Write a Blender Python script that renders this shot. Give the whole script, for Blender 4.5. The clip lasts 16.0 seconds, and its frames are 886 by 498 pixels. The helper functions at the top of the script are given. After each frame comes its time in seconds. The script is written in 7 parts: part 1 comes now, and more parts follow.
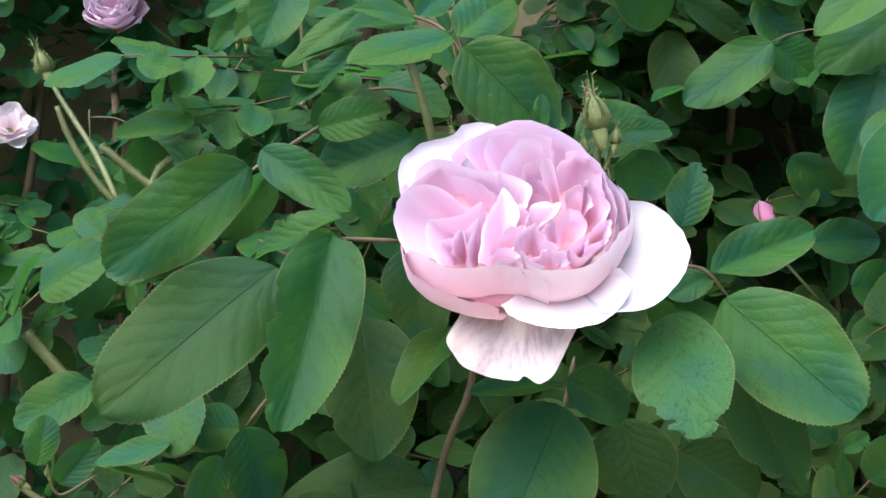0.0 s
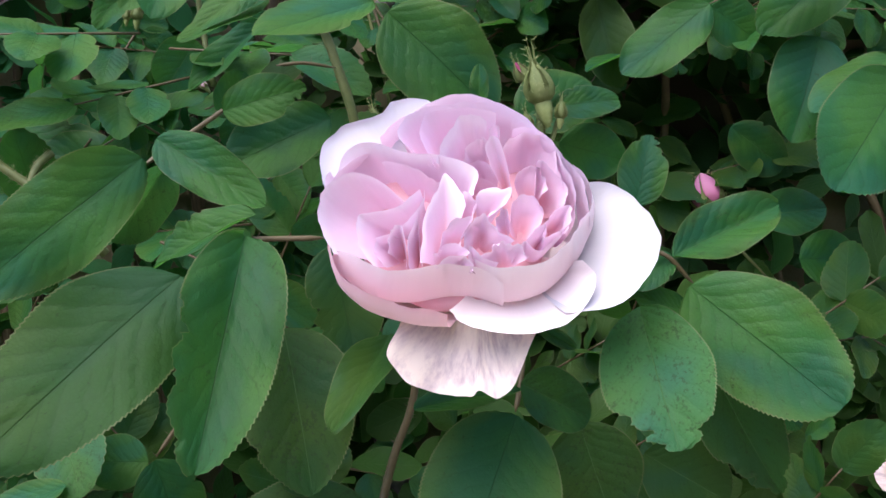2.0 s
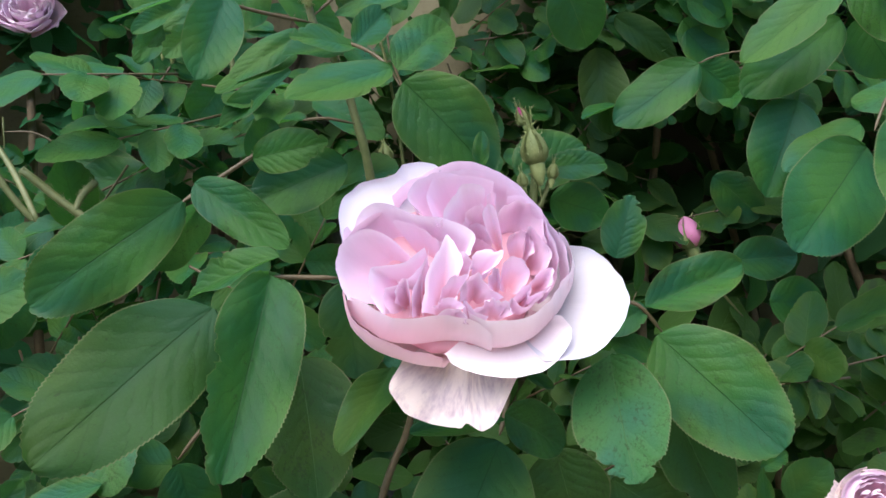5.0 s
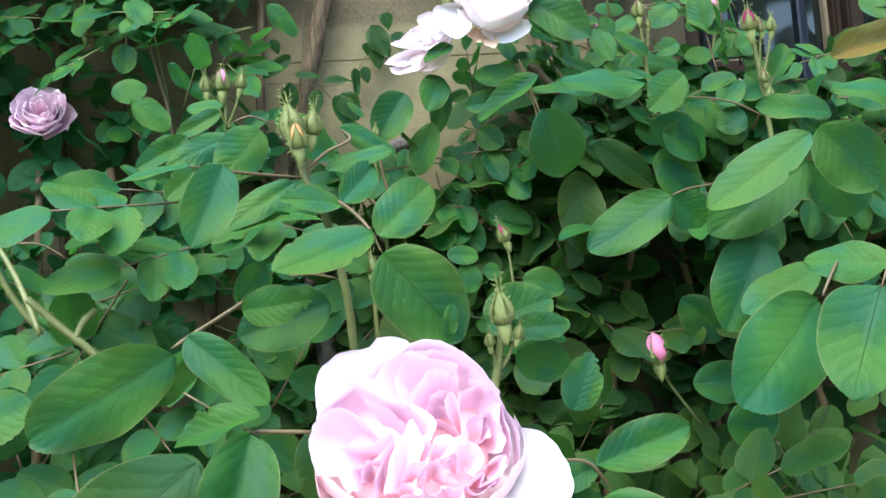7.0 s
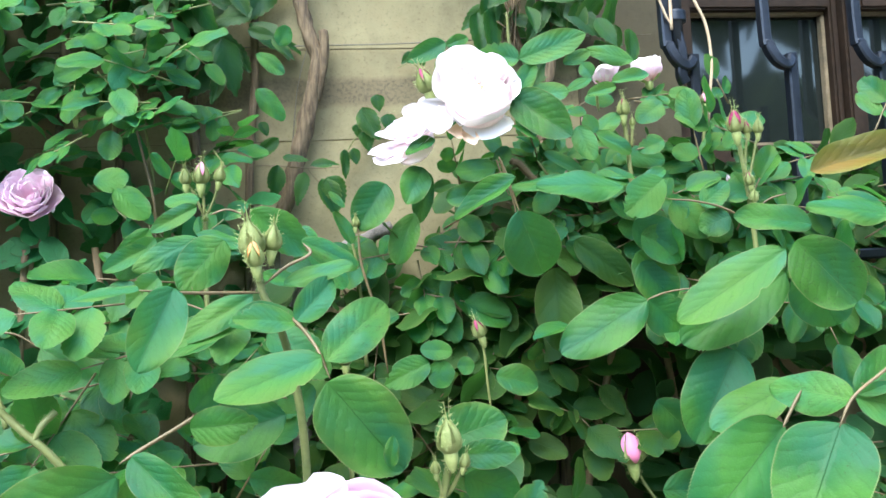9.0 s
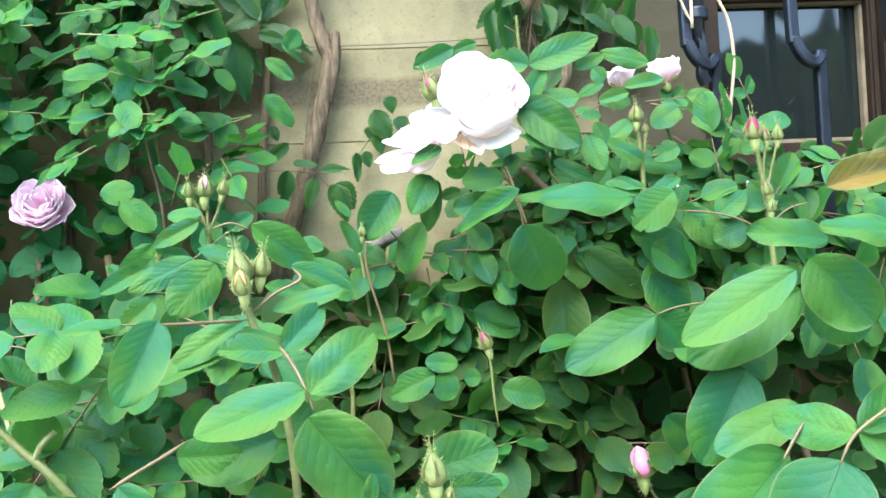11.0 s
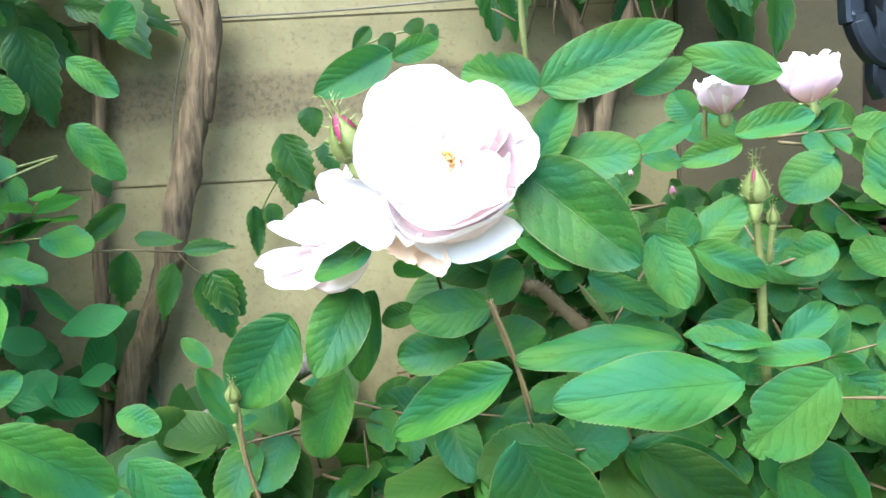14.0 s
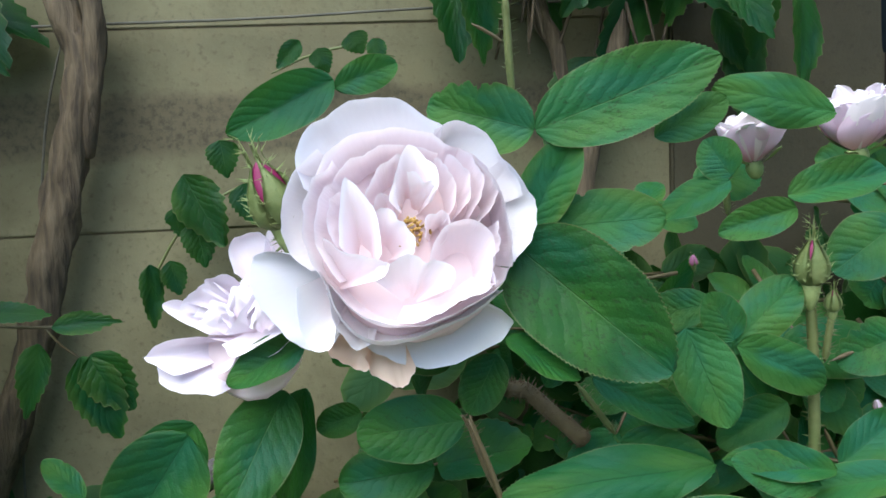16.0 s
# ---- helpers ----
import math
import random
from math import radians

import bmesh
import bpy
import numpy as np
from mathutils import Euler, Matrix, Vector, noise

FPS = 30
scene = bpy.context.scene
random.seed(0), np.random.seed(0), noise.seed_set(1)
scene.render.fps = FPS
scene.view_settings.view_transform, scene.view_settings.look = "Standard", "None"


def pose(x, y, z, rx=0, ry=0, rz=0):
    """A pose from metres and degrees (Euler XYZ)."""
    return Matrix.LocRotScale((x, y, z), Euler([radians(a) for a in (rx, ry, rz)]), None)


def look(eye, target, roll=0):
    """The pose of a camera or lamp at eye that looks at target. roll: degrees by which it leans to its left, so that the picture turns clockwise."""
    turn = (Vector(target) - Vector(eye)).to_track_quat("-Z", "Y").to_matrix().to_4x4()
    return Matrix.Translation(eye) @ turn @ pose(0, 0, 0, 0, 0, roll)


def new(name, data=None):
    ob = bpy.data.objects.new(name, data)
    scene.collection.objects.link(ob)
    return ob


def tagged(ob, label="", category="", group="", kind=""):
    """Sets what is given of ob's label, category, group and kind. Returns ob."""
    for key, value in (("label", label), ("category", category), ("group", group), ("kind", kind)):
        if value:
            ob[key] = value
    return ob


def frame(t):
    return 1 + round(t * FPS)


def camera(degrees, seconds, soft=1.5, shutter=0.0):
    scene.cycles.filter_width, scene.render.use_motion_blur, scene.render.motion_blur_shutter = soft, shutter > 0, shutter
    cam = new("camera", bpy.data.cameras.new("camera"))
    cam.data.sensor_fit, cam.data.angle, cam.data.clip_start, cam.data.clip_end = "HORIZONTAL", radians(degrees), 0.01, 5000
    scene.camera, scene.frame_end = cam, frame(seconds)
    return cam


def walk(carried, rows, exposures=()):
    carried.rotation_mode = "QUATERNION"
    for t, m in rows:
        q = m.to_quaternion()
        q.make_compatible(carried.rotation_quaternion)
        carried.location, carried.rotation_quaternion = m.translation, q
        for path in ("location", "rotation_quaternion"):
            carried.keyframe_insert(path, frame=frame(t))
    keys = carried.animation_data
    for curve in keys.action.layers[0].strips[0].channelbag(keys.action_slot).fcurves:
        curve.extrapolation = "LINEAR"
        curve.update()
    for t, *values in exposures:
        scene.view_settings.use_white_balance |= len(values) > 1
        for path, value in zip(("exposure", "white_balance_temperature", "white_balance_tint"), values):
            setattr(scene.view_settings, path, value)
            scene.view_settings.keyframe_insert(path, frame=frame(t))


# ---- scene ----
cam = camera(52.0, 16.0, soft=1.55)
PATH = [
    (0, (0.0064, 0.0007, 1.1378), (0.1930, 1.9830, 1.3080), -7.87),
    (0.5, (0.0065, 0.0193, 1.1440), (0.2345, 1.9984, 1.2971), -8.90),
    (1, (0.0103, 0.0390, 1.1455), (0.2819, 2.0134, 1.2845), -10.03),
    (1.5, (0.0114, 0.0457, 1.1469), (0.3276, 2.0145, 1.2658), -10.82),
    (2, (0.0059, 0.0448, 1.1473), (0.3660, 2.0068, 1.2448), -10.88),
    (2.5, (-0.0008, 0.0410, 1.1496), (0.3794, 1.9999, 1.2390), -10.32),
    (3, (-0.0026, 0.0344, 1.1492), (0.3819, 1.9935, 1.2393), -9.30),
    (3.2, (-0.0024, 0.0318, 1.1484), (0.3778, 1.9918, 1.2391), -9.07),
    (5.3, (0.0013, -0.0028, 1.1725), (0.361, 1.9627, 1.2589), -7.90),
    (5.5, (0.0024, -0.0041, 1.1802), (0.372, 1.9598, 1.262), -7.49),
    (6, (0.0169, -0.0018, 1.1983), (0.3614, 1.9664, 1.2842), -7.18),
    (6.5, (0.0192, -0.0229, 1.2186), (0.3582, 1.9473, 1.2783), -6.21),
    (7, (0.0143, -0.0364, 1.2292), (0.3734, 1.929, 1.3197), -5.27),
    (7.5, (0.0242, -0.0463, 1.2444), (0.3714, 1.9212, 1.3352), -4.56),
    (8, (0.0347, -0.0523, 1.2593), (0.3674, 1.9175, 1.3539), -3.56),
    (8.5, (0.0492, -0.0496, 1.2711), (0.3479, 1.9252, 1.3761), -3.32),
    (9, (0.0554, -0.0462, 1.2769), (0.3388, 1.9294, 1.406), -3.11),
    (9.2, (0.0623, -0.0474, 1.2802), (0.3213, 1.9315, 1.4099), -3.27),
    (11.3, (0.1043, -0.0418, 1.3124), (0.2143, 1.9547, 1.3565), -2.73),
    (11.5, (0.1209, -0.0381, 1.3178), (0.1753, 1.9608, 1.3563), -3.23),
    (12, (0.136, -0.0095, 1.3595), (0.1543, 1.9889, 1.2838), -3.09),
    (12.5, (0.1455, 0.0605, 1.3818), (0.1455, 2.0556, 1.2423), -3.00),
    (13, (0.1505, 0.1266, 1.4064), (0.144, 2.1153, 1.1941), -2.83),
    (13.5, (0.1606, 0.1852, 1.4205), (0.1235, 2.1686, 1.1658), -2.52),
    (14, (0.1592, 0.233, 1.4213), (0.1727, 2.2192, 1.1871), -2.98),
    (14.5, (0.1595, 0.2774, 1.426), (0.2234, 2.2611, 1.1793), -3.03),
    (15, (0.1608, 0.3129, 1.4329), (0.2699, 2.2901, 1.1522), -2.87),
    (15.5, (0.161, 0.3128, 1.4343), (0.2915, 2.2929, 1.1844), -2.78),
    (16, (0.1507, 0.3118, 1.4343), (0.3451, 2.2893, 1.207), -2.29),
]
walk(cam, [(t, look(eye, target, roll)) for t, eye, target, roll in PATH],
     [(0, 2.13, 6500, 11), (1, 2.02, 6500, 12), (3, 1.77, 6500, 14), (5.5, 1.98, 6500, 9), (7, 2.65, 6500, 2), (8, 3.0, 6500, 2), (9, 3.2, 6500, 2), (12.5, 3.54, 6500, 2), (14, 3.37, 6500, -1), (14.5, 3.1, 6500, -2), (15, 2.62, 6500, -2), (15.5, 2.14, 6350, -2), (16, 1.92, 6150, -1)])

# ---- light ----
world = bpy.data.worlds.new("sky")
scene.world = world
world.use_nodes = True
wn = world.node_tree.nodes
sky = wn.new("ShaderNodeTexSky")
sky.sky_type = "NISHITA"
sky.sun_disc = False
sky.sun_elevation = radians(55)
sky.sun_rotation = radians(200)
wn["Background"].inputs["Strength"].default_value = 0.15
world.node_tree.links.new(sky.outputs["Color"], wn["Background"].inputs["Color"])
sun_data = bpy.data.lights.new("sun", "SUN")
sun_data.energy = 1.5
sun_data.angle = radians(60)
sun_data.color = (1.0, 0.95, 0.87)
sun = new("sun", sun_data)
sun.matrix_world = look((-1.6, -2.3, 5.9), (0.1, 0.5, 1.2))


# ---- materials ----
class Mat:
    def __init__(self, name, rough=0.6, metal=0.0):
        self.m = bpy.data.materials.new(name)
        self.m.use_nodes = True
        self.n, self.l = self.m.node_tree.nodes, self.m.node_tree.links
        self.p = self.n["Principled BSDF"]
        self.p.inputs["Roughness"].default_value = rough
        self.p.inputs["Metallic"].default_value = metal

    def node(self, kind, **values):
        nd = self.n.new(kind)
        for k, v in values.items():
            nd.inputs[k].default_value = v
        return nd

    def noise(self, scale, detail=4, rough=0.55, coord="Object"):
        nd = self.node("ShaderNodeTexNoise", Scale=scale, Detail=detail, Roughness=rough)
        tc = self.node("ShaderNodeTexCoord")
        self.l.new(tc.outputs[coord], nd.inputs["Vector"])
        return nd.outputs["Fac"]

    def ramp(self, fac, *stops):
        nd = self.n.new("ShaderNodeValToRGB")
        e = nd.color_ramp.elements
        while len(e) < len(stops):
            e.new(0.5)
        for el, (pos, col) in zip(e, stops):
            el.position, el.color = pos, (*col, 1)
        self.l.new(fac, nd.inputs["Fac"])
        return nd.outputs["Color"]

    def mix(self, a, b, fac, kind="MIX"):
        nd = self.n.new("ShaderNodeMix")
        nd.data_type, nd.blend_type = "RGBA", kind
        for sock, v in ((nd.inputs[6], a), (nd.inputs[7], b), (nd.inputs[0], fac)):
            if hasattr(v, "default_value"):
                self.l.new(v, sock)
            else:
                sock.default_value = (*v, 1) if isinstance(v, tuple) else v
        return nd.outputs[2]

    def math(self, op, a, b=0.0, c=0.0):
        nd = self.n.new("ShaderNodeMath")
        nd.operation = op
        for i, v in enumerate((a, b, c)):
            if hasattr(v, "default_value"):
                self.l.new(v, nd.inputs[i])
            else:
                nd.inputs[i].default_value = v
        return nd.outputs[0]

    def base(self, col):
        self.l.new(col, self.p.inputs["Base Color"])

    def bump(self, height, strength=0.3, dist=0.001):
        nd = self.node("ShaderNodeBump", Strength=strength, Distance=dist)
        self.l.new(height, nd.inputs["Height"])
        self.l.new(nd.outputs["Normal"], self.p.inputs["Normal"])
        return nd.outputs["Normal"]

    def see_through(self, col, share, normal=None):
        t = self.n.new("ShaderNodeBsdfTranslucent")
        if hasattr(col, "default_value"):
            self.l.new(col, t.inputs["Color"])
        else:
            t.inputs["Color"].default_value = (*col, 1)
        if normal:
            self.l.new(normal, t.inputs["Normal"])
        mx = self.n.new("ShaderNodeMixShader")
        mx.inputs[0].default_value = share
        self.l.new(self.p.outputs[0], mx.inputs[1])
        self.l.new(t.outputs[0], mx.inputs[2])
        self.l.new(mx.outputs[0], self.n["Material Output"].inputs["Surface"])


def leaf_material(name, dark, mid, light, rough=0.42, gloss=0.23):
    """A rose leaf: quilted between sunken side veins, blotched, with a pale midrib and a thin worn margin. Bluish sky
    sheen and shade along the veins are put into the colour.
    """
    m = Mat(name, rough)
    uv = m.node("ShaderNodeTexCoord")
    sep = m.n.new("ShaderNodeSeparateXYZ")
    m.l.new(uv.outputs["UV"], sep.inputs[0])
    u, v = sep.outputs[0], sep.outputs[1]
    side = m.math("ABSOLUTE", m.math("SUBTRACT", v, 0.5))
    info = m.node("ShaderNodeObjectInfo")
    lot = info.outputs["Random"]
    lots = [m.math("FRACT", m.math("MULTIPLY", lot, k)) for k in (7.31, 13.7, 29.3, 51.1)]
    # every leaf takes its own piece of the blotch patterns
    shift = m.node("ShaderNodeCombineXYZ")
    m.l.new(m.math("MULTIPLY", lot, 37.0), shift.inputs[0])
    m.l.new(m.math("MULTIPLY", lots[0], 23.0), shift.inputs[1])
    place_at = m.n.new("ShaderNodeVectorMath")
    m.l.new(uv.outputs["Object"], place_at.inputs[0])
    m.l.new(shift.outputs[0], place_at.inputs[1])

    def blotch(scale, detail=4, rough=0.55):
        nd = m.node("ShaderNodeTexNoise", Scale=scale, Detail=detail, Roughness=rough)
        m.l.new(place_at.outputs[0], nd.inputs["Vector"])
        return nd.outputs["Fac"]

    big, mid_n, fine = blotch(2.3, 3), blotch(6, 5), blotch(34, 4, 0.65)
    # side veins run forward from the midrib
    run = m.math("ADD", m.math("SUBTRACT", m.math("MULTIPLY", u, 8.0), m.math("MULTIPLY", m.math("POWER", side, 0.85), 4.6)), m.math("MULTIPLY", m.math("GREATER_THAN", v, 0.5), 0.4))
    run = m.math("ADD", run, m.math("MULTIPLY", m.math("SUBTRACT", mid_n, 0.5), 1.1))
    tri = m.math("ABSOLUTE", m.math("SUBTRACT", m.math("FRACT", run), 0.5))
    vein = m.math("SUBTRACT", 1.0, m.math("MINIMUM", m.math("MULTIPLY", tri, 13.0), 1.0))
    rib = m.math("SUBTRACT", 1.0, m.math("MINIMUM", m.math("MULTIPLY", side, 105.0), 1.0))
    tone = m.math("ADD", m.math("MULTIPLY", lot, 0.62), m.math("MULTIPLY", big, 0.5))
    col = m.ramp(tone, (0.2, dark), (0.55, mid), (0.95, light))
    # painted sheen: some leaves turn blue-green as if reflecting the sky
    col = m.mix(col, (mid[0] * 0.75, mid[1] * 0.98, mid[2] * 1.7), m.math("MULTIPLY", m.math("POWER", lots[0], 1.5), 0.6))
    col = m.mix(col, (mid[0] * 2.3, mid[1] * 1.12, mid[2] * 0.7), m.math("MULTIPLY", m.math("POWER", lots[1], 3.0), 0.6))
    col = m.mix(col, tuple(min(1, c * 1.5) for c in light), m.math("MULTIPLY", m.math("MULTIPLY", mid_n, mid_n), 0.4))
    patch = blotch(1.5, 2, 0.4)
    col = m.mix(col, (light[0] * 1.35, light[1] * 1.02, light[2] * 0.7), m.ramp(patch, (0.5, (0, 0, 0)), (0.64, (0.75, 0.75, 0.75))))
    # blue-green patches paint the sky's sheen on parts of a blade
    col = m.mix(col, (mid[0] * 0.9, mid[1] * 1.0, mid[2] * 2.4), m.ramp(patch, (0.36, (0.75, 0.75, 0.75)), (0.48, (0, 0, 0))))
    net = m.n.new("ShaderNodeTexVoronoi")
    net.feature = "DISTANCE_TO_EDGE"
    net.inputs["Scale"].default_value = 1.0
    stretch = m.node("ShaderNodeMapping", Scale=(46, 28, 1))
    m.l.new(uv.outputs["UV"], stretch.inputs[0])
    m.l.new(stretch.outputs[0], net.inputs["Vector"])
    cell = m.math("MINIMUM", m.math("MULTIPLY", net.outputs["Distance"], 4.0), 1.0)
    col = m.mix(tuple(c * 0.55 for c in dark), col, m.math("ADD", m.math("MULTIPLY", cell, 0.16), 0.84))
    # side veins darkened: the shade in their creases is put into the colour
    col = m.mix(col, tuple(c * 0.45 for c in dark), m.math("MULTIPLY", m.math("MULTIPLY", vein, m.ramp(mid_n, (0.4, (0.2, 0.2, 0.2)), (0.6, (1, 1, 1)))), 0.42))
    col = m.mix(col, tuple(c * 0.5 for c in dark), m.math("MULTIPLY", rib, m.math("MULTIPLY", m.math("LESS_THAN", lots[2], 0.6), 0.7)))
    col = m.mix(col, (0.075, 0.15, 0.045), m.math("MULTIPLY", rib, m.math("MULTIPLY", m.math("GREATER_THAN", lots[2], 0.6), 0.7)))
    # yellowing that starts at the margin of some leaves
    worn = m.math("MULTIPLY", m.ramp(m.math("ADD", side, m.math("MULTIPLY", mid_n, 0.5)), (0.52, (0, 0, 0)), (0.82, (1, 1, 1))), m.math("POWER", lots[3], 2.0))
    col = m.mix(col, (0.1, 0.15, 0.025), m.math("MULTIPLY", worn, 0.45))
    # specks of rust and soot, on some leaves only
    specks = m.math("GREATER_THAN", m.math("ADD", m.math("MULTIPLY", fine, 0.8), m.math("ADD", m.math("MULTIPLY", lots[2], 0.12), m.math("MULTIPLY", mid_n, 0.3))), 0.735)
    col = m.mix(col, (0.016, 0.022, 0.012), m.math("MULTIPLY", specks, 0.6))
    col = m.mix(col, (0.16, 0.17, 0.075), m.math("MULTIPLY", m.math("GREATER_THAN", side, 0.488), 0.55))
    m.base(col)
    dust = m.ramp(m.math("ADD", m.math("MULTIPLY", mid_n, 0.5), m.math("MULTIPLY", fine, 0.5)), (0.35, (rough - 0.08,) * 3), (0.65, (rough + 0.12,) * 3))
    m.l.new(dust, m.p.inputs["Roughness"])
    pillow = m.math("MINIMUM", m.math("MULTIPLY", tri, 3.2), 1.0)
    h = m.math("SUBTRACT", m.math("ADD", m.math("MULTIPLY", pillow, 0.5), m.math("MULTIPLY", cell, 0.14)), m.math("MULTIPLY", rib, 1.0))
    m.bump(m.math("ADD", h, m.math("MULTIPLY", mid_n, 2.2)), 0.42, 0.0007)
    m.p.inputs["Specular IOR Level"].default_value = gloss
    m.see_through(m.mix(col, (0.1, 0.34, 0.05), 0.5), 0.38)
    return m.m


LEAF = leaf_material("leaf_green", (0.0058, 0.0465, 0.0130), (0.0130, 0.0842, 0.0195), (0.0305, 0.1296, 0.0249), 0.52)
# young leaves; the lighter green also stands for well-lit leaves
LEAF_FRESH_LIT = leaf_material("leaf_fresh_lit_green", (0.0130, 0.0833, 0.0217), (0.0218, 0.1132, 0.0272), (0.0435, 0.1393, 0.0335), 0.55)
LEAF_SMALL = leaf_material("leaf_side_bush", (0.0077, 0.0662, 0.0178), (0.0171, 0.1073, 0.0256), (0.0378, 0.1599, 0.0321), 0.52)
# olive leaves, darkened so that the bush's inner shade is in their colour
LEAF_OLD_SHADED = leaf_material("leaf_olive_shaded", (0.0105, 0.044, 0.0085), (0.016, 0.063, 0.011), (0.03, 0.083, 0.0155), 0.6)
LEAF_BRONZE = leaf_material("leaf_bronze", (0.045, 0.055, 0.01), (0.085, 0.07, 0.014), (0.115, 0.085, 0.022), 0.5)
LEAF_VINE = leaf_material("leaf_vine_dark", (0.0049, 0.0329, 0.0072), (0.0077, 0.0469, 0.0096), (0.0147, 0.0698, 0.0127))


def petal_material(name, root, body, rim, glow=0.2):
    """A petal, deep at its root and paling to a thin light rim, with fine veins along it. Shade between folds and light
    on rims are partly put into this gradient.
    """
    m = Mat(name, 0.5)
    uv = m.node("ShaderNodeTexCoord")
    sep = m.n.new("ShaderNodeSeparateXYZ")
    m.l.new(uv.outputs["UV"], sep.inputs[0])
    info = m.node("ShaderNodeObjectInfo")
    streak = m.node("ShaderNodeTexNoise", Scale=1.0, Detail=3)
    mp = m.node("ShaderNodeMapping", Scale=(2.5, 26, 1))
    m.l.new(uv.outputs["UV"], mp.inputs[0])
    m.l.new(mp.outputs[0], streak.inputs["Vector"])
    patch = m.node("ShaderNodeTexNoise", Scale=3.0, Detail=2)
    m.l.new(uv.outputs["UV"], patch.inputs["Vector"])
    along = m.math("ADD", sep.outputs[0], m.math("MULTIPLY", m.math("SUBTRACT", info.outputs["Random"], 0.5), 0.16))
    along = m.math("ADD", along, m.math("MULTIPLY", m.math("SUBTRACT", patch.outputs["Fac"], 0.5), 0.2))
    col = m.ramp(along, (0.1, root), (0.6, body), (0.88, tuple(0.7 * a + 0.3 * b for a, b in zip(body, rim))), (1.0, rim))
    col = m.mix(col, tuple(c * 0.86 for c in body), m.math("MULTIPLY", streak.outputs["Fac"], 0.3))
    m.base(col)
    m.bump(streak.outputs["Fac"], 0.14, 0.0006)
    m.p.inputs["Specular IOR Level"].default_value = 0.25
    m.see_through(col, glow)
    return m.m


# the deep root colour also paints the shade in the heart's folds
PETAL = petal_material("petal_pink", (0.78, 0.4, 0.45), (0.79, 0.57, 0.72), (0.88, 0.75, 0.86))
PETAL_SHELL = petal_material("petal_shell", (0.86, 0.64, 0.64), (0.86, 0.67, 0.73), (0.88, 0.76, 0.83))
PETAL_LILAC = petal_material("petal_pale_lilac", (0.76, 0.6, 0.7), (0.76, 0.67, 0.76), (0.84, 0.79, 0.87))
PETAL_PALE = petal_material("petal_pale", (0.78, 0.64, 0.64), (0.78, 0.73, 0.76), (0.83, 0.82, 0.88))
# dimmed grey-lilac; on the pale rose it stands for a shaded petal
PETAL_GUARD = petal_material("petal_guard", (0.66, 0.56, 0.56), (0.6, 0.57, 0.63), (0.64, 0.62, 0.7))
PETAL_EDGE = petal_material("petal_deep_edge", (0.84, 0.56, 0.58), (0.86, 0.6, 0.66), (0.8, 0.38, 0.52))
PETAL_BLUSH = petal_material("petal_blush", (0.85, 0.66, 0.68), (0.86, 0.75, 0.79), (0.92, 0.88, 0.91))
def faded_material():
    """A fading petal: blush with brown-violet streaks and a bleached foot."""
    m = Mat("petal_faded", 0.6)
    uv = m.node("ShaderNodeTexCoord")
    mp = m.node("ShaderNodeMapping", Scale=(3, 14, 1))
    m.l.new(uv.outputs["UV"], mp.inputs[0])
    streak = m.node("ShaderNodeTexNoise", Scale=1.0, Detail=6, Roughness=0.65)
    m.l.new(mp.outputs[0], streak.inputs["Vector"])
    blot = m.node("ShaderNodeTexNoise", Scale=3.0, Detail=3)
    m.l.new(uv.outputs["UV"], blot.inputs["Vector"])
    sep = m.n.new("ShaderNodeSeparateXYZ")
    m.l.new(uv.outputs["UV"], sep.inputs[0])
    col = m.ramp(sep.outputs[0], (0.2, (0.9, 0.78, 0.68)), (0.6, (0.89, 0.74, 0.73)), (0.98, (0.9, 0.74, 0.68)))
    dull = m.math("MULTIPLY", m.ramp(streak.outputs["Fac"], (0.42, (0, 0, 0)), (0.62, (1, 1, 1))), m.ramp(blot.outputs["Fac"], (0.28, (0, 0, 0)), (0.52, (0.75, 0.75, 0.75))))
    col = m.mix(col, (0.5, 0.36, 0.44), dull)
    m.base(col)
    m.bump(streak.outputs["Fac"], 0.3, 0.0008)
    m.see_through(col, 0.35)
    return m.m


PETAL_FADED = faded_material()
PETAL_DRY = petal_material("petal_dry_peach", (0.78, 0.6, 0.36), (0.8, 0.58, 0.44), (0.82, 0.6, 0.5))
PETAL_DEEP = petal_material("petal_lilac_pink", (0.83, 0.48, 0.62), (0.87, 0.64, 0.82), (0.92, 0.79, 0.9))
PETAL_MID = petal_material("petal_bud_pink", (0.5, 0.14, 0.28), (0.54, 0.2, 0.36), (0.6, 0.29, 0.46))
PETAL_PEACH = petal_material("petal_bud_peach", (0.6, 0.3, 0.1), (0.62, 0.28, 0.12), (0.68, 0.3, 0.2))
PETAL_BUD = petal_material("petal_bud", (0.12, 0.005, 0.032), (0.17, 0.01, 0.062), (0.26, 0.04, 0.12))


def plain(name, a, b, scale, rough=0.7, metal=0.0, bump=0.3, dist=0.002):
    m = Mat(name, rough, metal)
    n1, n2 = m.noise(scale), m.noise(scale * 7, 5)
    m.base(m.ramp(m.math("ADD", m.math("MULTIPLY", n1, 0.6), m.math("MULTIPLY", n2, 0.4)), (0.35, a), (0.65, b)))
    m.bump(n2, bump, dist)
    return m.m


SEPAL = plain("sepal_green", (0.14, 0.19, 0.055), (0.27, 0.31, 0.12), 60, 0.6, 0, 0.3, 0.0006)
STEM = plain("stem_green", (0.075, 0.1, 0.028), (0.14, 0.15, 0.055), 50, 0.55, 0, 0.3, 0.0006)
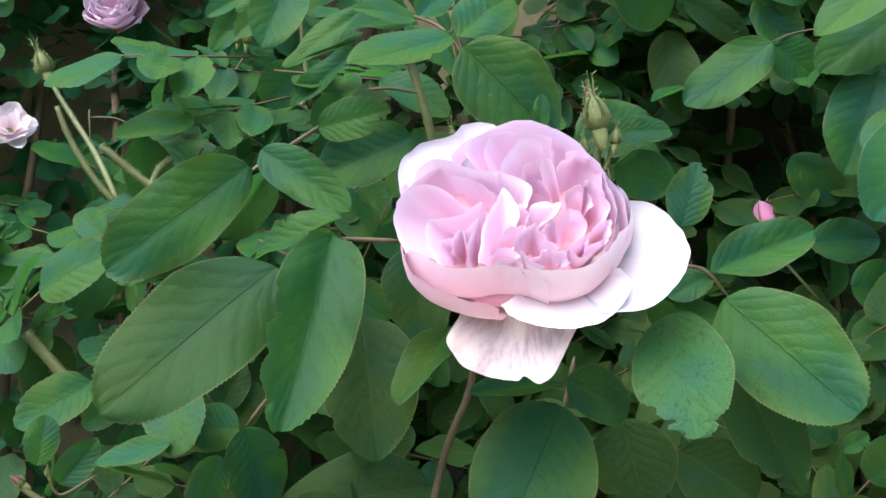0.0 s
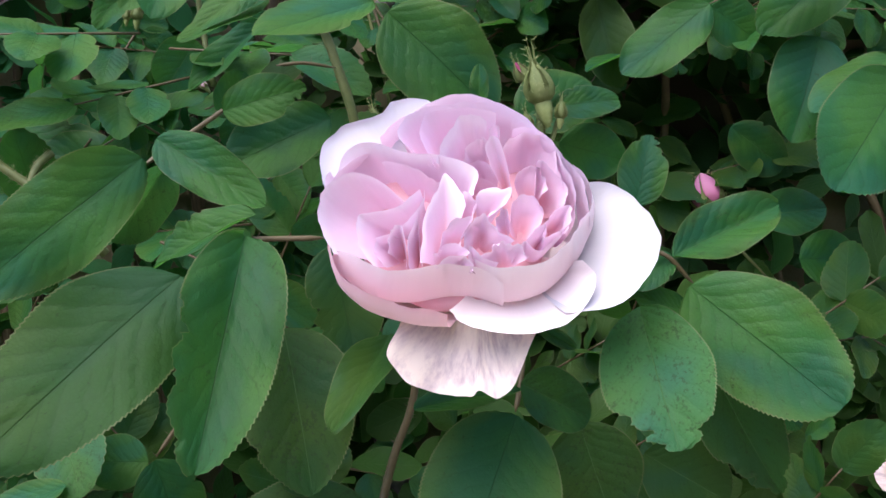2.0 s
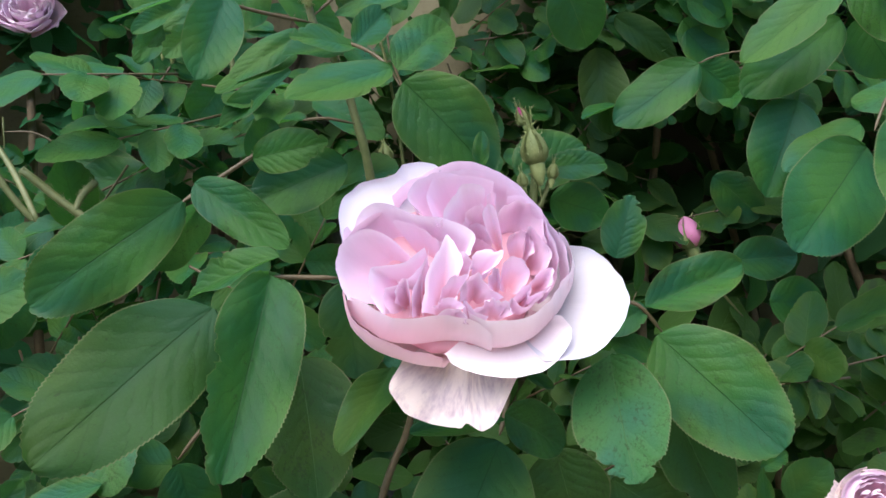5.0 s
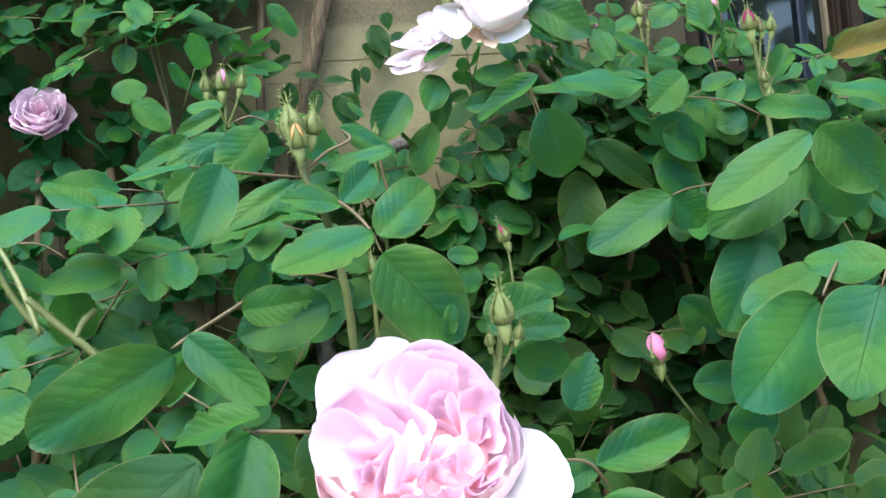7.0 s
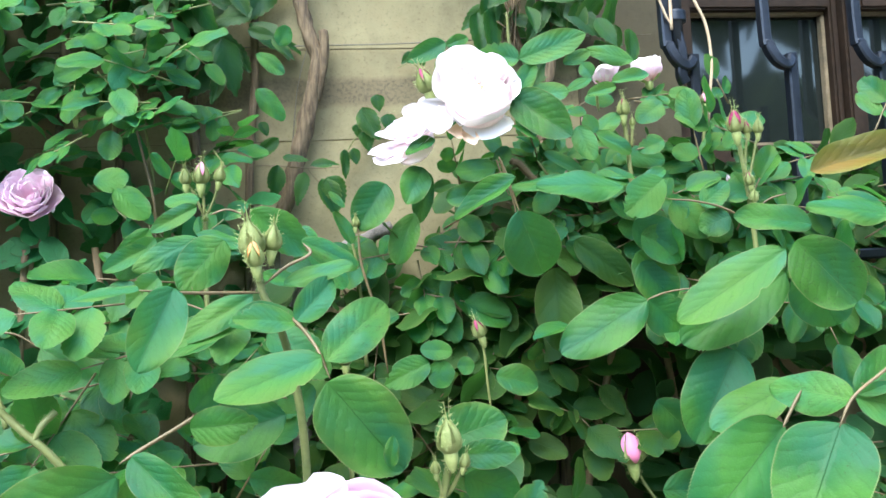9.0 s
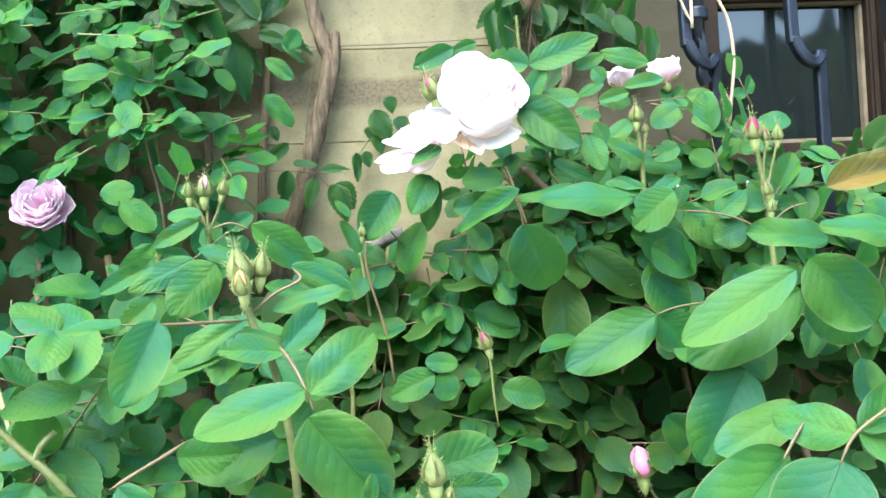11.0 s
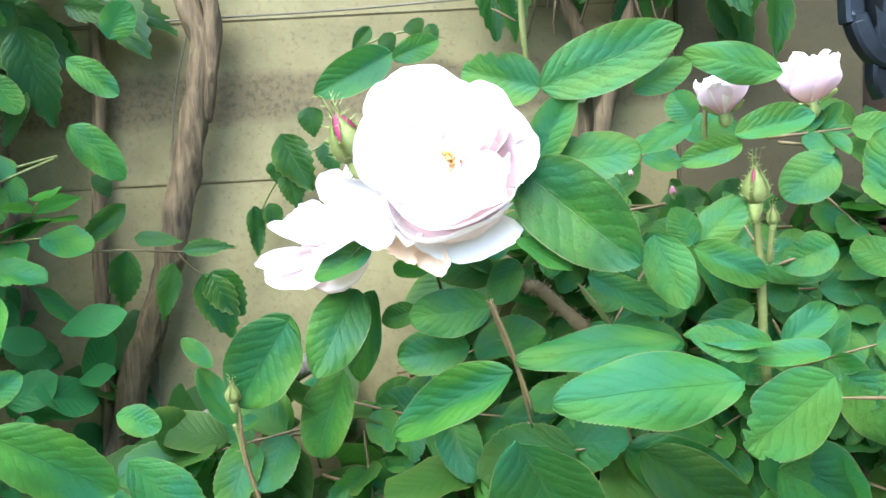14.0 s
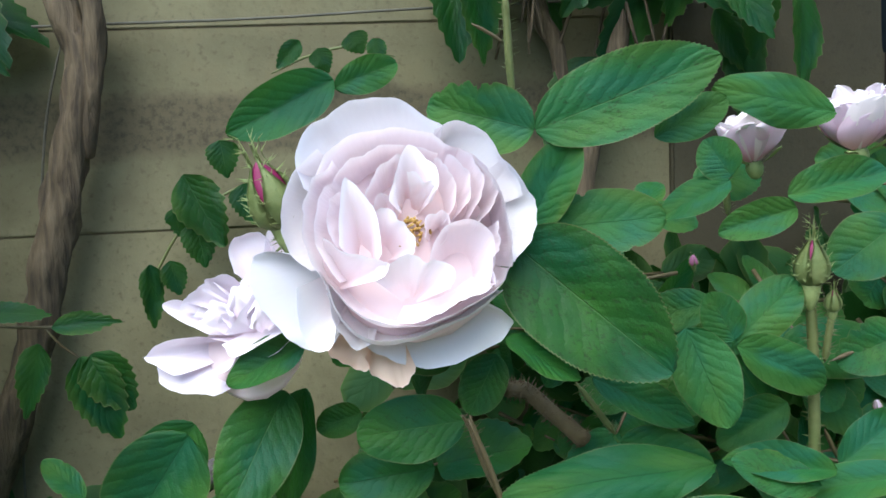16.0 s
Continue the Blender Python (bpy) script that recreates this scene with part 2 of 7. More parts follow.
STEM_RED = plain("stem_reddish", (0.065, 0.05, 0.022), (0.11, 0.078, 0.038), 60, 0.55, 0, 0.3, 0.0006)
CANE = plain("cane_brown", (0.06, 0.042, 0.022), (0.13, 0.09, 0.045), 40, 0.75, 0, 0.5, 0.001)
STAMEN = plain("stamen_gold", (0.3, 0.15, 0.03), (0.55, 0.36, 0.1), 300)
IRON = plain("wrought_iron", (0.006, 0.009, 0.015), (0.015, 0.021, 0.034), 30, 0.42, 0.6, 0.25, 0.001)
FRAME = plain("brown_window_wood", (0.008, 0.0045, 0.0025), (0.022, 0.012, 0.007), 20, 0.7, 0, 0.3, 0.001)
BEAD = plain("worn_glazing_putty", (0.07, 0.055, 0.034), (0.16, 0.125, 0.08), 70, 0.8, 0, 0.4, 0.001)
FRAME.node_tree.nodes["Principled BSDF"].inputs["Specular IOR Level"].default_value = 0.2
CORD = plain("cord_beige", (0.2, 0.15, 0.1), (0.34, 0.26, 0.18), 60, 0.8)
WIRE = plain("thin_wire", (0.05, 0.045, 0.03), (0.09, 0.08, 0.06), 60, 0.6)
# unseen ground, given a pale gravel colour to throw warm light upward
SOIL = plain("pale_bounce_ground", (0.2, 0.18, 0.14), (0.4, 0.36, 0.29), 9, 0.95, 0, 0.8, 0.02)
OLDWOOD = plain("grey_old_wood", (0.03, 0.027, 0.028), (0.14, 0.125, 0.12), 35, 0.85, 0, 0.7, 0.002)


def stone_material(name, a, b, stain, band=None):
    """Old painted stone: cloudy at arm's length, mottled and speckled close by, with soft dark runs."""
    m = Mat(name, 0.88)
    big, cloud, mid, fine = m.noise(7, 4), m.noise(18, 5), m.noise(70, 5), m.noise(420, 4, 0.7)
    info = m.node("ShaderNodeObjectInfo")
    tone = m.math("ADD", m.math("MULTIPLY", cloud, 0.55), m.math("ADD", m.math("MULTIPLY", mid, 0.35), m.math("MULTIPLY", info.outputs["Random"], 0.12)))
    col = m.ramp(tone, (0.36, a), (0.66, b))
    col = m.mix(col, stain, m.ramp(fine, (0.55, (0, 0, 0)), (0.72, (0.6, 0.6, 0.6))))
    col = m.mix(col, (stain[0] * 1.3, stain[1] * 1.1, stain[2]), m.ramp(m.math("ADD", m.math("MULTIPLY", big, 0.6), m.math("MULTIPLY", mid, 0.4)), (0.5, (0, 0, 0)), (0.68, (0.5, 0.5, 0.5))))
    if band:
        # sooty, flaking stone between two heights, with a ragged edge
        low, high, dark, soot = band
        where = m.node("ShaderNodeTexCoord")
        sep = m.n.new("ShaderNodeSeparateXYZ")
        m.l.new(where.outputs["Object"], sep.inputs[0])
        away = m.math("ABSOLUTE", m.math("SUBTRACT", m.math("ADD", sep.outputs[2], m.math("MULTIPLY", m.math("SUBTRACT", mid, 0.5), 0.01)), (low + high) / 2))
        inside = m.ramp(m.math("DIVIDE", away, high - low), (0.4, (1, 1, 1)), (0.62, (0, 0, 0)))
        rough_col = m.mix(dark, soot, m.ramp(fine, (0.45, (0, 0, 0)), (0.65, (0.8, 0.8, 0.8))))
        col = m.mix(col, rough_col, m.math("MULTIPLY", inside, 0.85))
    m.base(col)
    m.bump(m.math("ADD", m.math("MULTIPLY", mid, 0.6), m.math("MULTIPLY", fine, 0.4)), 0.5, 0.0012)
    return m.m


STONE = stone_material("painted_stone", (0.1, 0.088, 0.047), (0.178, 0.158, 0.089), (0.07, 0.056, 0.03))
STONE_ROUGH = stone_material("weathered_stone", (0.1, 0.088, 0.047), (0.178, 0.158, 0.089), (0.07, 0.056, 0.03), (1.4345, 1.455, (0.085, 0.068, 0.038), (0.035, 0.026, 0.015)))
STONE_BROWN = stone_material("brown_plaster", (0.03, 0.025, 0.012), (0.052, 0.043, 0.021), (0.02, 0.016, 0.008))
MORTAR = stone_material("mortar", (0.075, 0.056, 0.03), (0.12, 0.094, 0.052), (0.05, 0.038, 0.022))


def bark_material():
    m = Mat("vine_bark", 0.85)
    tc = m.node("ShaderNodeTexCoord")
    mp = m.node("ShaderNodeMapping", Scale=(1, 1, 0.12))
    m.l.new(tc.outputs["Object"], mp.inputs[0])
    strips = m.node("ShaderNodeTexNoise", Scale=520.0, Detail=5)
    m.l.new(mp.outputs[0], strips.inputs["Vector"])
    big = m.noise(60, 3)
    col = m.ramp(m.math("ADD", m.math("MULTIPLY", strips.outputs["Fac"], 0.7), m.math("MULTIPLY", big, 0.3)), (0.32, (0.024, 0.016, 0.009)), (0.5, (0.072, 0.05, 0.028)), (0.68, (0.125, 0.092, 0.056)))
    m.base(col)
    m.bump(strips.outputs["Fac"], 0.8, 0.0016)
    return m.m


BARK = bark_material()


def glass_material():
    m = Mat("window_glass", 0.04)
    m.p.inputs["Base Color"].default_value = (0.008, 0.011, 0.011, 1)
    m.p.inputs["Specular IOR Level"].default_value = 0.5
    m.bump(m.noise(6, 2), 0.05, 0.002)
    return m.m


GLASS = glass_material()


# ---- mesh helpers ----
def mesh_from(bm, name, material, smooth=True):
    me = bpy.data.meshes.new(name)
    bm.normal_update()
    bm.to_mesh(me)
    bm.free()
    me.materials.append(material)
    if smooth:
        for f in me.polygons:
            f.use_smooth = True
    return me


def part(name, bm, material, parent, label="", smooth=True):
    ob = new(name, bm if isinstance(bm, bpy.types.Mesh) else mesh_from(bm, name, material, smooth))
    ob.parent = parent
    if label:
        ob["label"] = label
    return ob


def thing(name, label, category, at=(0, 0, 0), kind="", group=""):
    ob = new(name)
    ob.location = at
    ob.empty_display_size = 0.02
    tagged(ob, label, category, group, kind)
    return ob


def catmull(pts, n):
    pts = [Vector(p) for p in pts]
    ext = [2 * pts[0] - pts[1], *pts, 2 * pts[-1] - pts[-2]]
    out = []
    for i in range(1, len(ext) - 2):
        a, b, c, d = ext[i - 1 : i + 3]
        for k in range(n):
            t = k / n
            out.append(0.5 * (2 * b + (c - a) * t + (2 * a - 5 * b + 4 * c - d) * t * t + (3 * b - a - 3 * c + d) * t**3))
    out.append(pts[-1])
    return out


def tube(bm, pts, r0, r1, sides=8, steps=5, knobbly=0.0, fine_ends=False):
    line = catmull(pts, steps)
    up = Vector((0.3, -0.5, 0.8)).normalized()
    rings = []
    for i, p in enumerate(line):
        ahead = (line[min(i + 1, len(line) - 1)] - line[max(i - 1, 0)]).normalized()
        side = ahead.cross(up)
        side = side.normalized() if side.length > 1e-6 else Vector((1, 0, 0))
        other = side.cross(ahead)
        r = r0 + (r1 - r0) * i / (len(line) - 1)
        if fine_ends:
            r *= min(1.0, 0.3 + 0.7 * min(i, len(line) - 1 - i) / (0.16 * len(line)))
        ring = []
        for k in range(sides):
            a = 2 * math.pi * k / sides
            rr = r * (1 + (knobbly * (noise.noise(p * 90 + Vector((k * 1.7, 0, 0)))) if knobbly else 0))
            ring.append(bm.verts.new(p + side * rr * math.cos(a) + other * rr * math.sin(a)))
        rings.append(ring)
    for a, b in zip(rings, rings[1:]):
        for k in range(sides):
            bm.faces.new((a[k], a[(k + 1) % sides], b[(k + 1) % sides], b[k]))
    bm.faces.new(rings[0][::-1])
    bm.faces.new(rings[-1])
    return line


def spike(bm, p, way, length, r):
    way = way.normalized()
    side = way.cross(Vector((0.21, 0.4, 0.89))).normalized()
    other = way.cross(side)
    tip = bm.verts.new(p + way * length)
    ring = [bm.verts.new(p + side * r * math.cos(a) + other * r * math.sin(a)) for a in (0, 2.1, 4.2)]
    for k in range(3):
        bm.faces.new((ring[k], ring[(k + 1) % 3], tip))


def cane(parent, pts, r0, r1, material, hairs=0, name="cane", seed=1, length=0.003, label=""):
    rng = random.Random(seed)
    bm = bmesh.new()
    line = tube(bm, pts, r0, r1, 8, 6, 0.15, r0 < 0.0012)
    for _ in range(hairs * 2):
        i = rng.randrange(len(line) - 1)
        p = line[i].lerp(line[i + 1], rng.random())
        way = Vector((rng.gauss(0, 1), rng.gauss(0, 1), rng.gauss(0, 1)))
        way -= way.project(line[i + 1] - line[i])
        if way.length > 0.1:
            r = r0 + (r1 - r0) * i / len(line)
            spike(bm, p + way.normalized() * r * 0.8, way.normalized() + Vector((0, 0, 0.25)), length * rng.uniform(0.35, 1.0), 0.00012 + r * 0.035)
    return part(name, bm, material, parent, label)


def stem(bush, pts, r0, r1, material, hairs, seed):
    cane(bush, [Vector(p) - bush.location for p in pts], r0, r1, material, hairs, "cane" if material is CANE or r1 > 0.0014 else "stalk", seed)


def box(bm, lo, hi, bevel=0.0):
    made = bmesh.ops.create_cube(bm, size=1)["verts"]
    for v in made:
        v.co = Vector([lo[i] + (hi[i] - lo[i]) * (v.co[i] + 0.5) for i in range(3)])
    if bevel:
        edges = list({e for v in made for e in v.link_edges})
        bmesh.ops.bevel(bm, geom=edges, offset=bevel, segments=2, affect="EDGES")


# ---- leaves ----
def leaf_mesh(name, material, seed, n=84, cols=7, teeth=0.75, pointed=0.0, curl=(0.0, 0.32), fold=(0.08, 0.46), quilt=0.003, ratio=0.64):
    """A toothed leaf blade of length 1 and width 1, from its stalk along +y, face to +z. The blade swells between its side veins."""
    rng = random.Random(f"{name} {seed}")
    bm = bmesh.new()
    uv = bm.loops.layers.uv.new("UVMap")
    a, b = rng.uniform(0.46, 0.6), rng.uniform(0.5, 0.66) + pointed
    peak = (a / (a + b)) ** a * (b / (a + b)) ** b
    droop, cross = rng.uniform(*curl), rng.uniform(*fold)
    roll, twist, bend = rng.uniform(-0.05, 0.5), rng.uniform(-0.22, 0.22), rng.uniform(-0.05, 0.05)
    ph, wave = rng.uniform(0, 6), rng.uniform(0.012, 0.04)
    # some leaves were nibbled along one margin, or at the tip: side, place, width, depth
    bite = {1: [(1, 0.47, 0.03, 0.16), (1, 0.58, 0.06, 0.36), (1, 0.74, 0.05, 0.3), (1, 0.9, 0.035, 0.35)],
            5: [(1, 0.76, 0.04, 0.4), (1, 0.86, 0.05, 0.6), (-1, 0.9, 0.03, 0.45), (1, 0.96, 0.03, 0.7)],
            9: [(-1, 0.35, 0.03, 0.2), (1, 0.7, 0.03, 0.15)]}.get(seed, [])
    across = [c / cols for c in range(-cols, cols + 1)]
    rows = []
    for i in range(n + 1):
        s = i / n
        q = min(0.997, max(0.0015, s))
        w = 0.5 * q**a * (1 - q) ** b / peak
        row = []
        for c in across:
            edge = abs(c)
            out = w * (1 + 0.06 * noise.noise(Vector((s * 3.2, (c > 0) * 9 + seed, 1))))
            for side, at, wide, deep in bite:
                if c * side > 0:
                    out *= 1 - deep * math.exp(-(((s - at) / wide) ** 2)) * (0.75 + 0.5 * noise.noise(Vector((s * 40, at * 9, 2))))
            if edge == 1 and 0.05 < s < 0.975:
                out += teeth * (0.012 if i % 2 else -0.004) * min(1.0, w * 4)
            x = c * out
            y = s + (0.011 * teeth if edge == 1 and i % 2 else 0.0)
            run = 8 * s - 4.6 * (edge * 0.5) ** 0.85 + (0.4 if c > 0 else 0.0)
            swell = abs(math.sin(math.pi * (run - 0.5))) ** 0.7 * quilt * min(1.0, edge * 5) * (1 - 0.6 * edge**3) * min(1.0, w * 4)
            px = x * ratio
            z = cross * (math.sqrt(px * px + 0.0012) - 0.035) - roll * px * px * 1.6 - droop * s * s * 0.5 + twist * px * s
            z += swell + wave * math.sin(s * 9 + ph + 2.2 * (c > 0)) * edge**3 + 0.022 * noise.noise(Vector((x * 2.6, s * 2.6, seed * 3.7)))
            z -= 0.006 * max(0.0, 1 - edge * 7)
            row.append((bm.verts.new((x + bend * s * s, y, z)), s, 0.5 + 0.5 * c))
        rows.append(row)
    for r0, r1 in zip(rows, rows[1:]):
        for k in range(len(across) - 1):
            quad = (r0[k], r0[k + 1], r1[k + 1], r1[k])
            f = bm.faces.new([q[0] for q in quad])
            for loop, q in zip(f.loops, quad):
                loop[uv].uv = (q[1], q[2])
    return mesh_from(bm, name, material)


def leaf_set(name, material, count=12, **kw):
    return [leaf_mesh(name, material, k, **kw) for k in range(count)]


FAR = dict(n=22, cols=4, teeth=1.3)
LEAVES = {
    "leaf": leaf_set("leaf", LEAF),
    "fresh": leaf_set("fresh_leaf", LEAF_FRESH_LIT),
    "old": leaf_set("old_leaf", LEAF_OLD_SHADED),
    "bronze": leaf_set("bronze_leaf", LEAF_BRONZE, 4),
    "leaf far": leaf_set("leaf", LEAF, **FAR),
    "fresh far": leaf_set("fresh_leaf", LEAF_FRESH_LIT, **FAR),
    "old far": leaf_set("old_leaf", LEAF_OLD_SHADED, **FAR),
    "small": leaf_set("small_leaf", LEAF_SMALL, **FAR),
    "vine": leaf_set("vine_leaf", LEAF_VINE, n=16, cols=4, teeth=3.0, pointed=0.42),
}
LEAVES["mass"] = [leaf_mesh("mass_leaf", LEAF, 3, n=8, cols=2, quilt=0.0)]
leaf_rng = random.Random(5)


def spot(ob):
    """Where an unturned part's origin stands in the world."""
    p = Vector(ob.location)
    while ob.parent:
        ob = ob.parent
        p += ob.location
    return p


def blade(parent, base, tip, width, normal, kind="leaf", pick=None, name="leaf"):
    base, tip, z = Vector(base), Vector(tip), Vector(normal)
    y = tip - base
    x = y.cross(z).normalized()
    z = x.cross(y).normalized()
    ob = new(name, (pick if pick is not None else leaf_rng.choice(LEAVES[kind])))
    m = Matrix.Identity(4)
    size = y.length
    for r in range(3):
        m[r][0], m[r][1], m[r][2], m[r][3] = x[r] * width, y[r], z[r] * size, base[r]
    ob.parent = parent
    ob.matrix_local = Matrix.Translation(-spot(parent)) @ m
    return ob


def leaf(parent, base, tip, width, normal, kind="leaf", variant=None):
    blade(parent, base, tip, width, normal, kind, None if variant is None else LEAVES[kind][variant])


# ---- flowers ----
def petal_bm(phi, half, profile, ruffle, rng, nu=12, nv=12, thick=0.0, notch=0.0, centre=(0, 0), rounding=0.28):
    """A curved petal round the flower's axis: profile is radius and height from root to rim."""
    bm = bmesh.new()
    uv = bm.loops.layers.uv.new("UVMap")
    line = catmull([(r, 0, z) for r, z in profile], 6)
    size = max(r for r, _ in profile) or 0.01
    ph, grid = rng.uniform(0, 50), []
    for i in range(nu + 1):
        s = i / nu
        k = s * (len(line) - 1)
        a = line[int(k)].lerp(line[min(int(k) + 1, len(line) - 1)], k % 1)
        row = []
        for j in range(nv + 1):
            c = 2 * j / nv - 1
            # the rim rounds off towards the sides
            back = s * (rounding * (1 - math.sqrt(1 - 0.96 * c * c)) + s * notch * max(0, 1 - abs(c) * 4))
            kk = max(0, s - back) * (len(line) - 1)
            p = line[int(kk)].lerp(line[min(int(kk) + 1, len(line) - 1)], kk % 1)
            w = half * (0.35 + 0.65 * math.sin(min(1, s * 1.25) * math.pi / 2)) * (1 - 0.3 * rounding * s**3)
            ang = phi + c * w
            q = noise.noise(Vector((c * 1.6 + ph, s * 2.0, ph * 0.37)))
            q2 = noise.noise(Vector((c * 4.5 + ph, s * 3.0, 9 + ph)))
            r = p.x + ruffle * size * s * (0.9 * q + 0.5 * q2)
            z = p.z + ruffle * size * s * (0.5 * q2 - 0.6 * q) - 0.02 * size * s * c * c
            row.append((bm.verts.new((centre[0] + r * math.cos(ang), centre[1] + r * math.sin(ang), z)), s, j / nv))
        grid.append(row)
    for a, b in zip(grid, grid[1:]):
        for k in range(nv):
            quad = (a[k], a[k + 1], b[k + 1], b[k])
            f = bm.faces.new([q[0] for q in quad])
            for loop, q in zip(f.loops, quad):
                loop[uv].uv = (q[1], q[2])
    if thick:
        bmesh.ops.solidify(bm, geom=bm.faces[:], thickness=thick)
    return bm


def floret(flower, material, base, tip, width, cup=0.3, curl=0.1, way=None, ruffle=0.05, ragged=0.0):
    """One petal of a flower, sized in the flower's radius: from base to tip, hollow to the side that way points to."""
    R = flower["radius"]
    b, t = Vector(base) * R, Vector(tip) * R
    y = t - b
    long, wide = y.length, width * R
    n = Vector(way) if way else Vector((0, 0, 0.35 * R)) - (b + t) / 2
    n = (n - n.project(y)).normalized()
    x = y.cross(n).normalized()
    rng = random.Random(round(1000 * (base[0] + 7 * base[1] + 3 * tip[0] + 11 * tip[1])))
    ph, nu, nv = rng.uniform(0, 60), 14, 16
    tilt = rng.uniform(-0.07, 0.07)
    bm = bmesh.new()
    uv = bm.loops.layers.uv.new("UVMap")
    grid = []
    for i in range(nu + 1):
        row = []
        for j in range(nv + 1):
            c = 2 * j / nv - 1
            s = math.sin(i / nu * math.pi / 2) ** 0.9
            f = (0.28 + 0.72 * math.sin(min(1, s / 0.62) * math.pi / 2)) * (1 - max(0.0, (s - 0.3) / 0.7) ** 3.2) ** 0.42 + 0.02
            q = noise.noise(Vector((c * 1.5 + ph, s * 1.7, ph * 0.31)))
            q2 = noise.noise(Vector((c * 3.6 + ph, s * 2.6, 8 + ph)))
            r1 = noise.noise(Vector((c * 2.2 + ph, 3, 1))) + 0.6 * noise.noise(Vector((c * 7 + ph, 5, 2)))
            e = s * (1 + s * s * (0.05 * q + tilt * c * 0.5 + ragged * r1))
            hollow = cup * c * c * wide / 2 * f * (0.35 + 0.65 * s) - curl * s**3 * long + 0.1 * long * math.sin(math.pi * s) * -1
            hollow += ruffle * long * s * (1.0 * q + 0.7 * q2)
            p = b + y * e + x * (c * wide / 2 * f * (1 - 0.16 * abs(cup) * c * c)) + n * hollow
            row.append((bm.verts.new(p), s, j / nv))
        grid.append(row)
    for r0, r1 in zip(grid, grid[1:]):
        for k in range(nv):
            quad = (r0[k], r0[k + 1], r1[k + 1], r1[k])
            face = bm.faces.new([v[0] for v in quad])
            for loop, v in zip(face.loops, quad):
                loop[uv].uv = (v[1], v[2])
    return part("petal", bm, material, flower)


def petal(flower, material, rim, root, cup=1.6, ruffle=0.02, roll=0.0, belly=0.0):
    """One petal of a flower, sized in the flower's radius: it rises from its root and ends in a rim that runs through a few points.
    cup: 1 for a straight petal, 2 for one that rises like a bowl. roll: how far the rim curls over. belly: how far it swells past its rim."""
    R = flower["radius"]
    edge = catmull(rim, 6)
    mid = sum(edge, Vector()) / len(edge)
    root = Vector(root)
    seed = sum(abs(v) for p in rim for v in p) * 7.3
    nu, nv = 14, len(edge) - 1
    bm = bmesh.new()
    uv = bm.loops.layers.uv.new("UVMap")
    grid = []
    for i in range(nu + 1):
        s = (i / nu) ** 0.8
        row = []
        for j, e in enumerate(edge):
            c = 2 * j / nv - 1
            low = root + (e - mid) * 0.2
            low.z = root.z
            # the corners of the rim round off
            t = s * (1 - 0.05 * s * max(0.0, abs(c) - 0.6) ** 2 / 0.16)
            f, g = 1 - (1 - t) ** cup + belly * math.sin(math.pi * min(1.0, t * 1.02)) * t, t**cup
            p = Vector((low.x + (e.x - low.x) * f, low.y + (e.y - low.y) * f, low.z + (e.z - low.z) * g))
            away = Vector((e.x - low.x, e.y - low.y, 0))
            away = away.normalized() if away.length > 1e-4 else Vector((0, 1, 0))
            q = noise.noise(Vector((c * 1.7 + seed, s * 1.9, seed * 0.31)))
            q2 = noise.noise(Vector((c * 4.2 + seed, s * 2.8, 8 + seed)))
            q3 = noise.noise(Vector((c * 9.0 + seed, 4.0, seed)))
            p += away * ((q + 0.6 * q2) * ruffle * s * 1.5 + roll * s**7 + 0.012 * q3 * s**6)
            p.z += (0.8 * q2 - q) * ruffle * s - roll * 0.5 * s**9
            row.append((bm.verts.new(p * R), s, j / nv))
        grid.append(row)
    for r0, r1 in zip(grid, grid[1:]):
        for k in range(nv):
            quad = (r0[k], r0[k + 1], r1[k + 1], r1[k])
            face = bm.faces.new([v[0] for v in quad])
            for loop, v in zip(face.loops, quad):
                loop[uv].uv = (v[1], v[2])
    return part("petal", bm, material, flower)


def facing(axis, up=(0, 0, 1)):
    z = Vector(axis).normalized()
    x = Vector(up).cross(z).normalized()
    y = z.cross(x)
    return Matrix((x, y, z)).transposed().to_4x4()


def place(ob, parent, at, axis):
    ob.parent = parent
    ob.matrix_local = Matrix.Translation(Vector(at) - parent.location) @ facing(axis)
    return ob


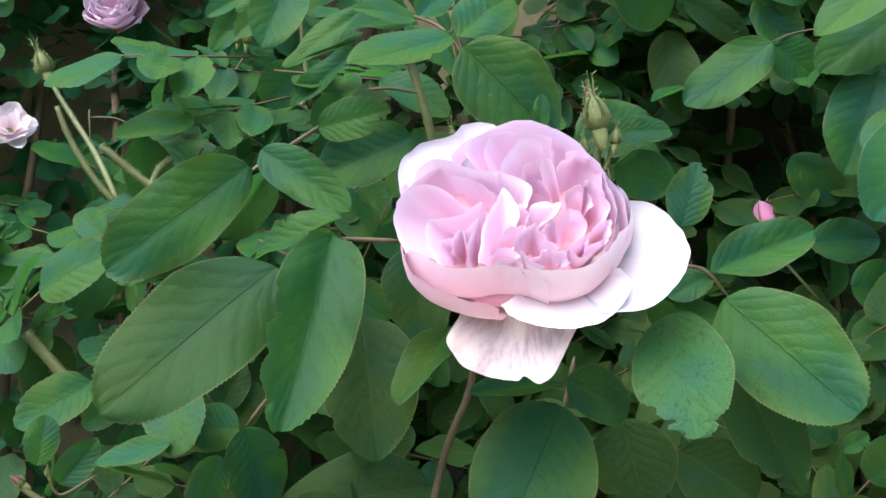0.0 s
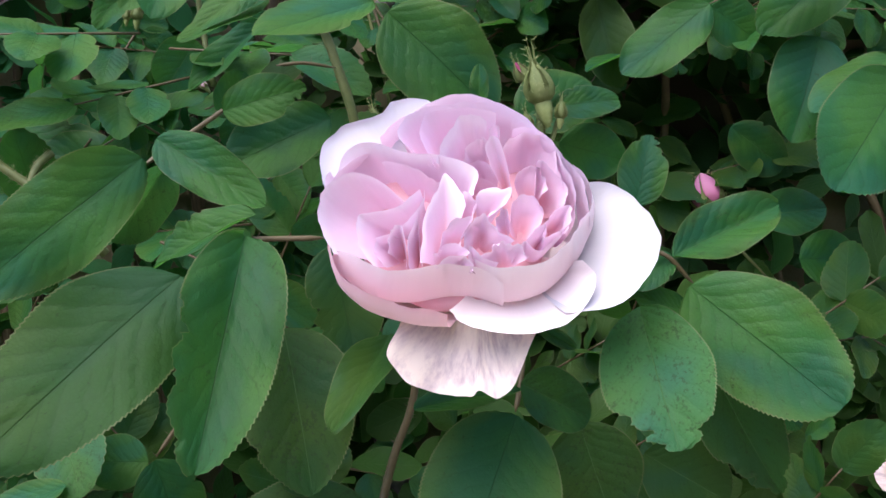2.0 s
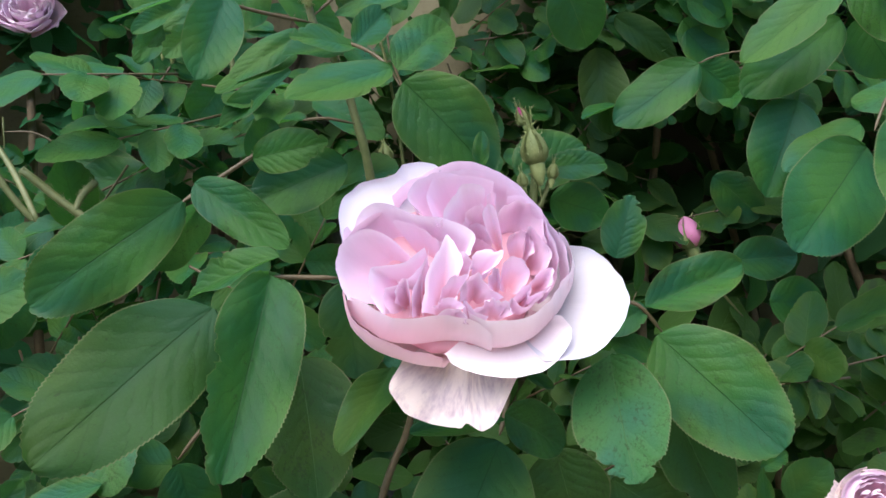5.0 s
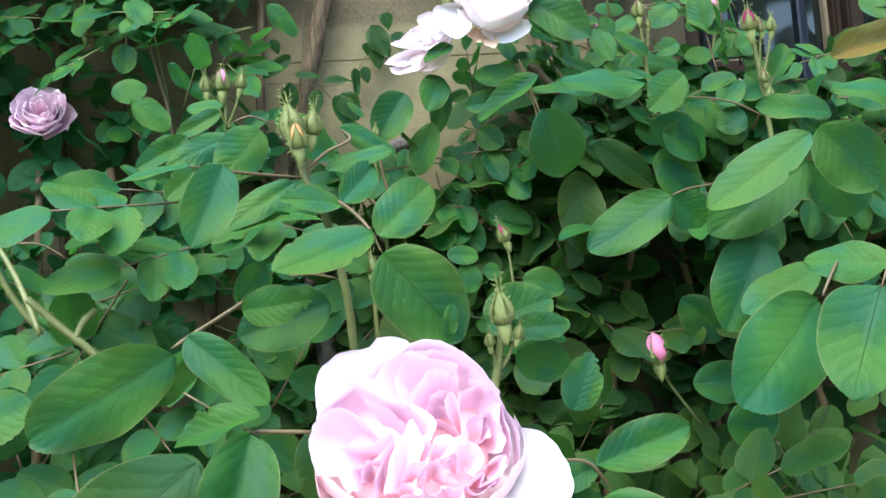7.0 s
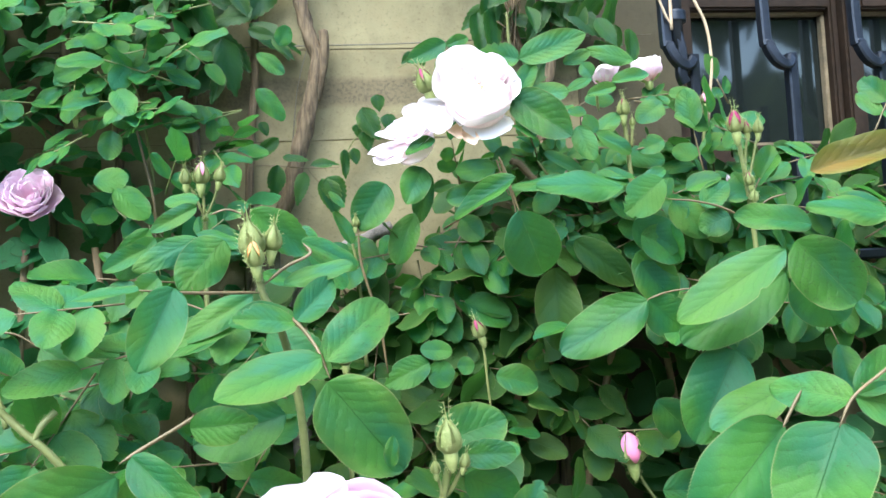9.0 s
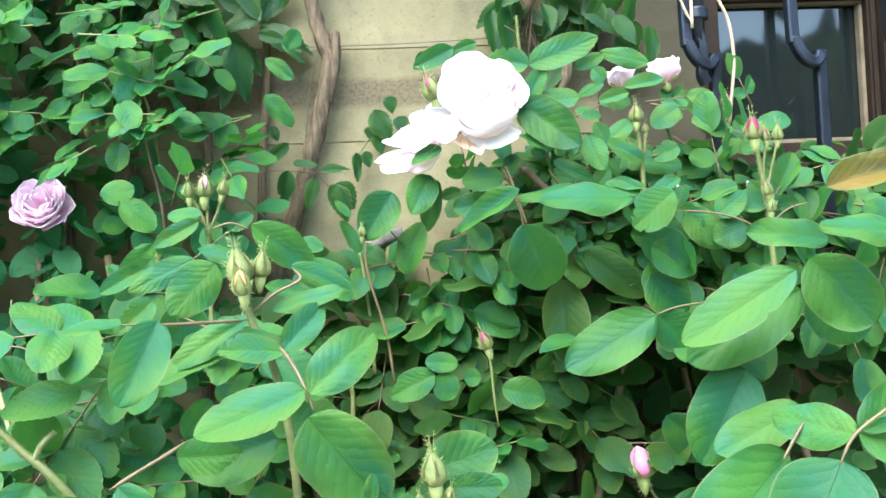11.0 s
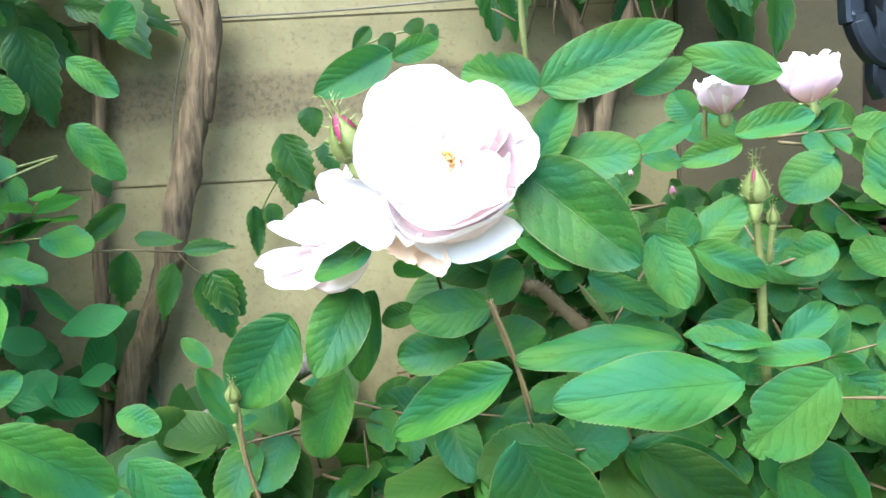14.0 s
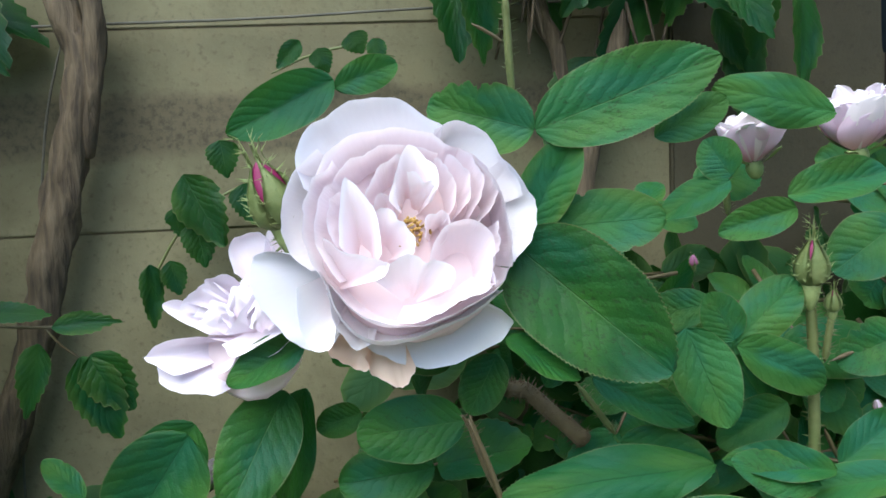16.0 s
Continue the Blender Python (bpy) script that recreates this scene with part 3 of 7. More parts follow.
def rose(parent, at, axis, radius, seed, outer, style="whorled", mats=(PETAL, PETAL_PALE), label="", stamens=0, depth=0.75):
    """A cupped, many-petalled rose. outer: guard petals (angle, half width, reach, drop, material) in the flower's own frame.
    style: "whorled", with rings that close over the heart, or "plain", a bare heart whose petals are set one by one."""
    rng = random.Random(seed)
    f = place(new("rose_flower"), parent, at, axis)
    f.empty_display_size = 0.02
    if label:
        f["label"] = label
    R = f["radius"] = radius
    for phi, half, reach, drop, material in outer:
        prof = [(0.15 * R, -depth * R), (0.75 * R, -0.55 * R), (R * (0.75 + reach) / 1.6, -0.25 * R - 0.3 * drop * R), (reach * R, -0.2 * R - drop * R)]
        part("petal", petal_bm(radians(phi), half, prof, 0.055, rng, 18, 28, rounding=0.62, notch=rng.choice((0, 0.03))), material, f)
    rings = ((6, 1.0, -0.06, 0.04, 0.97), (6, 0.95, -0.02, 0.04, 0.9), (6, 0.87, 0.02, 0.05, 0.86), (4, 0.78, 0.03, 0.07, 0.82), (4, 0.68, 0.04, 0.1, 0.8))
    for ring, (k0, rr, hh, ruf, lean) in enumerate(() if style == "plain" else rings):
        turn0 = rng.uniform(0, 6.28)
        for k in range(k0):
            phi = turn0 + 2 * math.pi * k / k0 + rng.uniform(-0.3, 0.3)
            top = hh * R + rng.uniform(-0.13, 0.08) * R * (0.5 if ring == 0 else 1)
            ln = lean * rng.uniform(0.85, 1.08)
            swell = rr * rng.uniform(0.95, 1.03)
            prof = [(0.12 * R, -depth * R), (0.7 * rr * R, -0.62 * depth * R), (swell * R, -0.24 * R), (swell * R * (0.45 + 0.55 * ln), top - 0.08 * R), (rr * R * ln, top + 0.02 * R)]
            part("petal", petal_bm(phi, rng.uniform(0.6, 0.85), prof, ruf, rng, 12, 20, rounding=rng.uniform(0.2, 0.34)), mats[1] if ring == 0 else mats[0], f)
    # loose petals that fill the heart, hollow side to the middle
    for k in range(0 if style == "plain" else 20):
        q = 0.1 + 0.9 * (k + 0.5) / 20
        a = k * 2.39996 + rng.uniform(-0.3, 0.3)
        c = (0.4 * q * R * math.cos(a), 0.4 * q * R * math.sin(a))
        rad = R * rng.uniform(0.14, 0.2) * (0.7 + q)
        top = R * (-0.02 + 0.1 * q + rng.uniform(-0.1, 0.09))
        prof = [(0.3 * rad, -0.6 * R), (0.85 * rad, -0.35 * R), (rad, top - 0.1 * R), (rad * rng.uniform(0.35, 1.0), top)]
        part("petal", petal_bm(a + rng.uniform(-0.8, 0.8), rng.uniform(0.7, 1.2), prof, 0.14, rng, 10, 14, centre=c, notch=rng.choice((0, 0, 0.12)), rounding=rng.uniform(0.25, 0.45)), mats[0], f)
    # disc that closes the heart of the flower
    bm = bmesh.new()
    bmesh.ops.create_uvsphere(bm, u_segments=16, v_segments=8, radius=1)
    for v in bm.verts:
        v.co = Vector((v.co.x * 0.8 * R, (v.co.y * 0.8 - 0.15) * R, v.co.z * 0.15 * R - (0.42 if style == "plain" else 0.62) * R))
    bm.loops.layers.uv.new("UVMap")
    part("flower_heart", bm, mats[0], f)
    for k in range(stamens):
        a, q = rng.uniform(0, 6.28), rng.uniform(0, 0.16) * R
        bm = bmesh.new()
        p = Vector((q * math.cos(a) + 0.05 * R, q * math.sin(a), -0.36 * R))
        tube(bm, [p, p + Vector((0, 0, 0.1 * R)), p + Vector((rng.gauss(0, 0.05) * R, rng.gauss(0, 0.05) * R, 0.22 * R))], 0.005 * R, 0.013 * R, 5, 2)
        part("stamen", bm, STAMEN, f)
    # green cup under the petals
    bm = bmesh.new()
    bmesh.ops.create_uvsphere(bm, u_segments=12, v_segments=8, radius=1)
    for v in bm.verts:
        v.co = Vector((v.co.x * 0.2 * R, v.co.y * 0.2 * R, v.co.z * 0.28 * R - (depth + 0.12) * R))
    part("calyx", bm, SEPAL, f)
    return f


def loose_rose(parent, at, axis, radius, seed, mats, rings, label, sepals=0):
    """A ruffled rose whose petals stand in loose rings: (count, reach, lift in degrees, width, curl)."""
    rng = random.Random(seed)
    f = place(new("rose_flower"), parent, at, axis)
    f.empty_display_size = 0.02
    f["label"] = label
    R = f["radius"] = radius
    for ring, (count, reach, lift, width, curl) in enumerate(rings):
        turn = rng.uniform(0, 6.28)
        for k in range(count):
            a = turn + 2 * math.pi * k / count + rng.uniform(-0.25, 0.25)
            e = radians(lift + rng.uniform(-9, 9))
            rr = reach * rng.uniform(0.88, 1.08)
            d = Vector((math.cos(a) * math.cos(e), math.sin(a) * math.cos(e), math.sin(e)))
            b = Vector((0.12 * math.cos(a), 0.12 * math.sin(a), -0.55))
            floret(f, mats[min(ring, len(mats) - 1)], tuple(b), tuple(b + d * rr), width * rng.uniform(0.85, 1.15), rng.uniform(0.25, 0.6), curl * rng.uniform(0.5, 1.4), (-math.cos(a) * 0.8, -math.sin(a) * 0.8, 0.7), 0.07, 0.04)
    bm = bmesh.new()
    bmesh.ops.create_uvsphere(bm, u_segments=12, v_segments=8, radius=1)
    for v in bm.verts:
        v.co = Vector((v.co.x * 0.22 * R, v.co.y * 0.22 * R, v.co.z * 0.3 * R - 0.72 * R))
    for _ in range(30):
        d = Vector((rng.gauss(0, 1), rng.gauss(0, 1), rng.gauss(0, 1))).normalized()
        spike(bm, Vector((d.x * 0.2, d.y * 0.2, d.z * 0.28 - 0.72)) * R, d, 0.08 * R, 0.01 * R)
    part("calyx", bm, SEPAL, f)
    for k in range(sepals):
        a = 2 * math.pi * k / sepals + rng.uniform(-0.3, 0.3)
        c, q = math.cos(a), math.sin(a)
        floret(f, SEPAL, (0.15 * c, 0.15 * q, -0.62), (0.8 * c, 0.8 * q, rng.uniform(-0.5, 0.05)), 0.26, 0.3, 0.1, (-c, -q, 0.5), 0.08)
    return f


def bud(parent, at, axis, size, seed, show=0.3, hairs=60, tip=PETAL_BUD, tails=1.0, plump=1.0):
    """A rosebud: a plump body in five green sepals with feathery tails, colour at the tip, bristles all over."""
    rng = random.Random(seed)
    b = place(new("bud"), parent, at, axis)
    b.empty_display_size = 0.01
    def body_radius(z):
        """Plump below, drawn to a blunt point at 0.74 of the bud's length."""
        q = min(1.0, max(0.0, z / 0.74))
        return 0.27 * plump * (math.sin(math.pi * min(1, 0.12 + 0.88 * q ** 0.8)) ** 0.65) * (1 - 0.15 * q)

    bm = bmesh.new()
    uv = bm.loops.layers.uv.new("UVMap")
    rings = []
    for i in range(11):
        z = 0.74 * i / 10
        rings.append([bm.verts.new((body_radius(z) * size * (1 + 0.06 * math.sin(3 * a + 9 * z)) * math.cos(a), body_radius(z) * size * (1 + 0.06 * math.sin(3 * a + 9 * z)) * math.sin(a), z * size)) for a in (k * math.pi / 7 for k in range(14))])
    for i, (r0, r1) in enumerate(zip(rings, rings[1:])):
        for k in range(14):
            f = bm.faces.new((r0[k], r0[(k + 1) % 14], r1[(k + 1) % 14], r1[k]))
            for loop, u in zip(f.loops, (i, i, i + 1, i + 1)):
                loop[uv].uv = (u / 10, k / 14)
    part("bud_petals", bm, tip, b)
    for k in range(5):
        a = k * 2 * math.pi / 5 + rng.uniform(-0.06, 0.06)
        bm = bmesh.new()
        rows = []
        lean = rng.uniform(0.0, 0.25)
        top = 0.74 - 0.45 * show
        tail = (0.42 + 0.1 * show) * rng.uniform(0.6, 1.1) * tails
        for i in range(11):
            s = i / 10
            z = top * s / 0.75 if s <= 0.75 else top + tail * (s - 0.75) / 0.25
            over = max(0.0, (s - 0.75) / 0.25)
            rad = body_radius(min(z, 0.72)) * 1.07 + 0.012 + lean * over * 0.35
            half = (0.98 - 0.45 * show) * (1 - min(1, s / 0.78)) ** (0.26 + 0.5 * show) if s < 0.75 else 0.0
            wide = 0.02 * (1.3 - over) / max(rad, 0.03)
            half = max(half, wide)
            rows.append([bm.verts.new((rad * size * math.cos(a + c * half) * (1.05 if c == 0 else 1.0), rad * size * math.sin(a + c * half) * (1.05 if c == 0 else 1.0), z * size)) for c in (-1, -0.5, 0, 0.5, 1)])
        for r0, r1 in zip(rows, rows[1:]):
            for c in range(4):
                bm.faces.new((r0[c], r0[c + 1], r1[c + 1], r1[c]))
        bmesh.ops.solidify(bm, geom=bm.faces[:], thickness=0.0002)
        for _ in range(int(hairs / 2.5)):
            v = rows[rng.randrange(1, 11)][rng.choice((0, 2, 4))]
            spike(bm, v.co.copy(), Vector((v.co.x, v.co.y, 0)).normalized() + Vector((rng.gauss(0, 0.5), rng.gauss(0, 0.5), rng.uniform(0.2, 1.2))), rng.uniform(0.07, 0.17) * size, 0.008 * size)
        part("sepal", bm, SEPAL, b)
    bm = bmesh.new()
    bmesh.ops.create_uvsphere(bm, u_segments=12, v_segments=8, radius=1)
    for v in bm.verts:
        w = 0.155 * (1 + 0.35 * v.co.z) * size
        v.co = Vector((v.co.x * w, v.co.y * w, v.co.z * 0.34 * size - 0.14 * size))
    for _ in range(hairs):
        d = Vector((rng.gauss(0, 1), rng.gauss(0, 1), rng.gauss(0, 1))).normalized()
        spike(bm, Vector((d.x * 0.15, d.y * 0.15, d.z * 0.33 - 0.14)) * size, d, rng.uniform(0.06, 0.13) * size, 0.009 * size)
    part("hip", bm, SEPAL, b)
    return b


# ---- ground and wall ----
bm = bmesh.new()
for i in range(41):
    for j in range(41):
        x, y = (i - 20) / 20, (j - 20) / 20
        x, y = 60 * x * abs(x) ** 1.6 + x, 60 * y * abs(y) ** 1.6 + y
        bm.verts.new((x, y, 0.012 * noise.noise(Vector((x * 3, y * 3, 0)))))
bm.verts.ensure_lookup_table()
for i in range(40):
    for j in range(40):
        a = i * 41 + j
        bm.faces.new([bm.verts[k] for k in (a, a + 41, a + 42, a + 1)])
ground = tagged(new("ground", mesh_from(bm, "ground", SOIL)), "unseen ground under the rose bushes, pale to bounce light up", "ground", kind="structure")

# the light tone paints sunlit patches on the foliage for the panes to reflect
HEDGE = plain("far_foliage", (0.008, 0.022, 0.007), (0.12, 0.17, 0.05), 1.6, 0.9, 0, 0.9, 0.2)
bm = bmesh.new()
rows = []
for i in range(121):
    a = math.pi * (1.02 + 0.96 * i / 120)
    col = []
    for j in range(29):
        h = 3.8 + 3.6 * math.exp(-(((a - 5.2) / 0.5) ** 2)) + 1.1 * noise.noise(Vector((i * 0.13, 3, 0))) + 0.5 * noise.noise(Vector((i * 0.5, 7, 0)))
        r = 9 + 0.9 * noise.noise(Vector((i * 0.4, j * 0.45, 5))) + 0.5 * noise.noise(Vector((i * 1.1, j * 1.2, 2))) + 1.2 * (j / 28) ** 3
        col.append(bm.verts.new((r * math.cos(a), r * math.sin(a), h * j / 28)))
    rows.append(col)
for a, b in zip(rows, rows[1:]):
    for j in range(28):
        # daylight shows under the crowns of the tall trees, between their trunks
        p = a[j].co
        under = 3.75 + 0.5 * noise.noise(Vector((p.x * 0.9, p.y * 0.9, 4)))
        if 0.1 < p.x < 6.5 and abs(p.z - under) < 0.2 and noise.noise(Vector((p.x * 2.3, 1, 8))) > -0.1:
            continue
        bm.faces.new((a[j], b[j], b[j + 1], a[j + 1]))
tagged(new("backdrop", mesh_from(bm, "backdrop", HEDGE)), "dark green belt of garden trees facing the wall", "trees", kind="structure")

WALL_Y, WIN_X, WIN_Z = 0.64, 0.352, 1.384
bm = bmesh.new()
box(bm, (-2.5, WALL_Y + 0.0007, 0), (WIN_X, WALL_Y + 0.12, 2.6))
box(bm, (WIN_X, WALL_Y + 0.003, 0), (0.85, WALL_Y + 0.12, WIN_Z - 0.012))
box(bm, (WIN_X, WALL_Y + 0.003, 1.85), (0.85, WALL_Y + 0.12, 2.6))
box(bm, (0.85, WALL_Y + 0.003, 0), (2.5, WALL_Y + 0.12, 2.6))
wall = tagged(new("wall_north", mesh_from(bm, "wall_north", MORTAR, False)), "cream painted stone wall in level courses, weathered and stained", "wall", kind="structure")


def stone_row(z0, z1, x0, x1, seed, material, step=0.95, proud=0.0, bevel=0.0004):
    rng = random.Random(seed)
    x = x0
    while x < x1 - 0.001:
        w = min(x1 - x, step * (rng.uniform(0.2, 1.1) if x == x0 else rng.uniform(0.8, 1.2)))
        bm = bmesh.new()
        y = WALL_Y - proud + rng.uniform(-0.0001, 0.0001)
        box(bm, (x + 0.0002, y, z0), (x + w - 0.0002, WALL_Y + 0.02, z1), bevel)
        part("stone_block", bm, material, wall, smooth=False)
        x += w


for k in range(-10, 15):
    # tall courses below, low ones above
    z0, z1 = (1.408 + 0.07 * k, 1.478 + 0.07 * k) if k >= 0 else (1.408 + 0.14 * k, 1.548 + 0.14 * k)
    gap = 0.0003
    right = WIN_X - 0.016 if z1 > WIN_Z and z0 < 1.85 else 2.4
    if k == 0:
        # a band of flaking, sooty stone runs through this course
        stone_row(z0 + gap, z1 - gap, -2.4, right, k, STONE_ROUGH)
    else:
        stone_row(max(0.0, z0 + gap), z1 - gap, -2.4, right, k, STONE)

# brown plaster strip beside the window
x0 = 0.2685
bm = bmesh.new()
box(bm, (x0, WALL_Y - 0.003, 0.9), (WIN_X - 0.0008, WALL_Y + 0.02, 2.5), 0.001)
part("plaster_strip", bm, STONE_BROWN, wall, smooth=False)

# ---- window with its iron grille ----
window = thing("window_1", "brown wooden casement window with dark reflecting panes", "window", (0.5, WALL_Y, WIN_Z), kind="structure")


def win_box(name, lo, hi, material, bevel=0.002, label=""):
    bm = bmesh.new()
    box(bm, [a - b for a, b in zip(lo, window.location)], [a - b for a, b in zip(hi, window.location)], bevel)
    return part(name, bm, material, window, label, False)


win_box("window_frame", (WIN_X, WALL_Y + 0.006, WIN_Z - 0.01), (WIN_X + 0.018, WALL_Y + 0.05, 1.85), FRAME)
win_box("window_frame", (WIN_X + 0.018, WALL_Y + 0.008, WIN_Z - 0.01), (0.85, WALL_Y + 0.05, WIN_Z + 0.012), FRAME)
win_box("window_sill", (WIN_X - 0.01, WALL_Y - 0.012, WIN_Z - 0.028), (0.87, WALL_Y + 0.05, WIN_Z - 0.0115), FRAME)
win_box("casement_bar", (0.505, WALL_Y + 0.006, WIN_Z + 0.012), (0.5165, WALL_Y + 0.05, 1.85), FRAME)
win_box("casement_stile", (0.497, WALL_Y + 0.014, WIN_Z + 0.012), (0.5045, WALL_Y + 0.045, 1.85), FRAME)
win_box("casement_stile", (0.517, WALL_Y + 0.014, WIN_Z + 0.012), (0.5255, WALL_Y + 0.045, 1.85), FRAME)
for x0, x1 in ((0.3705, 0.497), (0.5255, 0.84)):
    win_box("glazing_bead", (x0, WALL_Y + 0.022, WIN_Z + 0.0125), (x1, WALL_Y + 0.0295, WIN_Z + 0.0165), BEAD, 0.0006, "worn pale putty line")
    win_box("glazing_bead", (x0, WALL_Y + 0.022, 1.5095), (x1, WALL_Y + 0.0295, 1.5118), BEAD, 0.0006, "worn pale putty line")
win_box("glazing_bead", (0.4935, WALL_Y + 0.022, WIN_Z + 0.017), (0.4968, WALL_Y + 0.0295, 1.509), BEAD, 0.0006, "worn pale putty line")
win_box("glazing_bead", (0.5258, WALL_Y + 0.022, WIN_Z + 0.017), (0.5288, WALL_Y + 0.0295, 1.509), BEAD, 0.0006, "worn pale putty line")
win_box("casement_rail", (0.3705, WALL_Y + 0.014, 1.512), (0.497, WALL_Y + 0.044, 1.524), FRAME)
win_box("casement_rail", (0.526, WALL_Y + 0.014, 1.512), (0.8, WALL_Y + 0.045, 1.524), FRAME)
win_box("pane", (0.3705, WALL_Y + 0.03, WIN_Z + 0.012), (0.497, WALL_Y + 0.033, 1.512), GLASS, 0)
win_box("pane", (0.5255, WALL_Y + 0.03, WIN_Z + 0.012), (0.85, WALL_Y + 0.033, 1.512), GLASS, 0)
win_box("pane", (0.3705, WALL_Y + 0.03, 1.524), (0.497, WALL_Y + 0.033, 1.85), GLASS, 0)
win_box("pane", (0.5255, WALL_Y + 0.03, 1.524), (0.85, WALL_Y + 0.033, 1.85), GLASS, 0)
# added dark sheet in place of the unlit room, hidden by the panes
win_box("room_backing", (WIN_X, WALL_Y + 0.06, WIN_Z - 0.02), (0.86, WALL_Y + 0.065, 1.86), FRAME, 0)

grille = thing("window_grille", "black wrought iron window grille with scrolled bars", "grille", (0.45, 0.585, 1.40))


def iron_bar(name, pts, half, material=IRON, flat=0.5):
    """A flat bar bent along pts, wide across the wall and half as deep."""
    bm = bmesh.new()
    line = catmull(pts, 8) if len(pts) > 2 else [Vector(p) for p in pts]
    rings = []
    for i, p in enumerate(line):
        way = (line[min(i + 1, len(line) - 1)] - line[max(i - 1, 0)]).normalized()
        side = way.cross(Vector((0, 1, 0))).normalized()
        q = p - grille.location
        d = Vector((0, half * flat * 2, 0))
        rings.append([bm.verts.new(q + side * half * a + d * b) for a, b in ((-1, -0.9), (-0.65, -1.2), (0.65, -1.2), (1, -0.9), (1, 1), (-1, 1))])
    for a, b in zip(rings, rings[1:]):
        for k in range(6):
            bm.faces.new((a[k], a[(k + 1) % 6], b[(k + 1) % 6], b[k]))
    bm.faces.new(rings[0][::-1])
    bm.faces.new(rings[-1])
    return part(name, bm, material, grille, smooth=False)


def grille_unit(x):
    iron_bar("upright_bar", [(x, 0.578, 1.452), (x, 0.578, 1.30)], 0.0038)
    iron_bar("scroll_bar", [(x, 0.577, 1.449), (x - 0.0066, 0.572, 1.4425), (x - 0.0145, 0.571, 1.446), (x - 0.02, 0.572, 1.457), (x - 0.0213, 0.574, 1.475), (x - 0.0213, 0.575, 1.62)], 0.0036)


for gx in (0.3375, 0.4145, 0.4875, 0.56, 0.635):
    grille_unit(gx)
bm = bmesh.new()
tube(bm, [(0.3245 - 0.45, 0.575 - 0.585, 1.455 - 1.4), (0.3245 - 0.45, 0.575 - 0.585, 1.62 - 1.4)], 0.0058, 0.0058, 10, 3)
part("post", bm, IRON, grille)
bm = bmesh.new()
tube(bm, [(0.3245 - 0.45, -0.01, 0.0755), (0.3245 - 0.45, -0.01, 0.0790), (0.3245 - 0.45, -0.01, 0.0835)], 0.0085, 0.0082, 12, 3)
part("collar", bm, IRON, grille)
iron_bar("post_tongue", [(0.3245, 0.574, 1.468), (0.327, 0.573, 1.452), (0.326, 0.573, 1.437), (0.329, 0.574, 1.43)], 0.0034)
for bz in (1.30,):
    iron_bar("cross_bar", [(0.32, 0.582, bz), (0.66, 0.582, bz)], 0.004)
for ax, az in ((0.32, 1.60), (0.66, 1.60), (0.66, 1.30), (0.32, 1.30)):
    bm = bmesh.new()
    tube(bm, [(ax - 0.45, -0.003, az - 1.4), (ax - 0.45, 0.03, az - 1.4), (ax - 0.45, 0.075, az - 1.4)], 0.004, 0.004, 8, 2)
    part("wall_anchor", bm, IRON, grille)
iron_bar("cross_bar", [(0.32, 0.582, 1.60), (0.66, 0.582, 1.60)], 0.004)

cord = thing("hanging_cord", "pale weathered cord looped over the iron grille", "cord", (0.33, 0.568, 1.45))
cane(cord, [(0.0, 0.006, 0.09), (0.006, 0, 0.045), (0.0145, -0.001, 0.022), (0.0165, -0.002, -0.005), (0.0135, -0.002, -0.03), (0.0115, 0, -0.05)], 0.0012, 0.0011, CORD, 0, "cord_strand")
cane(cord, [(-0.008, 0.006, 0.09), (-0.0195, 0, 0.05), (-0.017, -0.001, 0.033), (-0.012, -0.001, 0.022)], 0.0010, 0.0010, CORD, 0, "cord_strand")
cane(cord, [(-0.010, 0.006, 0.09), (-0.011, 0, 0.05), (-0.0115, -0.001, 0.018)], 0.0012, 0.0012, CORD, 0, "cord_strand")

# ---- climbing vine on the wall ----
vine = thing("climbing_vine", "old woody climbing vine with peeling bark and toothed leaves", "vine", (0.04, 0.62, 0.0))


def off(parent, pts):
    return [Vector(p) - parent.location for p in pts]


bm = bmesh.new()
tube(bm, off(vine, [(0.02, 0.628, 0.0), (-0.02, 0.626, 0.6), (-0.015, 0.626, 1.15), (0.02, 0.626, 1.312), (0.0345, 0.626, 1.352), (0.0468, 0.626, 1.391), (0.058, 0.625, 1.432), (0.0655, 0.625, 1.464), (0.062, 0.626, 1.478), (0.0565, 0.626, 1.50), (0.05, 0.627, 1.56), (0.06, 0.628, 1.75), (0.03, 0.63, 2.1)]), 0.0072, 0.0045, 14, 9, 0.45)
part("trunk", bm, BARK, vine)
bm = bmesh.new()
tube(bm, off(vine, [(0.0635, 0.626, 1.435), (0.0675, 0.6235, 1.455), (0.0705, 0.622, 1.474), (0.0705, 0.622, 1.487)]), 0.003, 0.0037, 12, 6, 0.5)
part("broken_stub", bm, BARK, vine)
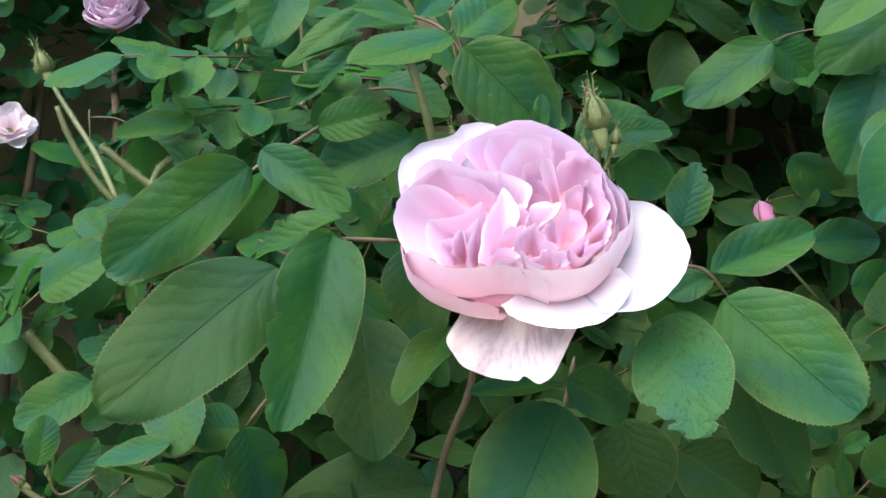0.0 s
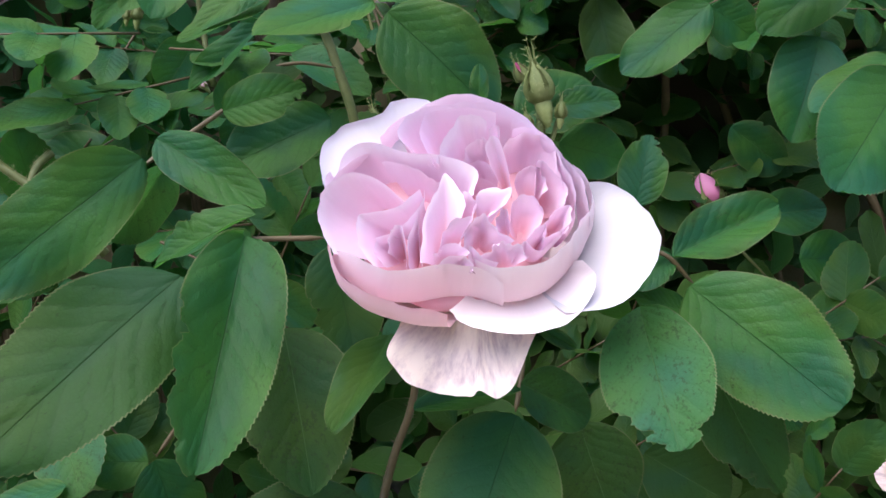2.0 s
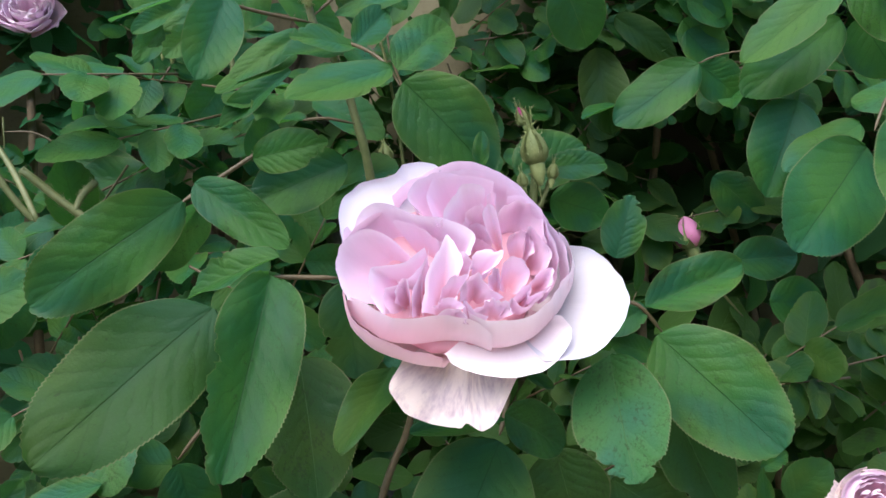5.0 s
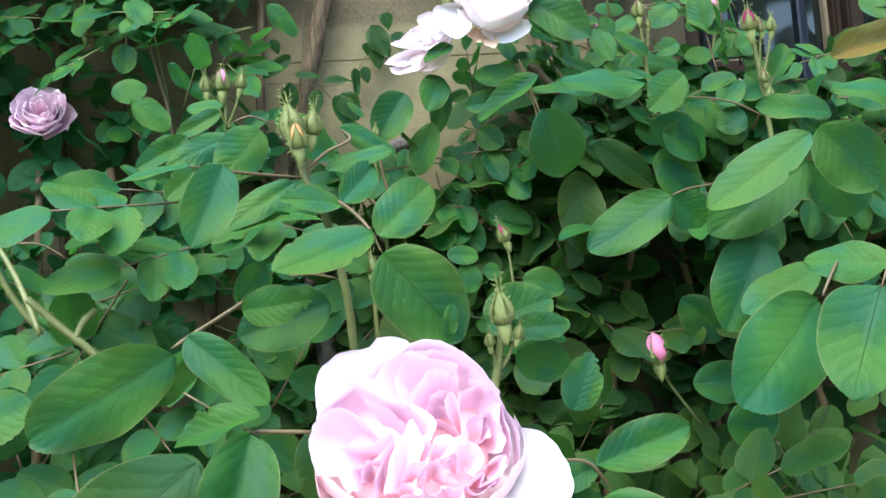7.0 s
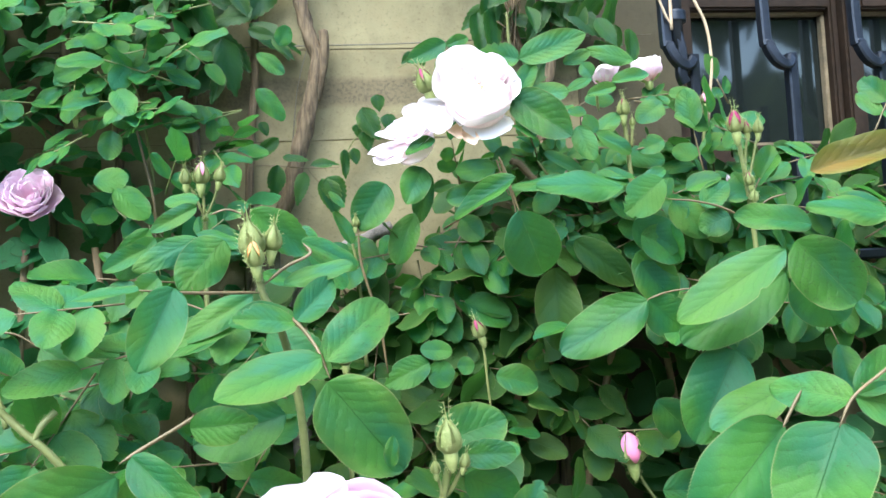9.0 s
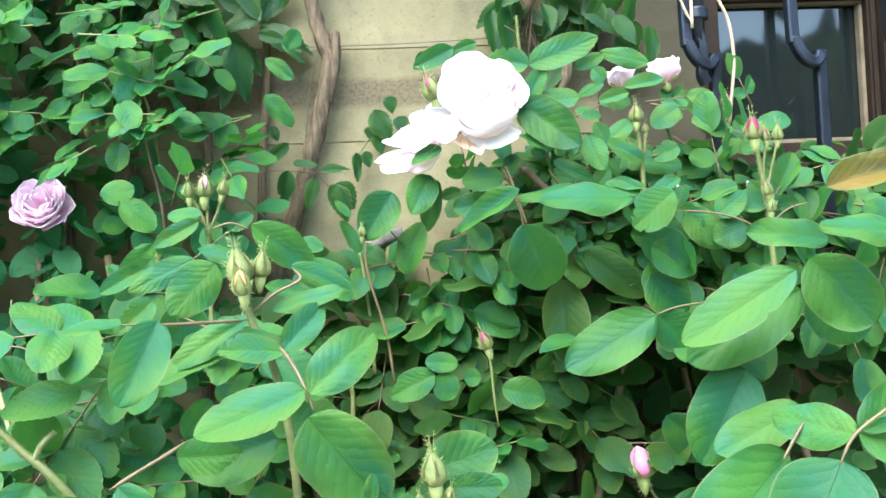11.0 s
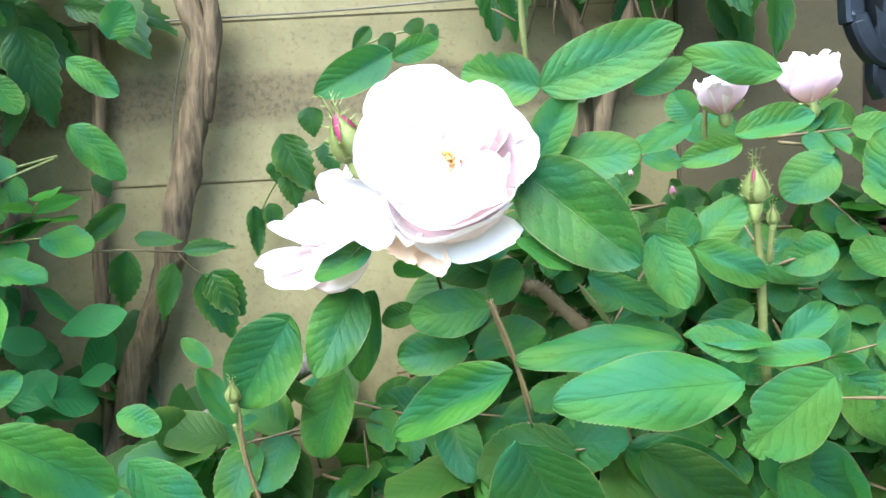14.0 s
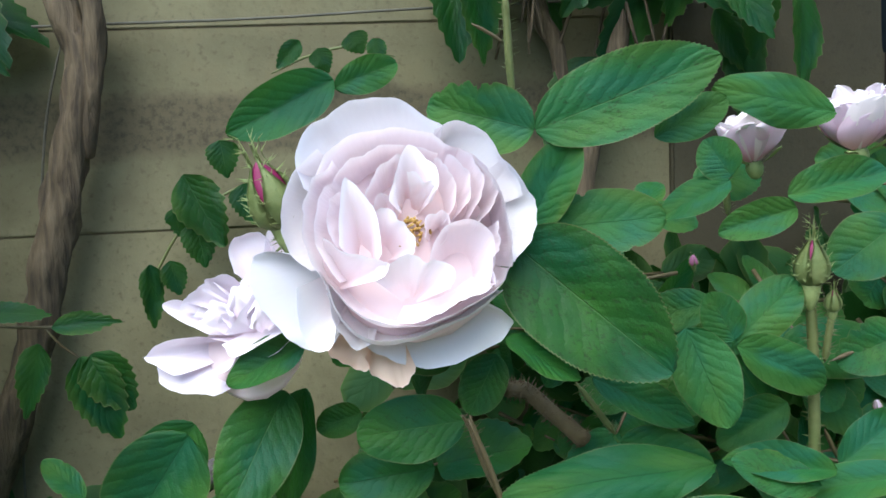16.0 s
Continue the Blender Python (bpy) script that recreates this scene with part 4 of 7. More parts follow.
for k, pts in enumerate((
    [(0.0, 0.63, 1.0), (0.01, 0.63, 1.35), (0.018, 0.63, 1.45), (0.022, 0.63, 1.52), (0.045, 0.632, 1.7)],
    [(-0.06, 0.63, 0.9), (-0.03, 0.632, 1.3), (-0.028, 0.63, 1.45), (-0.035, 0.63, 1.6), (-0.02, 0.63, 1.8)],
    [(-0.10, 0.63, 0.8), (-0.085, 0.632, 1.3), (-0.078, 0.63, 1.45), (-0.09, 0.63, 1.6), (-0.08, 0.63, 1.8)],
    [(-0.16, 0.63, 0.8), (-0.13, 0.632, 1.3), (-0.118, 0.63, 1.45), (-0.105, 0.63, 1.6), (-0.11, 0.63, 1.8)],
    [(0.24, 0.625, 0.8), (0.235, 0.625, 1.3), (0.232, 0.622, 1.42), (0.245, 0.62, 1.48), (0.25, 0.622, 1.7)],
    [(0.22, 0.63, 0.8), (0.222, 0.63, 1.3), (0.226, 0.628, 1.45), (0.215, 0.627, 1.5), (0.21, 0.63, 1.7)],
)):
    bm = bmesh.new()
    tube(bm, off(vine, pts), 0.0048 if k in (1, 4) else 0.0032, 0.003, 9, 8, 0.5)
    part("branch", bm, BARK, vine)
rng = random.Random(41)
# a beard of thin straw-brown shoots under the top leaves
for _ in range(26):
    x, y = rng.uniform(0.2, 0.275), rng.uniform(0.612, 0.63)
    top = rng.uniform(1.53, 1.57)
    low = rng.uniform(1.462, 1.49)
    lean = rng.uniform(-0.03, 0.03)
    bm = bmesh.new()
    tube(bm, off(vine, [(x + lean, y, top), (x + lean * 0.5 + rng.uniform(-0.006, 0.006), y, (top + low) / 2), (x, y - 0.003, low)]), rng.uniform(0.0008, 0.0022), 0.0005, 6, 5, 0.3)
    part("shoot", bm, BARK, vine)
# leaf sprays hanging over the top corner and beside the trunk
for cx, cz, n, spread in ((-0.014, 1.48, 12, 0.016), (-0.03, 1.50, 26, 0.03), (-0.085, 1.52, 30, 0.035), (-0.15, 1.53, 34, 0.04), (-0.05, 1.565, 26, 0.05), (0.23, 1.50, 18, 0.02), (0.255, 1.53, 14, 0.02), (0.205, 1.512, 8, 0.012), (0.285, 1.49, 6, 0.012)):
    for _ in range(n):
        b = Vector((cx + rng.gauss(0, spread), rng.uniform(0.596, 0.632), cz + rng.gauss(0, spread * 0.8)))
        a = rng.uniform(-2.8, -0.3)
        ln = rng.uniform(0.022, 0.042)
        d = Vector((math.cos(a), rng.uniform(-0.4, 0.2), math.sin(a))).normalized()
        blade(vine, b, b + d * ln, ln * rng.uniform(0.4, 0.55), (rng.gauss(0, 0.4), -1, rng.uniform(0, 0.9)), "vine")
# the vine's mass of leaves that goes on up the wall
for _ in range(150):
    b = Vector((rng.uniform(-0.3, 0.3), rng.uniform(0.605, 0.632), rng.uniform(1.565, 1.72)))
    ln = rng.uniform(0.026, 0.042)
    d = Vector((rng.gauss(0, 1), rng.uniform(-1, 0.2), -0.5)).normalized()
    blade(vine, b, b + d * ln, ln * 0.55, (rng.gauss(0, 0.4), -0.7, 0.7), "vine")

# ---- wires, dead branch ----
wire = thing("training_wire", "thin dark training wire strung along the wall", "wire", (0.1, 0.633, 1.47))
cane(wire, off(wire, [(-0.3, 0.634, 1.474), (0.03, 0.632, 1.4785), (0.12, 0.632, 1.4795), (0.18, 0.632, 1.4815), (0.33, 0.634, 1.4855)]), 0.0005, 0.0005, WIRE, 0, "wire_strand")
cane(wire, off(wire, [(0.062, 0.634, 1.49), (0.05, 0.6335, 1.45), (0.043, 0.633, 1.40), (0.032, 0.634, 1.34), (0.03, 0.634, 1.2)]), 0.00045, 0.00045, WIRE, 0, "wire_strand")

dead = thing("dead_branch", "grey cracked dead branch lying behind the roses", "branch", (0.1, 0.6, 1.3))
bm = bmesh.new()
tube(bm, off(dead, [(0.055, 0.602, 1.305), (0.075, 0.600, 1.320), (0.094, 0.598, 1.3295), (0.112, 0.601, 1.3365)]), 0.0058, 0.0045, 10, 6, 0.6)
part("dead_wood", bm, OLDWOOD, dead)
bm = bmesh.new()
tube(bm, off(dead, [(0.055, 0.602, 1.305), (0.04, 0.606, 1.26), (0.05, 0.606, 1.1), (0.08, 0.60, 0.6), (0.1, 0.58, 0.0)]), 0.006, 0.009, 10, 6, 0.6)
part("dead_wood", bm, OLDWOOD, dead)

# ---- a withered curl caught on a leaf ----
husk = thing("dry_husk", "pale dry curled husk caught among the leaves", "husk", (0.21, 0.525, 1.29))
cane(husk, off(husk, [(0.2165, 0.5365, 1.2985), (0.2150, 0.5355, 1.2940), (0.2122, 0.5355, 1.2880), (0.2114, 0.5375, 1.2815)]), 0.0009, 0.0013, CORD, 0, "husk_curl")

# ---- the three rose bushes ----
front = thing("rose_bush", "rose bush with broad matt green leaves and a pink cupped rose", "rose bush", (0.06, 0.42, 0.0), group="rose bushes")
middle = thing("rose_bush", "tall rose bush with pale pink roses and bristly buds", "rose bush", (0.24, 0.54, 0.0), group="rose bushes")
side = thing("rose_bush", "dense rose bush with small leaves and one lilac-pink rose", "rose bush", (-0.14, 0.57, 0.0), group="rose bushes")

# the big pink rose of the front bush
big_rose = rose(front, (0.0601, 0.3105, 1.1802), (-0.1, -0.9, 0.43), 0.0381, 3, [], "plain", (PETAL, PETAL), label="cupped pale pink rose with crowded, quartered heart petals")
petal(big_rose, PETAL_GUARD, ((1, -0.07, -0.2), (1.32, -0.21, -0.18), (1.49, -0.49, -0.15), (1.51, -0.82, -0.12), (1.32, -1.08, -0.16), (1.04, -1.22, -0.2), (0.66, -1.21, -0.2)), (0.53, -0.47, -0.5), 1.3, ruffle=0.015)
petal(big_rose, PETAL_GUARD, ((-0.98, 0.18, -0.2), (-0.96, 0.53, -0.22), (-0.85, 0.82, -0.25), (-0.62, 0.94, -0.25), (-0.39, 0.95, -0.22), (-0.27, 1.06, -0.22), (-0.02, 0.98, -0.2), (0.08, 0.86, -0.2)), (-0.22, 0.24, -0.5), 1.4, ruffle=0.03)
petal(big_rose, PETAL_FADED, ((-0.57, -0.87, -0.5), (-0.71, -1.13, -0.5), (-0.62, -1.37, -0.55), (-0.38, -1.49, -0.6), (-0.16, -1.57, -0.56), (-0.07, -1.55, -0.56), (0.05, -1.66, -0.56), (0.2, -1.57, -0.52), (0.46, -1.2, -0.45)), (0.06, -0.68, -0.6), 1.1, ruffle=0.04)
petal(big_rose, PETAL_BLUSH, ((-0.22, -1.04, -0.12), (-0.09, -1.18, -0.16), (0.2, -1.29, -0.2), (0.54, -1.31, -0.2), (0.81, -1.18, -0.2), (0.95, -0.98, -0.18), (0.89, -0.82, -0.15)), (0.42, -0.53, -0.5), 1.3, ruffle=0.015)
petal(big_rose, PETAL_EDGE, ((-1, -0.29, -0.02), (-0.98, -0.56, 0), (-0.84, -0.8, 0.02), (-0.61, -0.96, 0), (-0.37, -1.04, 0), (-0.22, -1.07, -0.05)), (0.11, -0.36, -0.75), 1.8, ruffle=0.02, belly=0.16)
petal(big_rose, PETAL_SHELL, ((-0.94, -0.38, 0.02), (-0.8, -0.56, 0.06), (-0.63, -0.71, 0.1), (-0.41, -0.77, 0.12), (-0.18, -0.79, 0.12), (0.05, -0.83, 0.1), (0.23, -0.93, 0.04)), (0.13, -0.25, -0.75), 2.1, ruffle=0.02, belly=0.26)
petal(big_rose, PETAL_SHELL, ((0.03, -0.66, 0.1), (0.07, -0.8, 0.12), (0.23, -0.9, 0.12), (0.45, -0.91, 0.12), (0.68, -0.83, 0.1), (0.85, -0.67, 0.06), (0.98, -0.47, 0.04)), (0.29, -0.22, -0.75), 2.1, ruffle=0.02, belly=0.26)
petal(big_rose, PETAL_SHELL, ((0.64, -0.81, 0), (0.84, -0.71, 0.02), (0.99, -0.51, 0.02), (1.06, -0.25, 0), (1.01, 0.01, -0.02)), (0.35, -0.18, -0.75), 2, ruffle=0.02, belly=0.26)
petal(big_rose, PETAL, ((1, -0.58, 0), (1.03, -0.27, 0), (0.98, -0.02, 0), (0.84, 0.29, 0), (0.64, 0.53, 0)), (0.37, -0.07, -0.75), 2.2, ruffle=0.02)
petal(big_rose, PETAL, ((0.92, 0.27, -0.08), (0.75, 0.57, -0.1), (0.56, 0.78, -0.12), (0.33, 0.89, -0.12), (0.09, 0.92, -0.14), (-0.19, 0.83, -0.14), (-0.44, 0.66, -0.12)), (0.25, 0.07, -0.75), 2.2, ruffle=0.02)
petal(big_rose, PETAL, ((0.83, 0.25, -0.02), (0.65, 0.57, -0.03), (0.39, 0.74, -0.04), (0.11, 0.79, -0.04), (-0.12, 0.71, -0.04), (-0.26, 0.56, -0.02)), (0.27, 0.04, -0.7), 2.1, ruffle=0.03)
petal(big_rose, PETAL, ((0.91, -0.51, 0.05), (0.95, -0.29, 0.06), (0.91, 0.01, 0.05), (0.79, 0.28, 0.05), (0.63, 0.42, 0.04)), (0.36, -0.09, -0.7), 2.1, ruffle=0.03)
petal(big_rose, PETAL, ((-0.07, 0.15, 0.12), (-0.2, 0.28, 0.12), (-0.26, 0.46, 0.1), (-0.18, 0.61, 0.08), (-0, 0.69, 0.06), (0.23, 0.66, 0.04)), (0.27, 0.21, -0.6), 1.5, ruffle=0.02, roll=0.05)
petal(big_rose, PETAL, ((-0.06, 0.12, 0.18), (-0.09, 0.31, 0.17), (-0.09, 0.46, 0.15), (0.04, 0.58, 0.12), (0.26, 0.59, 0.1), (0.5, 0.51, 0.08)), (0.32, 0.2, -0.6), 1.5, ruffle=0.02, roll=0.05)
petal(big_rose, PETAL, ((-0.03, 0.12, 0.2), (0.06, 0.26, 0.22), (0.18, 0.4, 0.2), (0.31, 0.44, 0.18), (0.4, 0.41, 0.14)), (0.31, 0.2, -0.55), 1.4, ruffle=0.02, roll=0.04)
petal(big_rose, PETAL, ((0.12, 0.09, 0.1), (0.21, 0.21, 0.12), (0.31, 0.27, 0.12), (0.38, 0.25, 0.1)), (0.38, 0.16, -0.5), 1.3, ruffle=0.03)
petal(big_rose, PETAL, ((0.11, 0.05, -0.05), (0.17, 0.13, -0.03), (0.31, 0.14, -0.02), (0.42, 0.03, -0.05)), (0.35, 0.02, -0.5), 1.3, ruffle=0.03)
petal(big_rose, PETAL, ((0.09, -0.02, -0.1), (0.19, 0.03, -0.08), (0.33, -0.02, -0.08), (0.44, -0.12, -0.1)), (0.33, -0.06, -0.5), 1.2, ruffle=0.03)
petal(big_rose, PETAL, ((0.34, 0.01, 0.12), (0.33, 0.12, 0.2), (0.39, 0.2, 0.22), (0.44, 0.13, 0.22), (0.46, -0.06, 0.16), (0.46, -0.22, 0.06)), (0.48, -0.13, -0.22), 1.1, ruffle=0.01)
petal(big_rose, PETAL, ((0.41, 0.36, -0.05), (0.43, 0.45, -0.02), (0.51, 0.45, -0.02), (0.5, 0.35, -0.05)), (0.48, 0.26, -0.28), 1.1)
petal(big_rose, PETAL, ((0.5, 0.25, 0), (0.68, 0.31, 0.03), (0.82, 0.23, 0.04), (0.88, 0.02, 0.04), (0.88, -0.24, 0.03)), (0.55, -0.07, -0.5), 1.7, ruffle=0.03)
petal(big_rose, PETAL, ((0.53, -0.05, -0.05), (0.65, 0.02, -0.02), (0.75, -0.08, 0), (0.75, -0.22, -0.02)), (0.6, -0.18, -0.32), 1.3, ruffle=0.03)
petal(big_rose, PETAL, ((0.67, -0.17, -0.02), (0.72, 0.01, 0.02), (0.8, -0.04, 0.03), (0.86, -0.26, 0.02), (0.86, -0.4, 0)), (0.68, -0.2, -0.4), 1.4, ruffle=0.03)
petal(big_rose, PETAL, ((0.37, -0.54, 0), (0.42, -0.36, 0.03), (0.53, -0.28, 0.06), (0.62, -0.33, 0.06), (0.65, -0.46, 0.04), (0.55, -0.59, 0)), (0.48, -0.47, -0.22), 1.3, ruffle=0.03)
petal(big_rose, PETAL, ((0.64, -0.53, 0.02), (0.75, -0.45, 0.05), (0.86, -0.45, 0.06), (0.85, -0.58, 0.05), (0.69, -0.71, 0.02)), (0.69, -0.48, -0.28), 1.3, ruffle=0.03)
petal(big_rose, PETAL, ((0.38, -0.75, 0.08), (0.52, -0.65, 0.1), (0.62, -0.6, 0.12), (0.58, -0.71, 0.12), (0.7, -0.69, 0.12), (0.81, -0.62, 0.1)), (0.54, -0.61, -0.28), 1.6, ruffle=0.02)
petal(big_rose, PETAL, ((0.33, -0.79, 0.08), (0.43, -0.73, 0.1), (0.52, -0.78, 0.12), (0.66, -0.73, 0.12), (0.77, -0.66, 0.1)), (0.47, -0.64, -0.28), 1.8, ruffle=0.03)
petal(big_rose, PETAL, ((-0.52, 0.44, 0), (-0.79, 0.31, 0), (-0.98, 0.1, 0), (-0.91, 0.36, -0.05)), (-0.07, -0.02, -0.7), 1.8, ruffle=0.02)
petal(big_rose, PETAL, ((-0.81, 0.27, 0.02), (-0.66, 0.39, 0.08), (-0.48, 0.38, 0.12), (-0.28, 0.22, 0.16), (-0.07, 0.1, 0.2), (0.11, -0.08, 0.24), (0.06, -0.16, 0.22)), (-0.08, -0.04, -0.55), 1.7, ruffle=0.03, roll=0.08)
petal(big_rose, PETAL, ((-0.49, 0.3, 0.02), (-0.3, 0.2, 0.04), (-0.17, 0.07, 0.06), (-0.09, -0.03, 0.06), (0, -0.05, 0.05)), (-0.1, -0.12, -0.4), 1.3, ruffle=0.03)
petal(big_rose, PETAL, ((-0.93, -0.42, 0.02), (-0.99, -0.21, 0.05), (-1, 0.02, 0.08), (-0.87, 0.13, 0.08), (-0.68, 0.17, 0.08), (-0.5, 0.06, 0.07), (-0.35, -0.11, 0.04)), (-0.22, -0.26, -0.5), 1.6, ruffle=0.025, roll=0.03)
petal(big_rose, PETAL, ((-0.67, -0.63, 0.08), (-0.72, -0.43, 0.1), (-0.71, -0.23, 0.12), (-0.56, -0.21, 0.12), (-0.39, -0.21, 0.13), (-0.22, -0.1, 0.13)), (-0.24, -0.25, -0.4), 1.5, ruffle=0.02, roll=0.05)
petal(big_rose, PETAL, ((-0.21, -0.11, 0.13), (-0.24, -0.23, 0.13), (-0.38, -0.36, 0.1), (-0.49, -0.36, 0.06)), (-0.29, -0.36, -0.28), 1.2, ruffle=0.02, roll=0.03)
petal(big_rose, PETAL, ((-0.57, -0.56, 0.08), (-0.56, -0.46, 0.1), (-0.45, -0.36, 0.12), (-0.43, -0.52, 0.13), (-0.46, -0.74, 0.12)), (-0.45, -0.48, -0.28), 1.2, ruffle=0.03)
petal(big_rose, PETAL, ((-0.44, -0.74, 0.12), (-0.42, -0.58, 0.13), (-0.34, -0.39, 0.14), (-0.28, -0.3, 0.14), (-0.33, -0.52, 0.14), (-0.34, -0.75, 0.13)), (-0.34, -0.56, -0.22), 1.1, ruffle=0.02)
petal(big_rose, PETAL, ((-0.64, -0.65, 0.06), (-0.66, -0.46, 0.05), (-0.58, -0.39, 0.04), (-0.47, -0.4, 0.02)), (-0.43, -0.39, -0.32), 1.3, ruffle=0.03)
petal(big_rose, PETAL, ((-0.31, -0.69, 0.1), (-0.24, -0.39, 0.15), (-0.12, -0.17, 0.16), (-0.03, -0.08, 0.16), (0.04, -0.2, 0.16), (0.06, -0.33, 0.15)), (-0.14, -0.58, -0.2), 1.1, ruffle=0.03, roll=0.04)
petal(big_rose, PETAL, ((-0.22, -0.69, 0.12), (-0.14, -0.51, 0.16), (-0.02, -0.43, 0.17), (0.09, -0.46, 0.17), (0.02, -0.54, 0.16), (-0.07, -0.64, 0.14)), (-0.1, -0.59, -0.14), 1, ruffle=0.03)
petal(big_rose, PETAL, ((0.03, -0.16, 0.1), (0.09, -0.17, 0.12), (0.15, -0.3, 0.12), (0.09, -0.41, 0.1)), (0.04, -0.35, -0.2), 1.2, ruffle=0.03)
petal(big_rose, PETAL, ((0.15, -0.35, 0.1), (0.18, -0.28, 0.13), (0.33, -0.25, 0.15), (0.39, -0.3, 0.15), (0.31, -0.4, 0.15), (0.21, -0.42, 0.13)), (0.17, -0.43, -0.2), 1.1, ruffle=0.04, roll=0.05)
petal(big_rose, PETAL, ((-0.01, -0.63, 0.08), (0.07, -0.49, 0.12), (0.18, -0.43, 0.13), (0.25, -0.56, 0.13), (0.35, -0.66, 0.1)), (0.13, -0.55, -0.2), 1.1, ruffle=0.05)
petal(big_rose, PETAL, ((0.28, -0.54, 0.02), (0.29, -0.41, 0.06), (0.37, -0.37, 0.06), (0.39, -0.49, 0.04)), (0.35, -0.51, -0.2), 1.1, ruffle=0.03)
petal(big_rose, PETAL, ((-0.28, -0.68, 0.14), (-0.15, -0.65, 0.17), (0.01, -0.71, 0.17), (-0.04, -0.78, 0.15)), (-0.15, -0.71, -0.06), 1.2, ruffle=0.03)
petal(big_rose, PETAL, ((-0.24, -0.78, 0.14), (-0.1, -0.75, 0.17), (-0, -0.79, 0.16), (0.01, -0.86, 0.12)), (-0.1, -0.77, -0.06), 1.2, ruffle=0.03)
petal(big_rose, PETAL, ((0.01, -0.86, 0.12), (0.02, -0.69, 0.17), (0.1, -0.81, 0.17), (0.2, -0.85, 0.14)), (0.09, -0.83, -0.06), 1.2, ruffle=0.02)
petal(big_rose, PETAL, ((0.11, -0.77, 0.12), (0.24, -0.68, 0.16), (0.35, -0.73, 0.16), (0.4, -0.84, 0.14)), (0.27, -0.8, -0.08), 1.2, ruffle=0.05)
# the pale roses of the middle bush
pale_rose = rose(middle, (0.1635, 0.511, 1.4165), (-0.05, -0.97, 0.2), 0.0268, 7, [], "plain", mats=(PETAL_BLUSH, PETAL_PALE), label="pale blush rose, fully open, showing golden stamens", stamens=22)
petal(pale_rose, PETAL_PALE, ((-0.91, 0.4, -0.1), (-0.96, 0.67, -0.15), (-0.84, 0.94, -0.2), (-0.66, 1.02, -0.2), (-0.44, 1.14, -0.2), (-0.13, 1.14, -0.2), (0.1, 1.01, -0.2), (0.31, 0.88, -0.15)), (-0.06, 0.14, -0.65), 1.6, ruffle=0.02)
petal(pale_rose, PETAL_PALE, ((0.24, 0.86, -0.15), (0.42, 0.94, -0.2), (0.61, 0.85, -0.2), (0.77, 0.65, -0.2), (0.88, 0.48, -0.2), (0.96, 0.26, -0.18)), (0.02, 0.14, -0.65), 1.7, ruffle=0.02)
petal(pale_rose, PETAL_PALE, ((0.8, 0.58, -0.15), (1, 0.37, -0.25), (1.08, 0.14, -0.25), (1.04, -0.12, -0.25), (0.88, -0.31, -0.2)), (0.07, 0.09, -0.65), 1.6, ruffle=0.02)
petal(pale_rose, PETAL_PALE, ((-0.85, -0.31, -0.05), (-1, -0.16, -0.1), (-1.08, 0.08, -0.12), (-1.06, 0.31, -0.12), (-0.95, 0.54, -0.1), (-0.76, 0.72, -0.1)), (-0.14, 0.05, -0.65), 1.8, ruffle=0.02)
petal(pale_rose, PETAL_BLUSH, ((-0.83, 0.38, 0), (-0.69, 0.64, -0.02), (-0.43, 0.8, -0.04), (-0.09, 0.85, -0.05), (0.21, 0.78, -0.05), (0.42, 0.66, -0.05)), (-0.06, 0.14, -0.6), 1.9, ruffle=0.02)
petal(pale_rose, PETAL_BLUSH, ((0.33, 0.71, -0.05), (0.58, 0.57, -0.05), (0.75, 0.3, -0.05), (0.81, -0.02, -0.05), (0.81, -0.3, -0.03)), (0.07, 0.08, -0.6), 1.9, ruffle=0.02)
petal(pale_rose, PETAL_BLUSH, ((0.81, -0.35, 0), (0.83, -0.12, 0), (0.79, 0.17, 0), (0.66, 0.43, 0), (0.53, 0.59, -0.02)), (0.11, -0.02, -0.6), 1.9, ruffle=0.02)
petal(pale_rose, PETAL_BLUSH, ((-0.65, 0.34, 0.02), (-0.5, 0.55, 0.02), (-0.24, 0.68, 0), (0.02, 0.7, 0), (0.25, 0.62, 0)), (-0.13, 0.14, -0.6), 1.8, ruffle=0.03)
petal(pale_rose, PETAL_BLUSH, ((-0.72, -0.48, 0.05), (-0.82, -0.28, 0.05), (-0.87, -0.01, 0.05), (-0.87, 0.22, 0.05), (-0.78, 0.43, 0.04), (-0.64, 0.6, 0.02)), (-0.19, -0.01, -0.6), 1.8, ruffle=0.03)
petal(pale_rose, PETAL_BLUSH, ((-0.61, -0.43, 0.08), (-0.72, -0.15, 0.1), (-0.76, 0.08, 0.1), (-0.69, 0.29, 0.08), (-0.58, 0.38, 0.05)), (-0.19, -0.06, -0.55), 1.6, ruffle=0.03, roll=0.03)
petal(pale_rose, PETAL_BLUSH, ((-0.63, -0.15, 0.08), (-0.69, 0.03, 0.1), (-0.65, 0.24, 0.1), (-0.57, 0.31, 0.08)), (-0.29, -0.06, -0.5), 1.3, ruffle=0.03)
petal(pale_rose, PETAL_BLUSH, ((-0.57, -0.16, 0.1), (-0.56, 0.11, 0.14), (-0.51, 0.37, 0.14), (-0.39, 0.25, 0.14), (-0.29, 0.07, 0.13), (-0.26, -0.22, 0.1)), (-0.4, -0.29, -0.4), 1.1, ruffle=0.03, roll=0.04)
petal(pale_rose, PETAL_BLUSH, ((-0.33, 0.15, 0.04), (-0.17, 0.11, 0.08), (-0.03, 0.01, 0.1), (0.04, -0.17, 0.1), (-0.04, -0.25, 0.1)), (-0.26, -0.2, -0.35), 1.1, ruffle=0.04)
